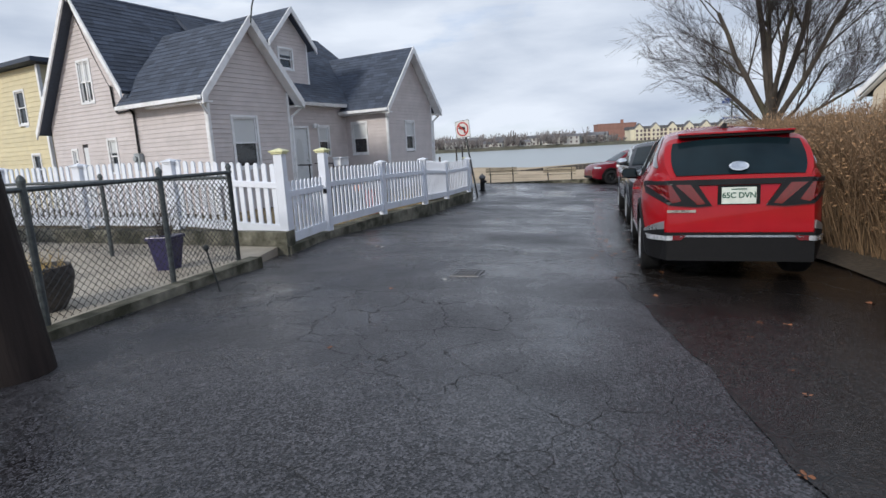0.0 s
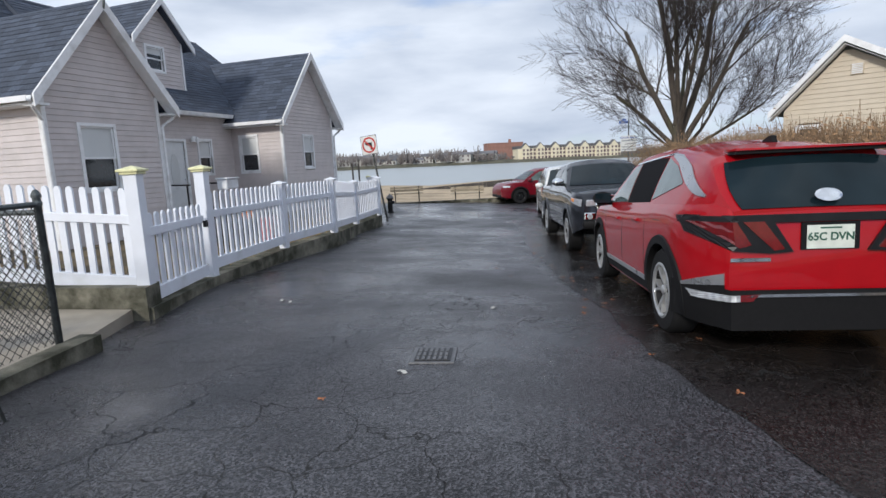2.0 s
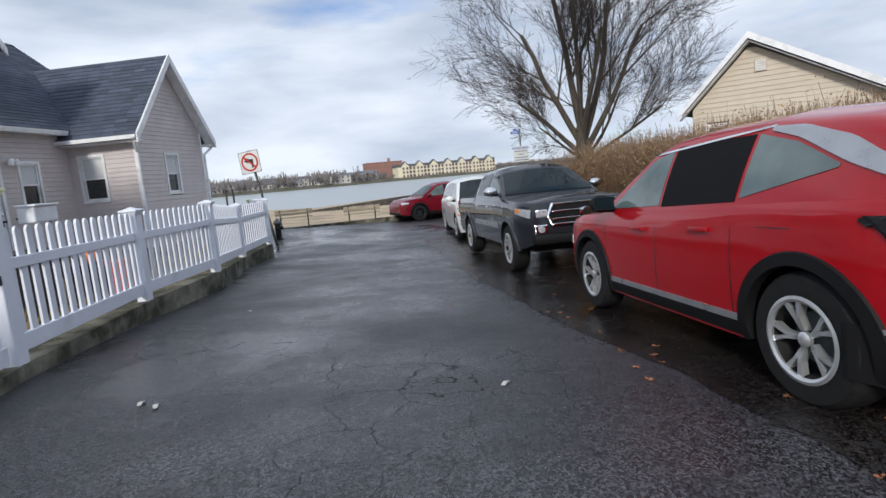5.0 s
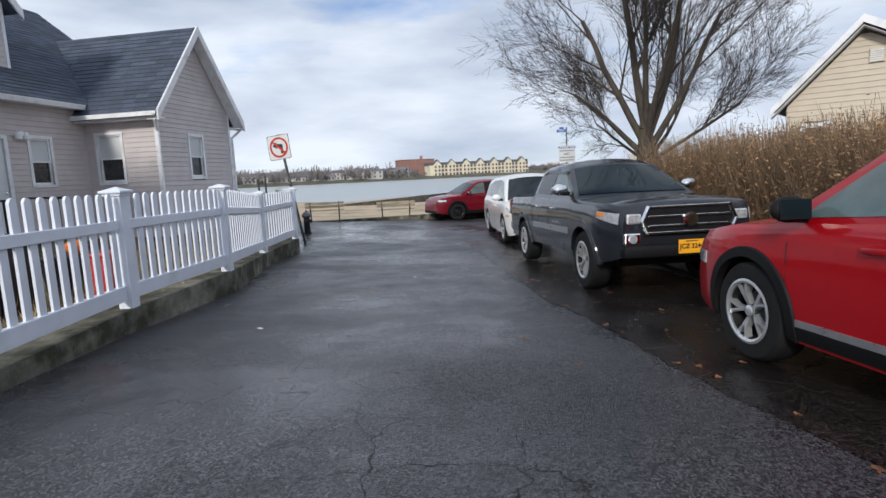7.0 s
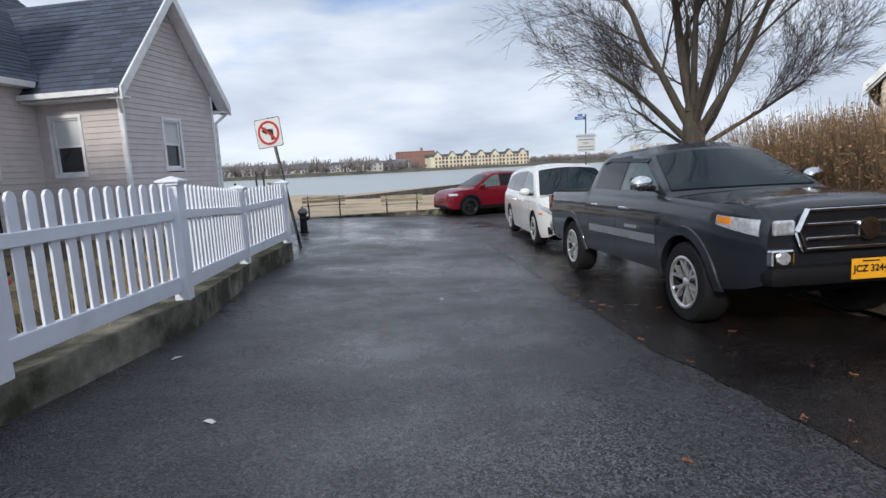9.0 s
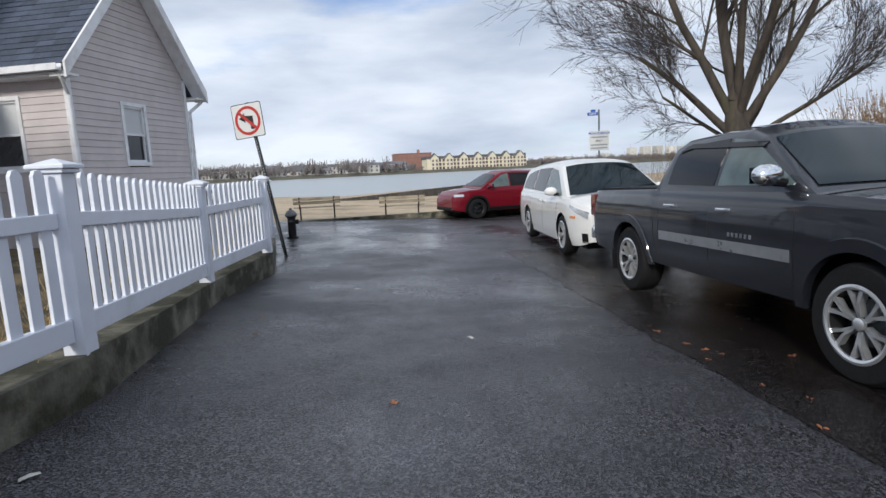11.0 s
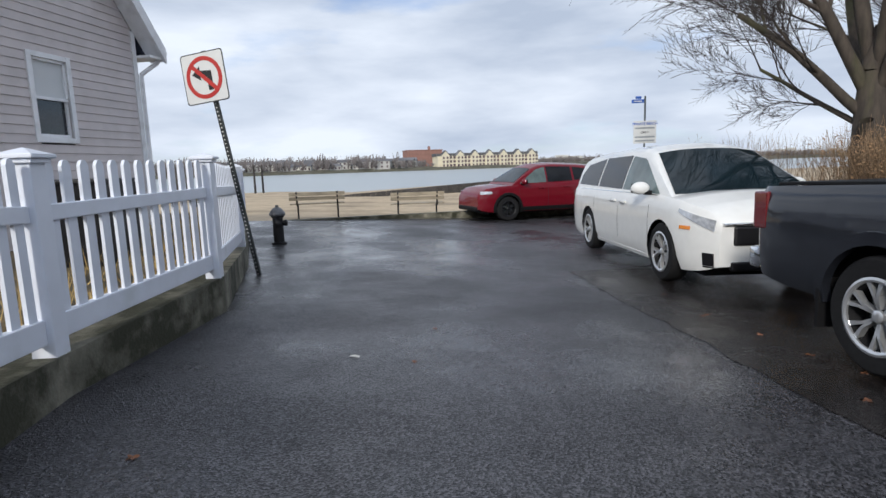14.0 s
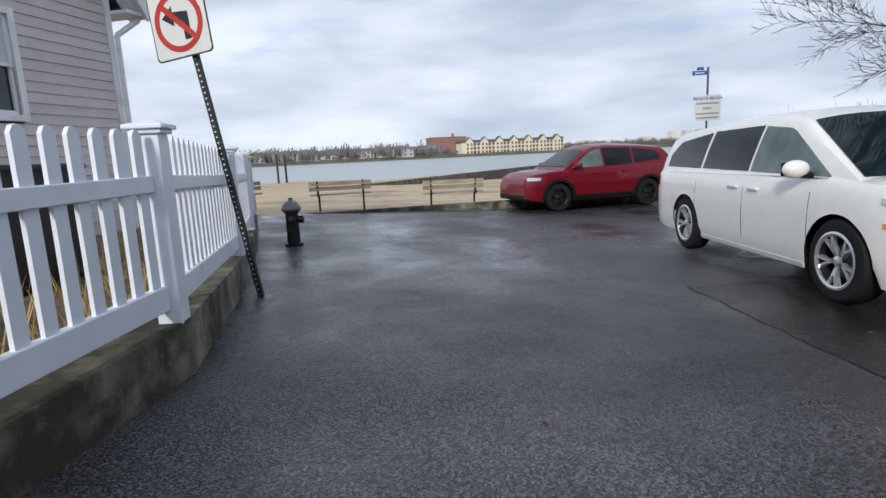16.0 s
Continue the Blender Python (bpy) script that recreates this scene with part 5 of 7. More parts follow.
# dark red crossover at the beach
c = dict(wb=2.69, xf=2.26, xr=-2.33, W=0.925, H=1.69, r=0.36, gap=0.05, sill=0.27, rf=0.7, rr=0.6, kf=0.2, kr=0.16, rise=0.16, wr=0.64, wide=0.235, rim=0.235, spokes=5, paint=M_DKRED, arch=M_CLAD, archw=0.07,
         zs=[(-2.33, 0.98), (-2.2, 1.08), (-1.2, 1.10), (0.9, 1.04), (1.6, 1.01), (2.0, 0.95), (2.2, 0.82), (2.26, 0.72)],
         crown=[(-2.33, 0.0), (1.1, 0.04), (1.9, 0.05), (2.26, 0.02)],
         zr=[(-2.30, 1.08), (-2.22, 1.15), (-1.95, 1.52), (-1.85, 1.59), (-1.2, 1.65), (-0.3, 1.69), (0.2, 1.66), (0.45, 1.57), (1.05, 1.16), (1.22, 1.02)],
         windows=[(0.05, 0.95, [(0.05, 1.10), (0.95, 1.08)], [(0.05, 1.55), (0.35, 1.48), (0.95, 1.09)], M_CLEARGLASS), (-0.85, 0.0, [(-0.85, 1.12), (0.0, 1.10)], [(-0.85, 1.54), (0.0, 1.56)], M_PRIVGLASS),
                  (-1.75, -0.92, [(-1.75, 1.22), (-0.92, 1.13)], [(-1.75, 1.35), (-1.6, 1.46), (-0.92, 1.53)], M_PRIVGLASS)],
         panels=[(-0.92, 0.92, flush(0.28), flush(0.40), M_CLAD, "sill_cladding")], seams=(0.98, 0.02, -0.88), handles=((-0.6, 0.95), (0.25, 0.93)), handle_mat=M_DKRED, mirror=(0.86, 1.13), mirror_mat=M_DKRED,
         screens=((0.5, 1.1, 0.93, 0.95), (-1.97, -2.2, 0.93, 0.94)), spin=0.2, twin=True, dark_rim=True)
RAV_AT = heading((7.5, 28.75), (10.18, 28.95), 1, 0.925, ground_z(7.5, 28.5), ground_z(10.1, 28.7))
rav, body, cabin, sh = make_car("dark_red_crossover_car", c, RAV_AT, "dark red crossover car with black wheels, parked beside the beach")
part("front_bumper", box(2.12, 2.29, -0.72, 0.72, 0.30, 0.44, None, 0.04), M_CLAD, body)
for sg in (1, -1):
    part("headlight", side_panel(sh, sg, 1.86, 2.18, flush(0.80), flush(0.88), 0.01, 6), M_LAMPCLEAR, body)
    part("tail_light", side_panel(sh, sg, -2.3, -1.95, flush(0.92), flush(1.0), 0.01, 6), M_LAMPRED, body)

# ---- white picket fence on its concrete wall ----
FENCE = [(-1.62, 10.15, -0.38), (-1.07, 12.49, -0.40), (-0.36, 14.40, -0.41), (0.0, 17.29, -0.56), (0.62, 19.27, -0.54), (0.64, 21.9, -0.60), (0.50, 24.4, -0.62), (0.28, 27.0, -0.64)]


def fence_post(x, y, z, top, yaw, yellow=False, wide=0.066, group="fence posts"):
    p = thing("fence_post", pose(x, y, z, 0, 0, yaw), "white vinyl fence post with a %s moulded cap" % ("yellowed" if yellow else "white"), "fence post", group)
    part("shaft", box(-wide, wide, -wide, wide, -0.02, top, None, 0.006), M_VINYL, p)
    bm = box(-wide - 0.02, wide + 0.02, -wide - 0.02, wide + 0.02, top, top + 0.025, None, 0.005)
    add_box(bm, -wide - 0.04, wide + 0.04, -wide - 0.04, wide + 0.04, top + 0.025, top + 0.05, None, 0.006)
    vs = [bm.verts.new(v) for v in ((-wide - 0.03, -wide - 0.03, top + 0.05), (wide + 0.03, -wide - 0.03, top + 0.05), (wide + 0.03, wide + 0.03, top + 0.05), (-wide - 0.03, wide + 0.03, top + 0.05), (0, 0, top + 0.085))]
    for f in ((0, 1, 4), (1, 2, 4), (2, 3, 4), (3, 0, 4)):
        bm.faces.new([vs[i] for i in f])
    part("cap", bm, M_CAP if yellow else M_VINYL, p)
    return p


def picket_mesh(h, w=0.038, t=0.011):
    pts = [(-w, 0.0), (w, 0.0), (w, h - 0.035), (w * 0.55, h - 0.006), (0, h), (-w * 0.55, h - 0.006), (-w, h - 0.035)]
    bm = plate(pts, -t, t)
    me = bpy.data.meshes.new("picket")
    bm.to_mesh(me)
    bm.free()
    me.materials.append(M_VINYL)
    return me


PICKETS = {}


def fence_panel(a, b, height, step, name="picket_fence", label="white vinyl picket fence panel", rails=(0.10, 0.74), inset=0.07, sag=0.0):
    a, b = Vector(a), Vector(b)
    d = Vector((b.x - a.x, b.y - a.y, 0))
    ln = d.length
    f = thing(name, Matrix.Translation(a) @ Matrix.Rotation(math.atan2(d.y, d.x), 4, "Z"), label, "fence", "fence panels")
    dz = b.z - a.z
    for i, r in enumerate(rails):
        bm = box(0, 1, -0.03, 0.03, -0.045 if i else -0.07, 0.045 if i else 0.07, None, 0.006)
        for v in bm.verts:
            v.co = Vector((inset + v.co.x * (ln - 2 * inset), v.co.y, v.co.z + r + dz * v.co.x))
        part("rail", bm, M_VINYL, f)
    n = max(2, int(round((ln - 2 * inset) / step)))
    key = round(height, 3)
    if key not in PICKETS:
        PICKETS[key] = picket_mesh(height)
    for i in range(n):
        u = (i + 0.5) / n
        p = new("picket", PICKETS[key])
        p.parent = f
        dip = sag * (1 - math.cos(2 * math.pi * u)) / 2
        p.matrix_basis = Matrix.Translation((inset + u * (ln - 2 * inset), 0.0, rails[0] - 0.05 + dz * u - dip)) @ Matrix.Rotation(random.uniform(-0.006, 0.006), 4, "Y")
    return f


for i, (x, y, z) in enumerate(FENCE):
    nx = FENCE[min(i + 1, len(FENCE) - 1)]
    pv = FENCE[max(i - 1, 0)]
    yaw = math.degrees(math.atan2(nx[1] - pv[1], nx[0] - pv[0]))
    fence_post(x, y, z, 1.32 if i == 0 else 1.05, yaw, i in (0, 7))
for a, b in zip(FENCE, FENCE[1:]):
    fence_panel((a[0], a[1], a[2] + 0.04), (b[0], b[1], b[2] + 0.04), 0.98, 0.148)
fence_post(-1.80, 8.62, -0.40, 1.34, 83, True)
gate = fence_panel((-1.80, 8.62, -0.36), (-1.62, 10.15, -0.36), 0.88, 0.15, "picket_gate", "white vinyl picket gate between tall posts", (0.08, 0.72), 0.13)
part("latch", box(1.36, 1.44, -0.07, -0.03, 0.62, 0.70, None, 0.01), M_BLACKM, gate)
side_end = (-9.6, 11.0)
pts_ = [(-1.80 + (side_end[0] + 1.80) * k / 4, 8.62 + (side_end[1] - 8.62) * k / 4) for k in range(5)]
for k in range(1, 5):
    fence_post(pts_[k][0], pts_[k][1], -0.12, 1.0, 163)
for k in range(4):
    fence_panel((pts_[k][0], pts_[k][1], -0.24 if k == 0 else -0.12), (pts_[k + 1][0], pts_[k + 1][1], -0.12), 1.0, 0.15)
mailbox = thing("mailbox", pose(-1.50, 10.33, 0.78, 0, 0, 77), "white metal mailbox fixed to the fence", "mailbox")
part("box", box(-0.02, 0.30, -0.16, -0.02, -0.08, 0.05, None, 0.015), M_TRIM, mailbox)
part("lid", box(-0.03, 0.31, -0.175, -0.01, 0.05, 0.07, None, 0.008), M_TRIM, mailbox)

wall_line = [(-1.70, 8.45)] + [(x + 0.075, y) for x, y, z in FENCE]
back_line = [(x - 0.30, y + 0.05) for x, y in wall_line]
tops = [-0.36] + [z - 0.01 for x, y, z in FENCE]
for i in range(len(wall_line) - 1):
    bm = bmesh.new()
    vs = []
    for (x, y), z in ((wall_line[i], -1.3), (wall_line[i + 1], -1.3), (back_line[i + 1], -1.3), (back_line[i], -1.3)):
        vs.append(bm.verts.new((x, y, z)))
    for (x, y), z in ((wall_line[i], tops[i]), (wall_line[i + 1], tops[i + 1]), (back_line[i + 1], tops[i + 1]), (back_line[i], tops[i])):
        vs.append(bm.verts.new((x, y, z)))
    for f in ((0, 1, 2, 3), (7, 6, 5, 4), (0, 4, 5, 1), (1, 5, 6, 2), (2, 6, 7, 3), (3, 7, 4, 0)):
        bm.faces.new([vs[k] for k in f])
    bmesh.ops.recalc_face_normals(bm, faces=bm.faces)
    tagged(part("retaining_wall", bm, M_CONC), "low mossy concrete retaining wall under the fence", "wall", kind="structure")
tagged(part("retaining_wall", prism([(-1.74, 8.42), (-9.6, 10.85), (-9.55, 11.1), (-1.72, 8.72)], -0.9, -0.15), M_CONC), "low mossy concrete retaining wall", "wall", kind="structure")
tagged(part("yard", prism([back_line[0], *back_line[1:], (-8.0, 31.0), (-22, 26.0), (-22, 15.0), (-9.6, 11.05)], -1.3, -0.47), M_GRASS), "yard of dead tan grass and soil", "yard", kind="structure")
rng = random.Random(5)
verts, faces = [], []
for _ in range(2600):
    k = rng.randrange(len(FENCE) - 1)
    u = rng.random()
    x = FENCE[k][0] * (1 - u) + FENCE[k + 1][0] * u - abs(rng.gauss(0.25, 0.7)) - 0.15
    y = FENCE[k][1] * (1 - u) + FENCE[k + 1][1] * u
    h, a, w = rng.uniform(0.06, 0.28), rng.uniform(0, 6.28), 0.006
    lx, ly = rng.uniform(-0.1, 0.1), rng.uniform(-0.1, 0.1)
    b0 = len(verts)
    verts += [(x - w * math.cos(a), y - w * math.sin(a), -0.47), (x + w * math.cos(a), y + w * math.sin(a), -0.47), (x + lx, y + ly, -0.47 + h)]
    faces.append((b0, b0 + 1, b0 + 2))
me = bpy.data.meshes.new("dry_grass")
me.from_pydata(verts, [], faces)
me.materials.append(M_BLADE)
tagged(new("dry_grass", me), "tufts of dry yellow grass behind the fence", "grass", kind="stuff")

# ---- things in the yard behind the fence ----
def yard_bin(x, y, w, d, h, material, name, label):
    o = thing(name, pose(x, y, -0.475, 0, 0, 75), label, "bin")
    bm_ = bmesh.new()
    lo = [bm_.verts.new((sx * w * 0.43, sy * d * 0.43, 0)) for sx, sy in ((-1, -1), (1, -1), (1, 1), (-1, 1))]
    hi = [bm_.verts.new((sx * w * 0.5, sy * d * 0.5, h)) for sx, sy in ((-1, -1), (1, -1), (1, 1), (-1, 1))]
    bm_.faces.new(lo[::-1])
    bm_.faces.new(hi)
    for i_ in range(4):
        bm_.faces.new((lo[i_], lo[(i_ + 1) % 4], hi[(i_ + 1) % 4], hi[i_]))
    bmesh.ops.bevel(bm_, geom=list(bm_.edges), offset=0.02, segments=2, affect="EDGES")
    part("body", bm_, material, o)
    part("lid", box(-w * 0.54, w * 0.54, -d * 0.54, d * 0.54, h, h + 0.045, None, 0.015), material, o)
    return o


def pumpkin(x, y, z, r_):
    o = thing("pumpkin", pose(x, y, z), "small orange pumpkin set on a dark bin", "pumpkin", "pumpkins")
    bm_ = bmesh.new()
    bmesh.ops.create_uvsphere(bm_, u_segments=32, v_segments=14, radius=r_)
    for v in bm_.verts:
        k_ = 1 - 0.09 * abs(math.cos(4 * math.atan2(v.co.y, v.co.x)))
        v.co = Vector((v.co.x * k_, v.co.y * k_, v.co.z * 0.78 + r_ * 0.78))
    part("flesh", bm_, M_PUMPKIN, o, "", True)
    part("stalk", tube((0, 0, r_ * 1.5), (0.01, 0.01, r_ * 1.85), 0.014, 0.010, 6), M_TIMBER, o)


yard_bin(-2.0, 14.1, 0.6, 0.45, 0.42, M_BLACKM, "storage_bin", "low black lidded plastic bin in the yard")
pumpkin(-1.92, 13.95, -0.475 + 0.465, 0.11)
pumpkin(-2.05, 14.25, -0.475 + 0.465, 0.09)
yard_bin(-2.35, 13.0, 0.5, 0.5, 0.75, M_BLACKM, "storage_bin", "tall black lidded plastic bin in the yard")
yard_bin(-1.42, 13.2, 0.30, 0.24, 0.50, M_SIGNR, "storage_bin", "narrow red plastic bin behind the picket fence")
yard_bin(-0.62, 20.3, 0.8, 0.6, 0.82, M_BLACKM, "storage_bin", "large black lidded bin beside the house wall")

# ---- chain-link corner, patio, pole, planters ----
PATIO_Z = -0.36
tagged(part("patio", prism([(-1.88, 7.35), (-2.36, 4.7), (-3.4, 1.5), (-14, 3.5), (-9.6, 10.8), (-1.9, 8.45)], -0.7, PATIO_Z), M_PATIO), "tan stained concrete patio", "patio", kind="structure")
tagged(part("kerb", prism([(-1.72, 7.45), (-2.24, 4.7), (-3.2, 1.5), (-3.35, 1.5), (-2.40, 4.75), (-1.90, 7.5)], -0.7, PATIO_Z + 0.05), M_CONC), "low concrete kerb under the chain-link fence", "kerb", kind="structure")


def chain_fence(pts, h, z, label):
    f = thing("chain_link_fence", Matrix.Translation((0, 0, 0)), label, "fence")
    for a, b in zip(pts, pts[1:]):
        part("rail", tube((*a, z + h), (*b, z + h), 0.021), M_GALV, f, "", True)
    for p in pts:
        post = part("post", tube((*p, z), (*p, z + h + 0.06), 0.028), M_GALV, f, "", True)
        part("post_cap", lathe([(0.034, 0), (0.034, 0.02), (0.018, 0.05), (0.004, 0.06)], 12), M_GALV, post).matrix_basis = pose(p[0], p[1], z + h + 0.05)
    verts, faces = [], []
    for a, b in zip(pts, pts[1:]):
        a2, b2 = Vector(a), Vector(b)
        ln = (b2 - a2).length
        dv = (b2 - a2) / ln
        nv = Vector((-dv.y, dv.x))
        s = 0.075
        for sg in (1, -1):
            k = -h
            while k < ln:
                u0, v0, u1, v1 = (k, 0.0, k + h, h) if sg > 0 else (k, h, k + h, 0.0)
                if u0 < 0:
                    q = -u0 / (u1 - u0)
                    v0, u0 = v0 + (v1 - v0) * q, 0.0
                if u1 > ln:
                    q = (ln - u0) / (u1 - u0)
                    v1, u1 = v0 + (v1 - v0) * q, ln
                if u1 - u0 > 0.01:
                    w = 0.0034
                    b0 = len(verts)
                    for u, v in ((u0, v0), (u1, v1)):
                        for du, dn in ((w, 0), (-w / 2, w), (-w / 2, -w)):
                            p = a2 + dv * (u + du) + nv * dn
                            verts.append((p.x, p.y, z + 0.03 + v * 0.96))
                    for i in range(3):
                        j = (i + 1) % 3
                        faces.append((b0 + i, b0 + j, b0 + 3 + j, b0 + 3 + i))
                k += s
    me = bpy.data.meshes.new("wire_mesh")
    me.from_pydata(verts, [], faces)
    me.materials.append(M_WIRE)
    w_ = new("wire_mesh", me)
    w_.parent = f
    tagged(w_, "diamond wire mesh", kind="stuff")
    return f


chain_fence([(-1.95, 7.30), (-2.16, 6.22), (-2.40, 4.83), (-2.85, 3.0), (-3.3, 1.6)], 1.08, PATIO_Z + 0.03, "weathered galvanised chain-link fence on a low kerb")
chain_fence([(-1.95, 7.30), (-4.2, 8.2), (-6.4, 8.95), (-9.0, 9.8)], 1.05, PATIO_Z, "weathered galvanised chain-link fence round the patio")
pole = thing("utility_pole", pose(-1.97, 4.02, -0.45), "dark tarred wooden utility pole beside the lane", "utility pole")
part("shaft", lathe([(0.235, -0.1), (0.225, 0.4), (0.20, 2.2), (0.18, 5.0), (0.15, 8.5)], 22), M_POLEWOOD, pole, "", True)
pole.matrix_world = pose(-1.97, 4.02, -0.45, 0, -5, 0)
planter = thing("planter", pose(-2.95, 5.45, PATIO_Z), "dark round tub planter with dry plants", "planter")
part("tub", lathe([(0.17, 0), (0.24, 0.12), (0.28, 0.30), (0.26, 0.40), (0.24, 0.40), (0.22, 0.36)], 24), M_TIMBER, planter, "", True)
pot = thing("plant_pot", pose(-2.75, 7.15, PATIO_Z) @ Matrix.Scale(0.85, 4), "dark blue square glazed pot with a bare shrub", "plant pot")
bm = bmesh.new()
bmesh.ops.create_cone(bm, cap_ends=True, segments=4, radius1=0.16, radius2=0.24, depth=0.44)
bm.transform(Matrix.Translation((0, 0, 0.22)) @ Matrix.Rotation(radians(45), 4, "Z"))
part("pot", bm, M_PURPLE, pot)
part("rim", box(-0.19, 0.19, -0.19, 0.19, 0.43, 0.48, None, 0.01), M_PURPLE, pot)


def twig_clump(name, parent, n, h, spread_, z0, material, seed, base=0.06):
    r = random.Random(seed)
    vs, fs = [], []
    for _ in range(n):
        p = Vector((r.uniform(-base, base), r.uniform(-base, base), z0))
        d = Vector((r.gauss(0, spread_), r.gauss(0, spread_), 1)).normalized()
        rad = 0.005
        for k in range(4):
            q = p + d * h / 4 * r.uniform(0.7, 1.2)
            b0 = len(vs)
            for pp, rr in ((p, rad), (q, rad * 0.7)):
                for i in range(3):
                    vs.append((pp.x + rr * math.cos(2.1 * i), pp.y + rr * math.sin(2.1 * i), pp.z))
            for i in range(3):
                j = (i + 1) % 3
                fs.append((b0 + i, b0 + j, b0 + 3 + j, b0 + 3 + i))
            p, rad = q, rad * 0.7
            d = (d + Vector((r.gauss(0, 0.25), r.gauss(0, 0.25), 0.05))).normalized()
    me_ = bpy.data.meshes.new(name)
    me_.from_pydata(vs, [], fs)
    me_.materials.append(material)
    o = new(name, me_)
    o.parent = parent
    return tagged(o, kind="stuff")


twig_clump("shrub", pot, 60, 0.55, 0.35, 0.42, M_TWIG, 3)
twig_clump("shrub", planter, 70, 0.2, 0.8, 0.36, M_BLADE, 4, 0.2)
bin_ = thing("storage_box", pose(-7.6, 9.0, PATIO_Z, 0, 0, -17), "black patio storage box", "storage box")
part("box", box(-0.5, 0.5, -0.35, 0.35, 0, 0.75, None, 0.03), M_BLACKM, bin_)
part("lid", box(-0.53, 0.53, -0.38, 0.38, 0.75, 0.82, None, 0.02), M_BLACKM, bin_)
lamp_ = thing("garden_light", pose(-1.62, 6.1, ground_z(-1.6, 6.1), 6, -8, 0), "small stake garden light leaning at the kerb", "garden light")
part("stake", tube((0, 0, 0), (0, 0, 0.45), 0.009), M_STEEL, lamp_)
part("lens", lathe([(0.02, 0.44), (0.03, 0.46), (0.025, 0.49), (0.004, 0.5)], 12), M_STEEL, lamp_)

# ---- signs, hydrant, cover ----
sign = thing("no_left_turn_sign", Matrix.Translation((0.45, 21.4, 0)), "white no-left-turn road sign on a leaning perforated steel post", "road sign")
foot, head = Vector((0.45, -0.12, -0.98)), Vector((0.0, 0.0, 1.90))
pd = (head - foot).normalized()
ax = Vector((0.855, -0.50, 0.10)).normalized()
fr = ax.cross(pd).normalized()
bm = bmesh.new()
pm = Matrix((fr.cross(pd).normalized(), fr, pd)).transposed().to_4x4()
pm.translation = foot
L_ = (head - foot).length
post = part("post", box(-0.03, 0.03, -0.016, 0.016, 0, L_, pm, 0.003), M_STEEL, sign)
# no real openings: white blocks imitate daylight showing through the punched post
hole_marks = bmesh.new()
for k in range(int(L_ / 0.05)):
    add_box(hole_marks, -0.008, 0.008, -0.019, 0.019, 0.02 + k * 0.05, 0.034 + k * 0.05, pm)
tagged(part("post_hole_marks", hole_marks, M_SIGNW, post), "row of white marks standing in for daylight through punched holes", kind="stuff")
up = ax.cross(fr).normalized()
up = up if up.z > 0 else -up
nf = -Vector((0.5, 0.86, 0)).normalized()
nf = (nf - ax * nf.dot(ax)).normalized()
up = ax.cross(-nf).normalized()
up = up if up.z > 0 else -up
sm = Matrix((ax, up, ax.cross(up))).transposed().to_4x4()
sm.translation = Vector((0.005, -0.005, 1.58)) + ax.cross(up) * 0.03


def sign_piece(nm, pts, d0, d1, material, parent):
    return part(nm, prism(pts, d0, d1, sm), material, parent)


def rrect(w, h, r, n=5):
    out = []
    for cx_, cy_, a0 in ((w - r, h - r, 0), (-w + r, h - r, 90), (-w + r, -h + r, 180), (w - r, -h + r, 270)):
        out += [(cx_ + r * math.cos(radians(a0 + 90 * k / n)), cy_ + r * math.sin(radians(a0 + 90 * k / n))) for k in range(n + 1)]
    return out


face = sign_piece("sign_plate", rrect(0.305, 0.305, 0.04), 0.0, 0.003, M_STEEL, sign)
sign_piece("sign_face", rrect(0.292, 0.292, 0.036), 0.004, 0.006, M_SIGNW, face)
sign_piece("arrow", [(0.04, -0.16), (0.11, -0.16), (0.11, 0.07), (-0.05, 0.09), (-0.05, 0.14), (-0.17, 0.05), (-0.05, -0.03), (-0.05, 0.015), (0.04, 0.0)], 0.007, 0.009, M_INKB, face)
bm = bmesh.new()
ro, ri = 0.255, 0.205
rg = [[bm.verts.new((r_ * math.cos(2 * math.pi * k / 40), r_ * math.sin(2 * math.pi * k / 40), z_)) for k in range(40)] for r_, z_ in ((ri, 0.010), (ro, 0.010), (ro, 0.007), (ri, 0.007))]
for a_, b_ in ((0, 1), (1, 2), (2, 3), (3, 0)):
    for k in range(40):
        bm.faces.new((rg[a_][k], rg[b_][k], rg[b_][(k + 1) % 40], rg[a_][(k + 1) % 40]))
bmesh.ops.recalc_face_normals(bm, faces=bm.faces)
bm.transform(sm)
part("red_ring", bm, M_SIGNR, face)
c45 = math.cos(radians(45))
sign_piece("red_slash", [(-0.17 * 1 - 0.018, 0.17 - 0.018), (-0.17 + 0.018, 0.17 + 0.018), (0.17 + 0.018, -0.17 + 0.018), (0.17 - 0.018, -0.17 - 0.018)], 0.0105, 0.012, M_SIGNR, face)

bs = thing("private_beach_sign", Matrix.Translation((14.85, 32.68, 0)) @ Matrix.Rotation(radians(-26), 4, "Z"), "white private beach notice on a steel pole", "notice sign")
part("pole", tube((0, 0, -1.5), (0, 0, 2.85), 0.035), M_GALV, bs, "", True)
bsp = part("notice_board", box(-0.42, 0.42, -0.06, -0.045, 1.06, 1.92, None, 0.004), M_SIGNW, bs)
tm = Matrix.Translation((0, -0.064, 0)) @ Matrix.Rotation(radians(90), 4, "X")
text_part("lettering", "PRIVATE BEACH", 0.13, tm @ Matrix.Translation((0, 1.80, 0)), M_BLUE, bsp)
text_part("lettering", "ONLY", 0.11, tm @ Matrix.Translation((0, 1.47, 0)), M_INKB, bsp)
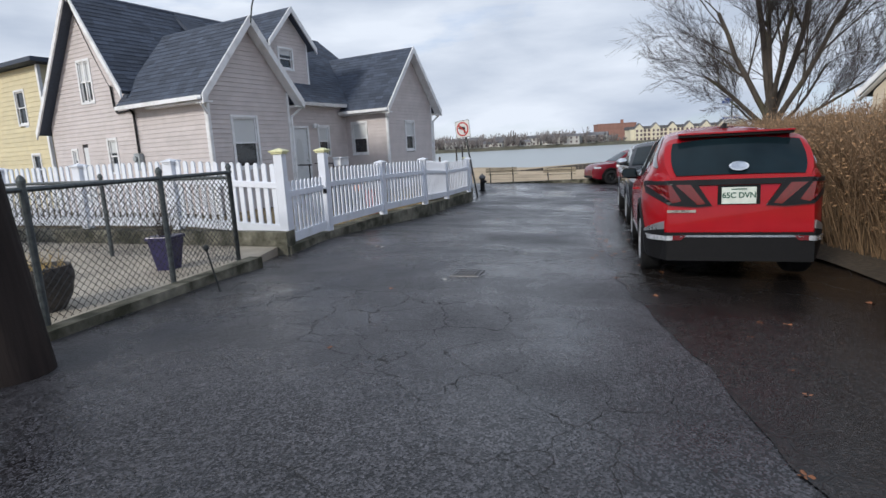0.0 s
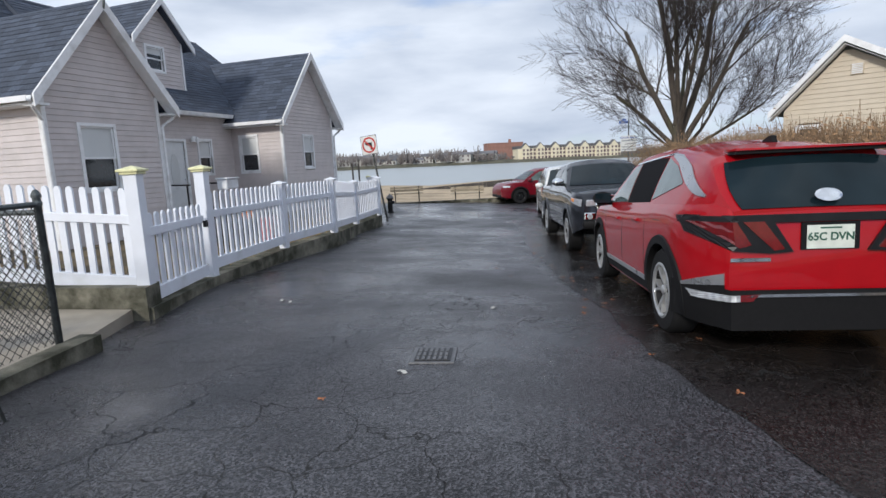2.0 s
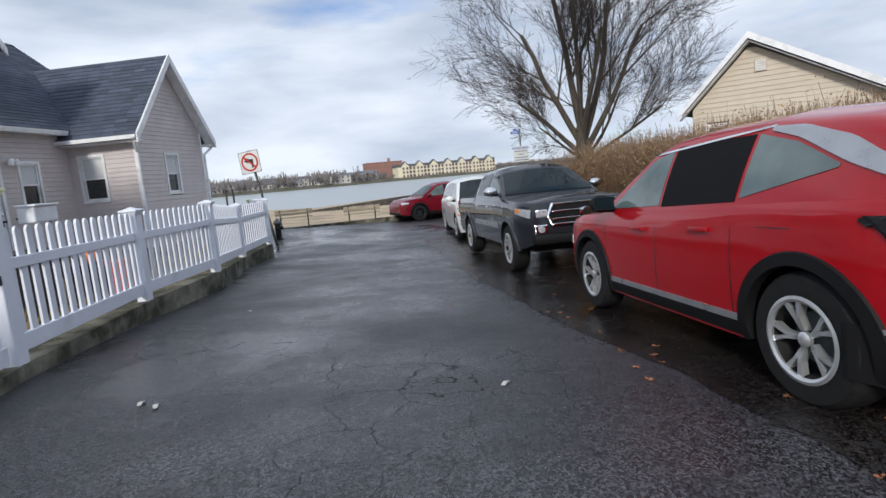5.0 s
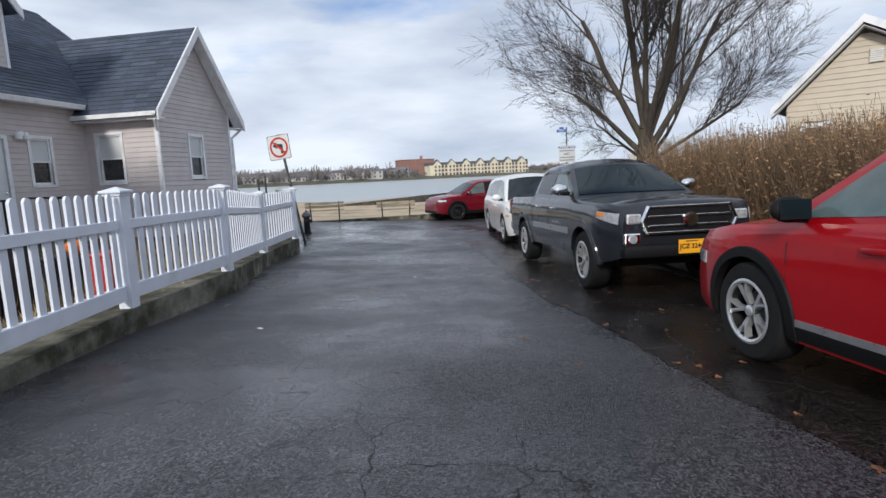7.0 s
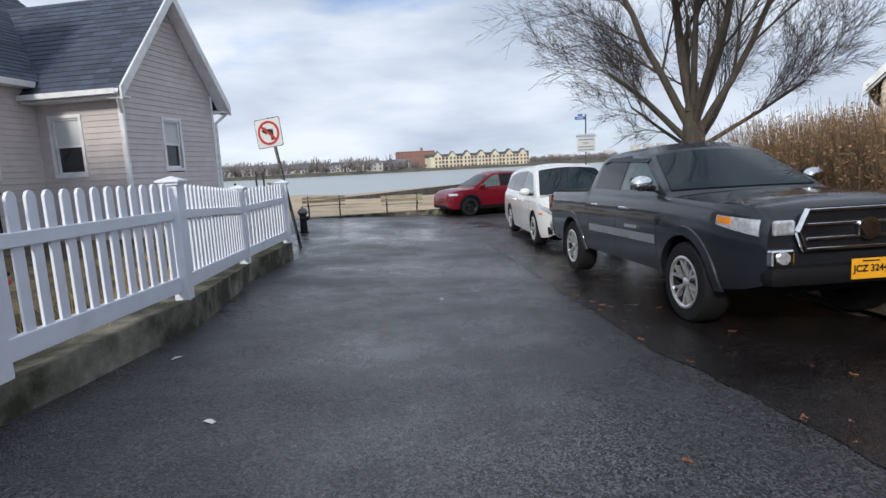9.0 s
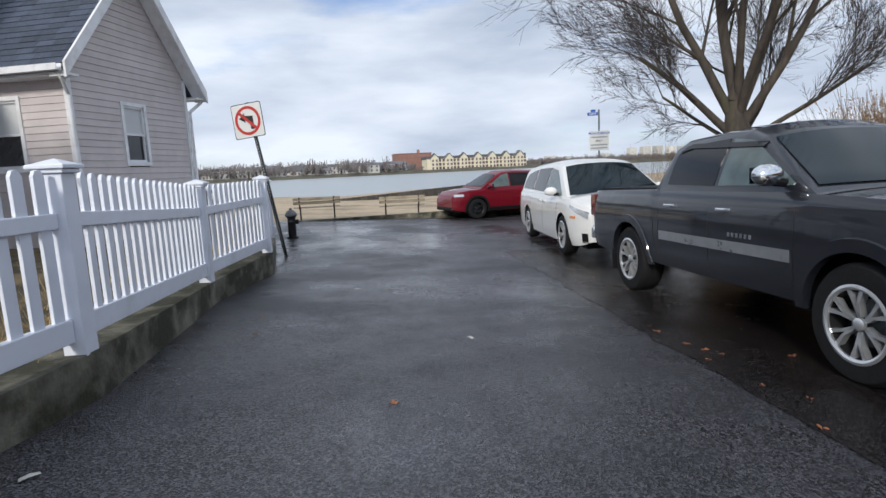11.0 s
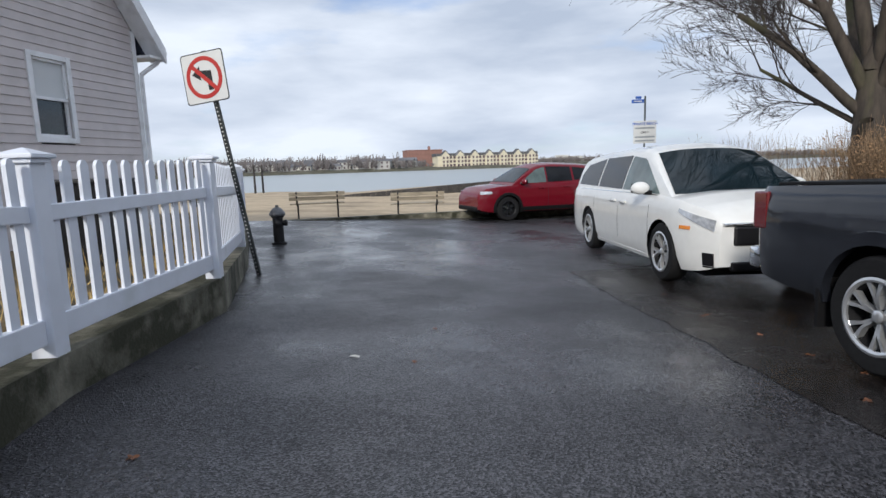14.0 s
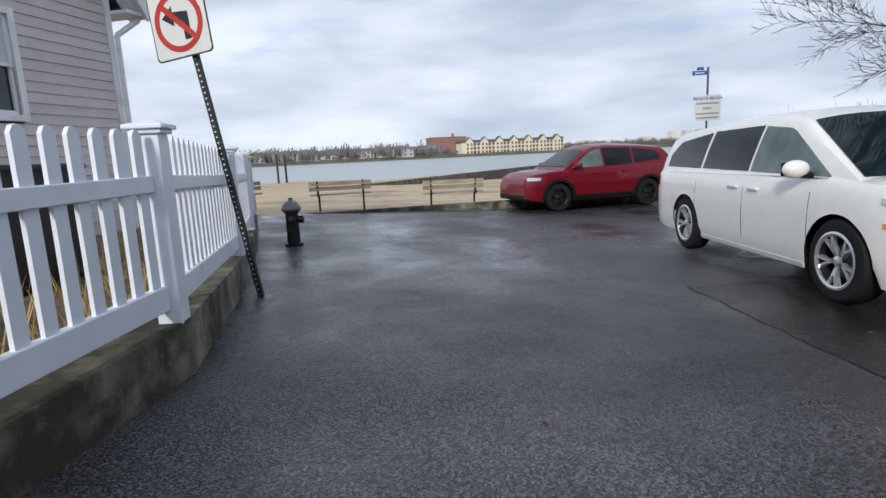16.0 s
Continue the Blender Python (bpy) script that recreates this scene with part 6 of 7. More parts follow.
for k, (w_, z_) in enumerate(((0.36, 1.64), (0.37, 1.30), (0.36, 1.16))):
    part("lettering_bar", box(-w_, w_, -0.0645, -0.061, z_ - 0.03, z_ + 0.03), M_GREYBOX, bsp)
st = part("street_name_plate", box(-0.50, -0.04, -0.015, 0.015, 2.60, 2.74, None, 0.01), M_BLUE, bs, "blue street name plate")
part("name_bar", box(-0.42, -0.12, -0.019, -0.016, 2.65, 2.69), M_SIGNW, st)
part("top_plate", box(-0.36, -0.14, -0.015, 0.015, 2.76, 2.86, None, 0.02), M_BLUE, st)

hyd = thing("fire_hydrant", pose(1.1, 24.6, ground_z(1.1, 24.6)), "black fire hydrant with a worn silver bonnet", "fire hydrant")
part("barrel", lathe([(0.14, 0), (0.14, 0.04), (0.10, 0.05), (0.095, 0.50), (0.12, 0.51), (0.12, 0.54)], 20), M_BLACKM, hyd, "", True)
part("bonnet", lathe([(0.14, 0.54), (0.15, 0.57), (0.13, 0.62), (0.08, 0.68), (0.03, 0.70), (0.03, 0.74), (0.005, 0.74)], 20), M_IRON, hyd, "", True)
for a_ in (0, 90):
    part("outlet", lathe([(0.05, 0), (0.06, 0.06), (0.065, 0.08), (0.03, 0.1)], 14), M_BLACKM, hyd, "", True).matrix_basis = pose(0.08 * math.cos(radians(a_ - 90)), 0.08 * math.sin(radians(a_ - 90)), 0.40, 90, 0, a_)

cov = thing("utility_cover", pose(0.855, 6.565, ground_z(0.85, 6.56) + 0.004, 0, 0, -13), "worn cast-iron utility cover set in the asphalt", "utility cover")
part("frame", box(-0.155, 0.155, -0.155, 0.155, -0.03, 0.006, None, 0.004), M_IRON, cov)
part("lid", box(-0.125, 0.125, -0.125, 0.125, 0.006, 0.010), M_BLACKM, cov)
for j in range(3):
    for k in range(6):
        part("raised_bar", box(-0.11 + k * 0.038, -0.09 + k * 0.038, -0.11 + j * 0.078, -0.05 + j * 0.078, 0.010, 0.016), M_IRON, cov)

# ---- benches at the sand ----


def bench(x, y, yaw):
    z = ground_z(x, y)
    b = thing("bench", pose(x, y, z, 0, 0, yaw), "weathered slatted park bench on black iron legs", "bench", "benches by the beach")
    for sx in (-0.62, 0.62):
        bm_ = bmesh.new()
        for p, q in (((sx, 0.05, -0.08), (sx, 0.05, 0.40)), ((sx, -0.24, 0.40), (sx, 0.30, 0.40)), ((sx, -0.22, 0.40), (sx, -0.34, 0.82))):
            add_tube(bm_, p, q, 0.028)
        part("iron_leg", bm_, M_BLACKM, b)
    for k in range(3):
        part("seat_slat", box(-0.85, 0.85, -0.18 + k * 0.16, -0.06 + k * 0.16, 0.42, 0.455, None, 0.006), M_BENCH, b)
    for k in range(2):
        part("back_slat", box(-0.85, 0.85, -0.31 - k * 0.035, -0.28 - k * 0.035, 0.56 + k * 0.14, 0.67 + k * 0.14, None, 0.006), M_BENCH, b)
    return b


bench(2.2, 31.7, -5)
bench(5.3, 31.1, -10)
bench(-0.9, 33.0, 2)


# ---- tree ----
def tree(x, y, z, seed, trunk_r, label, spans):
    t = thing("bare_tree", pose(x, y, z), label, "tree")
    r = random.Random(seed)
    lv, lf, tv, tf = [], [], [], []

    def seg(p, q, r0, r1, n, vs, fs):
        d = (q - p).normalized()
        s1 = d.orthogonal().normalized()
        s2 = d.cross(s1)
        b0 = len(vs)
        for c_, rr in ((p, r0), (q, r1)):
            for i in range(n):
                a = 2 * math.pi * i / n
                vs.append(tuple(c_ + (s1 * math.cos(a) + s2 * math.sin(a)) * rr))
        for i in range(n):
            j = (i + 1) % n
            fs.append((b0 + i, b0 + j, b0 + n + j, b0 + n + i))

    def grow(p, d, ln, rad, depth):
        k = 5 if depth < 3 else 3
        for i in range(k):
            d = (d + Vector((r.gauss(0, 0.07), r.gauss(0, 0.07), r.gauss(0.02, 0.04)))).normalized()
            q = p + d * ln / k
            r1 = rad * (0.88 if depth < 2 else 0.78)
            big = rad > 0.022
            seg(p, q, rad, r1, 8 if rad > 0.06 else (5 if big else 3), lv if big else tv, lf if big else tf)
            if depth < 5 and (i > 0 or depth > 1) and len(tv) < 900000:
                for _ in range(2 if depth >= 2 else (1 if r.random() < 0.8 else 2)):
                    side = d.orthogonal().normalized()
                    side.rotate(Matrix.Rotation(r.uniform(0, 6.28), 3, d))
                    nd = (d * 0.9 + side * r.uniform(0.32, 0.66) + Vector((0, 0, 0.05))).normalized()
                    grow(q, nd, ln * r.uniform(0.44, 0.68), max(r1 * r.uniform(0.4, 0.62), 0.0048), depth + 1)
            p, rad = q, r1
        return p
    top = Vector((0, 0, spans["fork"]))
    seg(Vector((0, 0, -0.1)), Vector((0.02, 0, 0.5)), trunk_r * 1.25, trunk_r, 14, lv, lf)
    seg(Vector((0.02, 0, 0.5)), top, trunk_r, trunk_r * 0.95, 14, lv, lf)
    seg(top - Vector((0, 0, 0.05)), top + Vector((-0.06, 0.03, 0.75)), trunk_r * 0.95, trunk_r * 0.62, 12, lv, lf)
    seg(top + Vector((-0.06, 0.03, 0.75)), top + Vector((0.02, 0.0, 1.5)), trunk_r * 0.62, trunk_r * 0.3, 10, lv, lf)
    seg(Vector((-0.1, -0.1, 1.55)), Vector((-0.42, -0.2, 2.05)), trunk_r * 0.5, trunk_r * 0.34, 9, lv, lf)
    for a, lean, ln, rad in spans["limbs"]:
        rise = 1.2 * (1 - min(lean, 60) / 60)
        d = Vector((math.cos(radians(a)) * math.sin(radians(lean)), math.sin(radians(a)) * math.sin(radians(lean)), math.cos(radians(lean))))
        grow(top + Vector((0, 0, rise - 0.45)), d, ln, rad, 1)
    for nm, vs, fs, m_ in (("trunk", lv, lf, M_BARK), ("crown", tv, tf, M_TWIG)):
        me_ = bpy.data.meshes.new(nm)
        me_.from_pydata(vs, [], fs)
        me_.materials.append(m_)
        for p in me_.polygons:
            p.use_smooth = True
        o = new(nm, me_)
        o.parent = t
        if nm == "crown":
            tagged(o, "crown of fine bare twigs", kind="stuff")
    return t


tree(11.2, 21.2, -1.1, 11, 0.31, "large bare maple tree with many upswept limbs", dict(fork=2.15, limbs=[
    (140, 44, 3.0, 0.10), (150, 30, 4.5, 0.12), (120, 10, 4.8, 0.14), (-40, 15, 4.7, 0.13), (-35, 38, 4.4, 0.11), (60, 30, 4.2, 0.10), (-110, 28, 4.0, 0.10), (-45, 52, 3.0, 0.07), (110, 52, 2.4, 0.06), (20, 50, 3.4, 0.07), (-150, 18, 4.4, 0.10)]))

# ---- hedge and soil strip ----
tagged(part("soil", prism([(4.55, 2.0), (4.75, 6.5), (5.55, 12.0), (7.6, 17.4), (9.4, 22.0), (16, 30.0), (22, 28), (16, 12), (12, 0), (4.6, -8)], -1.6, -0.93), M_SOIL), "dark soil with leaf litter", "soil", kind="structure")
bank = sheet("soil_bank", [0, 0.35, 0.9, 2.5, 8], spread(-8, 19, 18), M_SOIL, 0, fn=lambda u, y: (ground_z(4.6, y) + 0.02 + min(u, 0.9) * 0.12), label="dark soil bank with leaf litter", category="soil")
for v in bank.data.vertices:
    v.co.x += float(np.interp(v.co.y, [-8, 5, 7, 12, 17.4, 20], [4.9, 4.5, 4.75, 5.5, 7.4, 8.6])) + 0.1


def hedge(name, line, width, low, top, n, seed, label, leafy=1.0):
    r = random.Random(seed)
    vs, fs, lv, lf = [], [], [], []
    ys = [p[1] for p in line]
    for _ in range(n):
        y = r.uniform(ys[0], ys[-1])
        x = float(np.interp(y, ys, [p[0] for p in line])) + width * r.random() ** 1.2
        z = ground_z(4.6, y) + low
        h = top - z + r.gauss(0, 0.11) - 0.1
        lean = Vector((r.gauss(-0.05, 0.16), r.gauss(0, 0.16), 1.0))
        p = Vector((x, y, z))
        rad = r.uniform(0.004, 0.009)
        d = lean
        for k in range(4):
            q = p + d * h / 4
            b0 = len(vs)
            for pp, rr in ((p, rad), (q, rad * 0.75)):
                for i in range(3):
                    vs.append((pp.x + rr * math.cos(2.09 * i), pp.y + rr * math.sin(2.09 * i), pp.z))
            for i in range(3):
                j = (i + 1) % 3
                fs.append((b0 + i, b0 + j, b0 + 3 + j, b0 + 3 + i))
            if k >= 1:
                for _ in range(int(3 * leafy)):
                    c_ = p.lerp(q, r.random()) + Vector((r.gauss(0, 0.05), r.gauss(0, 0.05), r.gauss(0, 0.04)))
                    e1 = Vector((r.gauss(0, 1), r.gauss(0, 1), r.gauss(0, 1))).normalized() * r.uniform(0.012, 0.034)
                    e2 = e1.orthogonal().normalized() * 0.010
                    b1 = len(lv)
                    lv.extend([tuple(c_ - e1), tuple(c_ + e2), tuple(c_ + e1), tuple(c_ - e2)])
                    lf.append((b1, b1 + 1, b1 + 2, b1 + 3))
            p, rad = q, rad * 0.75
            d = (d + Vector((r.gauss(0, 0.12), r.gauss(0, 0.12), 0))).normalized()
    t = thing(name, Matrix.Translation((0, 0, 0)), label, "hedge")
    for nm, a, b, m_ in (("brushwood", vs, fs, M_STEM), ("foliage", lv, lf, M_DRYLEAF)):
        me_ = bpy.data.meshes.new(nm)
        me_.from_pydata(a, [], b)
        me_.materials.append(m_)
        o = new(nm, me_)
        o.parent = t
        tagged(o, kind="stuff")
    return t


hedge("hedge", [(4.95, 3.0), (5.15, 6.0), (5.6, 9.6), (6.55, 12.0), (7.2, 15.6)], 1.5, 0.0, 1.18, 11000, 21, "brown dormant hedge of dense dry stems and leaves")
hedge("hedge", [(7.2, 15.6), (8.3, 18.0), (9.4, 20.5)], 2.2, 0.0, 0.75, 3500, 22, "lower brown dormant hedge of dry stems")
hedge("shrub", [(11.5, 24.0), (13.5, 28.0)], 4.0, -0.1, 1.0, 260, 23, "thin bare shrubs at the beach", 0.4)
rk = thing("boulder", pose(4.95, 5.75, ground_z(4.6, 5.75)), "small grey rounded boulder in leaf litter", "boulder")
bm = bmesh.new()
bmesh.ops.create_icosphere(bm, subdivisions=3, radius=0.14)
for v in bm.verts:
    v.co *= 1 + 0.25 * noise.noise(v.co * 9)
    v.co.z *= 0.7
part("stone", bm, M_STONE, rk, "", True)

# ---- tan garage ----
GD = Vector((0.56, -0.83, 0)).normalized()
GARAGE = Matrix(((GD.x, -GD.y, 0, 11.97), (GD.y, GD.x, 0, 15.96), (0, 0, 1, 0.53), (0, 0, 0, 1)))
gar = thing("garage", GARAGE, "tan clapboard garage with a low grey shingle gable roof", "house")
clad_wall(gar, (0, 0, 0), X, NY, -1.2, 2.66, lambda z: max(-0.84, 0.48 - (2.72 - z) * 0.95), lambda z: min(3.4, 0.48 + (2.72 - z) * 1.75), [(-0.5, 0.0, -0.2, 0.85)], M_TAN, "front_wall", step=0.12)
window(gar, (0, 0, 0), X, NY, -0.5, 0.0, -0.2, 0.85, 0.0)
clad_wall(gar, (-0.84, 0, 0), Y, NX, -1.2, 1.3, lambda z: 0.0, lambda z: 6.0, [], M_TAN, "side_wall", step=0.12)
for ex, ez_ in ((-1.12, 1.26), (3.6, 1.12)):
    roof_slope(gar, (ex, -0.32, ez_), (ex, 6.2, ez_), (0.48, 6.2, 2.96), (0.48, -0.32, 2.96), M_SHINGLE2)
    rake(gar, (ex, -0.32, ez_ + 0.01), (0.48, -0.32, 2.97), NY, 0.16)
    bm = bmesh.new()
    vs = [bm.verts.new((px, py, pz - 0.165 - d)) for d in (0.0, 0.02) for px, py, pz in ((ex, -0.3, ez_), (0.48, -0.3, 2.96), (0.48, -0.03, 2.96), (ex, -0.03, ez_))]
    for f in ((0, 1, 2, 3), (7, 6, 5, 4), (0, 4, 5, 1), (1, 5, 6, 2), (2, 6, 7, 3), (3, 7, 4, 0)):
        bm.faces.new([vs[i] for i in f])
    bmesh.ops.recalc_face_normals(bm, faces=bm.faces)
    part("rake_soffit", bm, M_TRIM, gar)
vent = part("gable_vent", box(0.58, 0.84, -0.05, 0.0, 2.05, 2.34, None, 0.01), M_TAN, gar)
for k in range(6):
    part("louvre", box(0.60, 0.82, -0.062, -0.051, 2.07 + k * 0.042, 2.095 + k * 0.042), M_TRIM, vent)

# ---- cream house behind ----
yh = thing("cream_house", HOUSE @ pose(-7.9, 9.0, 0, 0, 0, 0), "cream-yellow two-storey clapboard house behind", "house")
clad_wall(yh, (-0.6, 0, 0), X, NY, -0.5, 4.35, lambda z: 0.0, lambda z: 3.0, [], M_YELLOW, "front_wall", step=0.16)
clad_wall(yh, (-0.6, 0, 0), Y, NX, -0.5, 4.35, lambda z: 0.0, lambda z: 9.0, [(1.3, 1.9, 2.5, 3.6), (0.9, 1.4, 0.4, 1.4)], M_YELLOW, "side_wall", step=0.16)
window(yh, (-0.6, 0, 0), Y, NX, 1.3, 1.9, 2.5, 3.6, 0.0)
window(yh, (-0.6, 0, 0), Y, NX, 0.9, 1.4, 0.4, 1.4, 0.0)
part("corner_trim", box(-0.68, -0.58, -0.04, 0.08, -0.5, 4.35), M_TRIM, yh)
part("roof", prism([(-1.0, -0.4), (2.8, -0.4), (2.8, 9.4), (-1.0, 9.4)], 4.38, 4.52), M_SHINGLE, yh)
for k in range(2):
    part("roof_vent_pipe", tube((0.4 + k * 0.5, 1.0, 4.5), (0.4 + k * 0.5, 1.0, 4.9), 0.05), M_GALV, yh)

# ---- cables and lamp on the house ----
cab = thing("overhead_cable", Matrix.Translation((0, 0, 0)), "black overhead service cable sagging to the house", "cable")
ends = (HOUSE @ Vector((A0 - 0.1, 3.9, 3.1)), Vector((-2.6, 4.02, 7.4)))
bm = bmesh.new()
prev = None
for k in range(25):
    u = k / 24
    p = ends[0].lerp(ends[1], u) - Vector((0, 0, 0.7 * math.sin(math.pi * u)))
    if prev is not None:
        add_tube(bm, prev, p, 0.010, 0.010, 5)
    prev = p
part("wire", bm, M_BLACKM, cab)

# ---- jetty, pilings ----
jet = thing("timber_jetty", Matrix.Translation((0, 0, 0)), "dark wet timber bulkhead running down the beach", "bulkhead")
ja, jb = Vector((19.5, 55.0)), Vector((3.5, 57.5))
jd = (jb - ja)
for k in range(40):
    p, q = ja + jd * (k / 40), ja + jd * ((k + 0.97) / 40)
    n_ = Vector((-jd.y, jd.x)).normalized() * 0.15
    u = k / 40
    part("plank", prism([(p.x, p.y), (q.x, q.y), (q.x + n_.x, q.y + n_.y), (p.x + n_.x, p.y + n_.y)], -2.6, -0.72 - 0.95 * u), M_TIMBER, jet)
part("capping", prism([(ja.x, ja.y - 0.2), (ja.x + 7, ja.y + 12), (ja.x + 6.7, ja.y + 12.1), (ja.x - 0.3, ja.y)], -2.6, -0.70), M_TIMBER, jet)
for x, y in ((-7.2, 62), (-3.4, 62), (-9.5, 75), (-8.6, 75), (-2.2, 78), (-1.4, 79)):
    t_ = thing("piling", Matrix.Translation((x, y, -3.0)), "dark timber mooring piling in the water", "piling", "pilings")
    part("post", tube((0, 0, 0), (0, 0, 3.1 if y < 70 else 4.2), 0.12, 0.11), M_TIMBER, t_)

# ---- far shore ----
bm = bmesh.new()
xs = spread(-420, 620, 104)
front = [bm.verts.new((x, 408 + 14 * noise.noise(Vector((x * 0.01, 3, 0))), -2.3)) for x in xs]
mid = [bm.verts.new((x, 420 + 14 * noise.noise(Vector((x * 0.01, 3, 0))), 0.2 + 0.8 * noise.noise(Vector((x * 0.03, 7, 0))))) for x in xs]
back = [bm.verts.new((x, 900, 8)) for x in xs]
for a, b in ((front, mid), (mid, back)):
    for i in range(len(xs) - 1):
        bm.faces.new((a[i], a[i + 1], b[i + 1], b[i]))
tagged(part("far_shore", bm, M_LAND, None, "", True), "low scrubby far shore across the bay", "shore", kind="structure")
rng = random.Random(9)


def far_house(x, y, w, d, h, roof_h, wall, n=3):
    o = thing("shore_house", Matrix.Translation((x, y, 0)) @ Matrix.Rotation(rng.uniform(-0.4, 0.4), 4, "Z"), "small pale house on the far shore", "house", "houses on the far shore")
    part("wall", box(-w / 2, w / 2, -d / 2, d / 2, -1, h), wall, o)
    bm_ = bmesh.new()
    v = [bm_.verts.new(p) for p in ((-w / 2 - 0.4, -d / 2 - 0.4, h), (w / 2 + 0.4, -d / 2 - 0.4, h), (w / 2 + 0.4, d / 2 + 0.4, h), (-w / 2 - 0.4, d / 2 + 0.4, h), (-w / 2 - 0.4, 0, h + roof_h), (w / 2 + 0.4, 0, h + roof_h))]
    for f in ((0, 1, 5, 4), (2, 3, 4, 5), (1, 2, 5), (3, 0, 4), (3, 2, 1, 0)):
        bm_.faces.new([v[i] for i in f])
    part("roof", bm_, M_FARROOF, o)
    for i in range(n):
        xw = -w / 2 + w * (i + 0.5) / n
        for zz in ((1.0,) if h < 4.5 else (1.0, 3.9)):
            part("window", box(xw - 0.6, xw + 0.6, -d / 2 - 0.1, -d / 2 + 0.05, zz, zz + 1.5), M_FARWIN, o)


for k in range(46):
    x = -150 + k * 5.9 + rng.uniform(-2, 2)
    if 104 < x < 118:
        continue
    far_house(x, rng.uniform(424, 470), rng.uniform(7, 12), 9, rng.choice((3.2, 3.6, 5.8)), rng.uniform(1.5, 2.8), M_FARWALL)
condo = thing("apartment_row", Matrix.Translation((113, 424, 0)), "long cream three-storey waterfront apartment row with grey gables", "apartment building")
part("wall", box(0, 84, 0, 16, -1.5, 8.2), M_CREAM, condo)
part("roof", prism([(-0.5, 2), (84.5, 2), (84.5, 16.5), (-0.5, 16.5)], 8.2, 10.4), M_FARROOF, condo)
for k in range(7):
    cx_ = 6 + k * 12
    bm = plate([(cx_ - 3.2, -1.5), (cx_ + 3.2, -1.5), (cx_ + 3.2, 8.6), (cx_, 12.0), (cx_ - 3.2, 8.6)], -1.2, 3.0)
    gb = part("gable_bay", bm, M_CREAM, condo)
    bm = plate([(cx_ - 3.7, 8.3), (cx_, 12.1), (cx_ + 3.7, 8.3), (cx_ + 3.7, 8.8), (cx_, 12.7), (cx_ - 3.7, 8.8)], -1.5, 4.0)
    part("gable_roof", bm, M_FARROOF, gb)
    for fl in range(3):
        for dx in (-1.5, 1.5):
            part("window", box(cx_ + dx - 0.7, cx_ + dx + 0.7, -1.3, -1.15, 0.3 + fl * 2.9, 2.0 + fl * 2.9), M_FARWIN, gb)
        for dx in (4.6, 7.4):
            if cx_ + dx < 83:
                part("window", box(cx_ + dx - 0.9, cx_ + dx + 0.9, -0.1, 0.05, 0.3 + fl * 2.9, 2.2 + fl * 2.9), M_FARWIN, condo)
br = thing("brick_building", Matrix.Translation((101, 478, 0)), "red-brick flat-roofed building behind the far shore", "building")
part("wall", box(0, 31, 0, 20, -1, 14.6), M_HAZED_BRICK, br)
part("parapet", box(-0.3, 31.3, -0.3, 20.3, 14.6, 15.2), M_HAZED_BRICK, br)
part("chimney", box(20, 22, 6, 8, 15.2, 18.2), M_HAZED_BRICK, br)
for k in range(14):
    x = -90 + k * 9.0
    far_house(x, rng.uniform(480, 560), rng.uniform(8, 13), 9, 6.5, 2.6, M_FARWALL)
for k in range(26):
    x = 225 + k * 13
    o = thing("tower_block", Matrix.Translation((x * 2.2 - 60, 900, 0)), "hazy distant block on the skyline", "building", "distant blocks")
    part("wall", box(0, rng.uniform(10, 22), 0, 12, 0, rng.uniform(8, 16) + (10 if 6 < k < 12 else 0)), M_FARWALL, o)
vs, fs = [], []
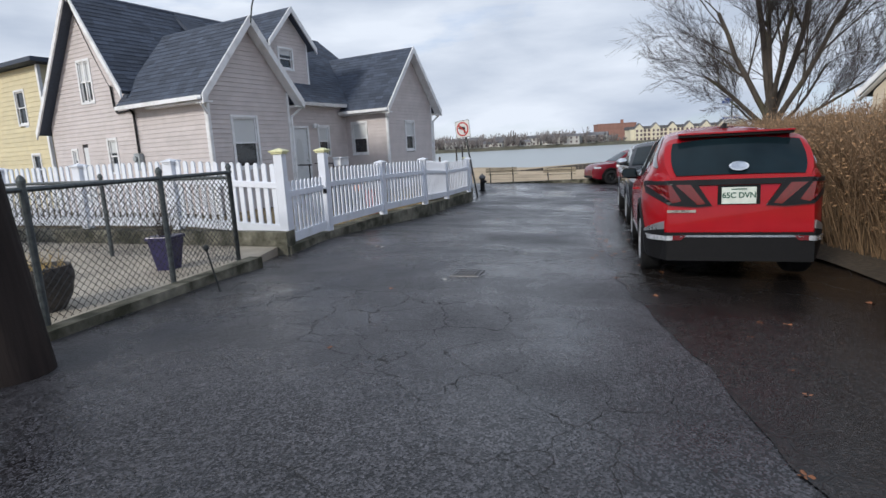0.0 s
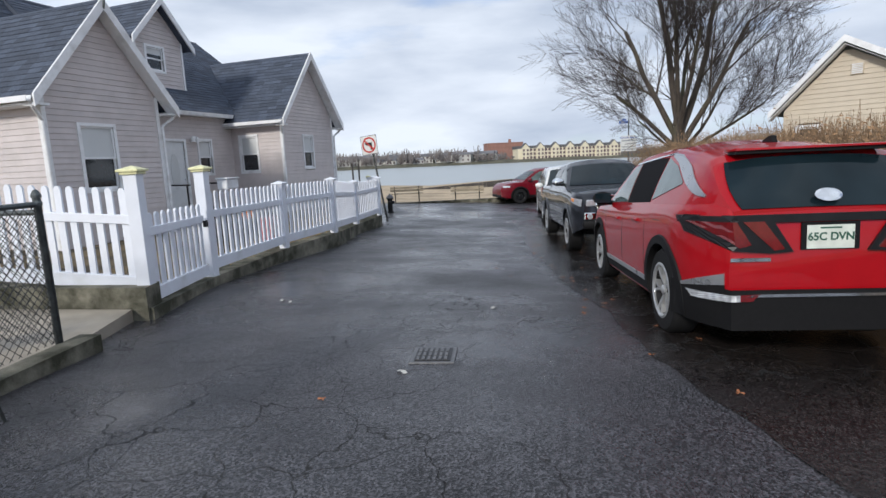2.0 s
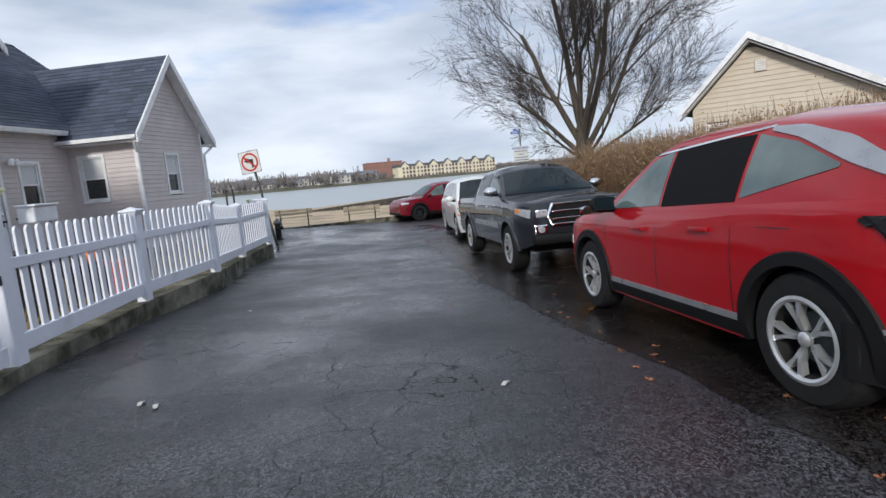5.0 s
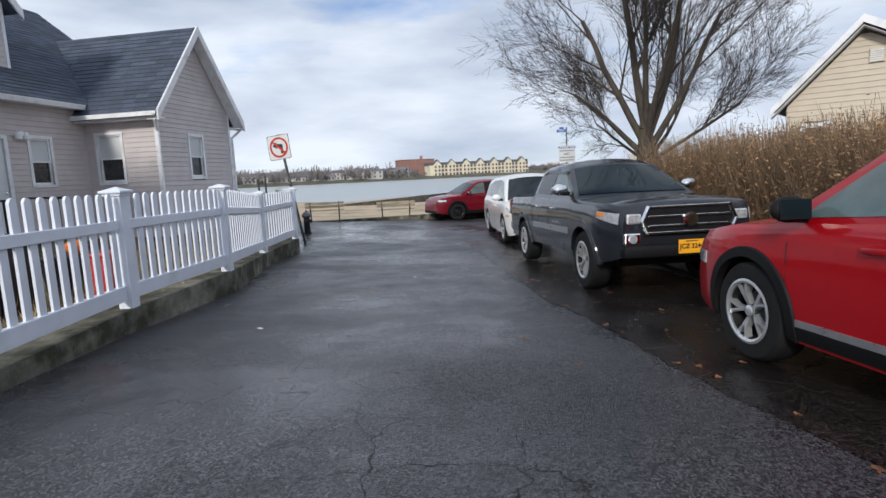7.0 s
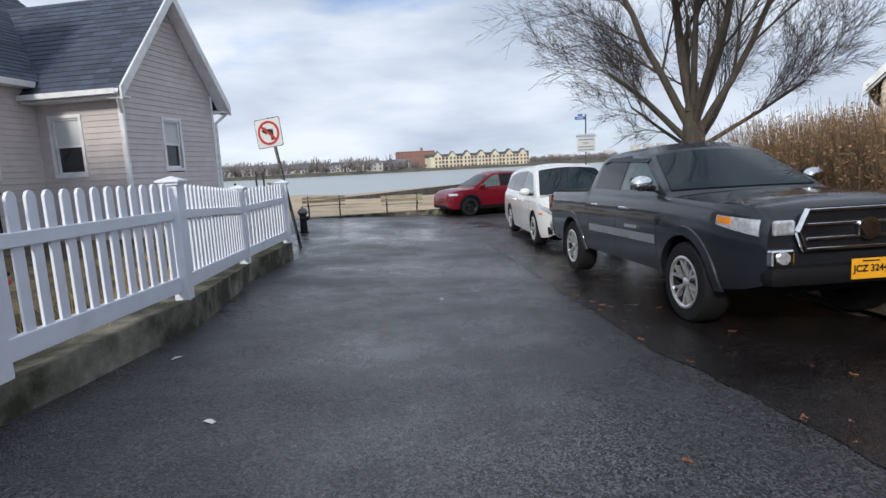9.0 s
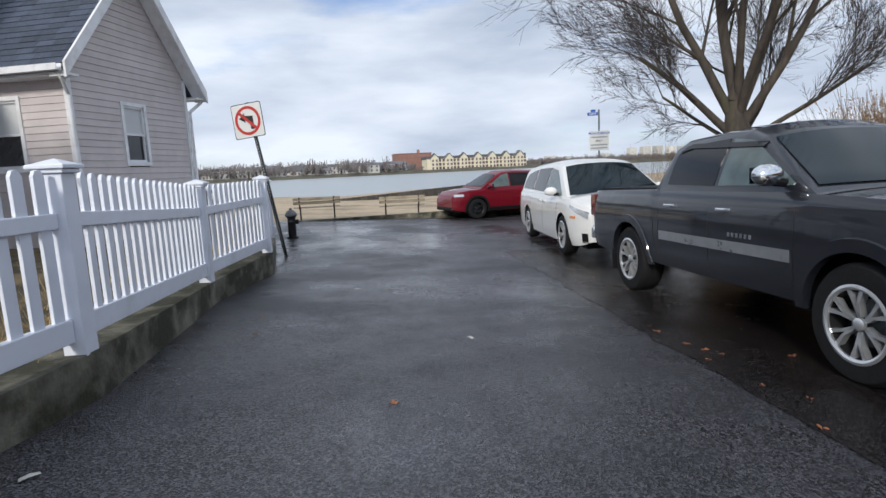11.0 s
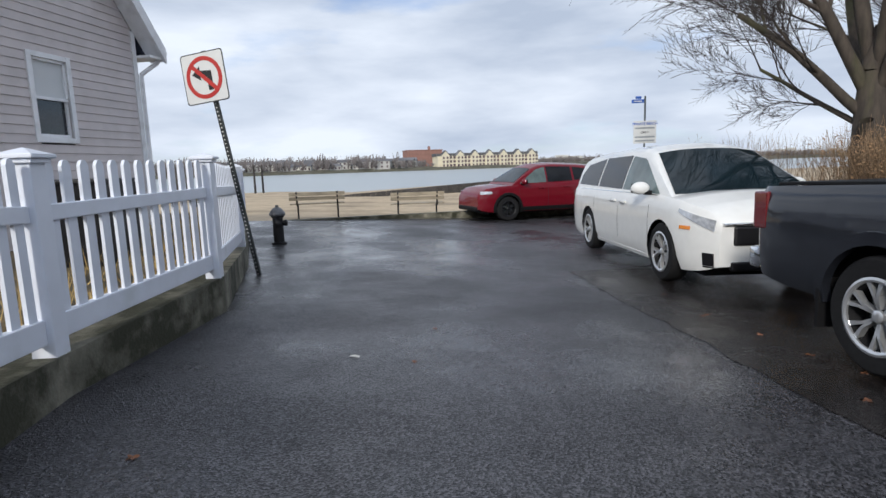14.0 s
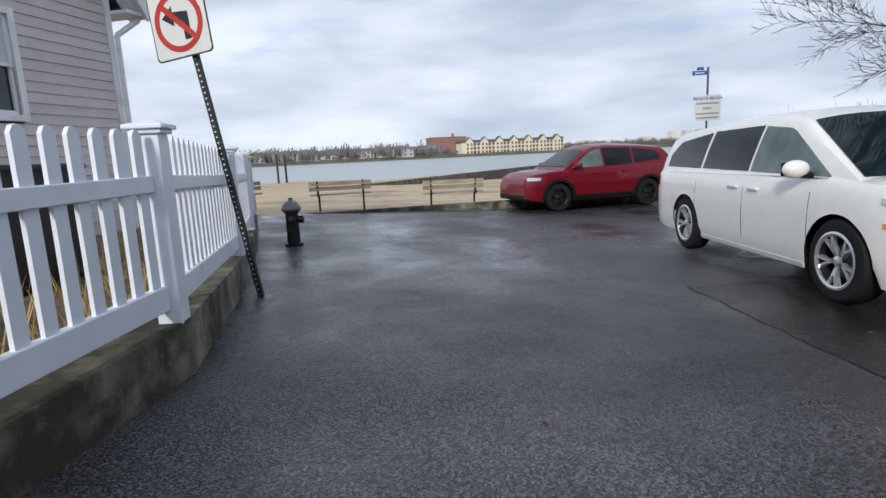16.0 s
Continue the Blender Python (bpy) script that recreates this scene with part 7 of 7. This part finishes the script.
for _ in range(2100):
    x = rng.uniform(-330, 560)
    y = rng.uniform(428, 560) if rng.random() < 0.7 else rng.uniform(415, 428)
    if 108 < x < 200 and y < 470:
        continue
    h = rng.uniform(4.5, 11.5) * (1.15 if x < 80 else 0.65)
    for b in range(22):
        a, e, f = rng.uniform(0, 6.28), rng.uniform(-1, 1), rng.random() ** 0.4
        cs = math.sqrt(1 - e * e) * f
        p = Vector((x, y, h * rng.uniform(0.05, 0.45)))
        q = Vector((x + 0.42 * h * cs * math.cos(a), y + 0.42 * h * cs * math.sin(a), h * (0.6 + 0.4 * e * f)))
        wd = 0.10 if b else 0.22
        b0 = len(vs)
        vs += [(p.x - wd, p.y, p.z), (p.x + wd, p.y, p.z), (q.x + wd * 1.6, q.y, q.z), (q.x - wd * 1.6, q.y, q.z + 0.3)]
        fs.append((b0, b0 + 1, b0 + 2, b0 + 3))
me = bpy.data.meshes.new("far_trees")
me.from_pydata(vs, [], fs)
me.materials.append(M_FARTREE)
tagged(new("far_trees", me), "belt of bare trees along the far shore", "trees", kind="stuff")

# ---- fallen leaves and litter on the asphalt ----
rng = random.Random(31)
leaf = bpy.data.meshes.new("leaf")
pts_ = [(0.045 * (0.45 + 0.55 * abs(math.cos(2.5 * a))) * math.cos(a), 0.045 * (0.45 + 0.55 * abs(math.cos(2.5 * a))) * math.sin(a), 0.006 + 0.006 * math.cos(3 * a)) for a in [2 * math.pi * k / 20 for k in range(20)]]
leaf.from_pydata([(0, 0, 0.004)] + pts_, [], [(0, 1 + k, 1 + (k + 1) % 20) for k in range(20)])
leaf.materials.append(M_LEAF)
paper = bpy.data.meshes.new("paper_scrap")
paper.from_pydata([(-0.04, -0.015, 0.004), (0.0, -0.02, 0.012), (0.045, -0.008, 0.005), (0.04, 0.018, 0.006), (0.0, 0.014, 0.014), (-0.035, 0.016, 0.005)], [], [(0, 1, 4, 5), (1, 2, 3, 4)])
paper.materials.append(M_PAPER)
for k in range(85):
    y = rng.uniform(1.0, 19)
    lo_ = float(np.interp(y, [0, 7, 12, 19], [3.0, 2.2, 3.2, 5.0]))
    x = lo_ + abs(rng.gauss(0, 0.7)) if k % 7 else rng.uniform(-0.5, 3)
    o = tagged(new("leaf", leaf), "wet brown fallen leaf on the asphalt", "leaf", "fallen leaves")
    o.matrix_world = pose(x, y, ground_z(x, y) + 0.002, 0, 0, rng.uniform(0, 360)) @ Matrix.Scale(rng.uniform(0.35, 0.85), 4)
for x, y in ((-0.55, 8.9), (-0.45, 8.8), (1.6, 8.0), (0.62, 6.3), (0.1, 12.0), (2.3, 15.0), (-0.3, 13.4), (1.7, 17.6)):
    o = tagged(new("paper_scrap", paper), "small pale scrap of litter on the asphalt", "litter", "litter")
    o.matrix_world = pose(x, y, ground_z(x, y) + 0.002, 0, 0, rng.uniform(0, 360))
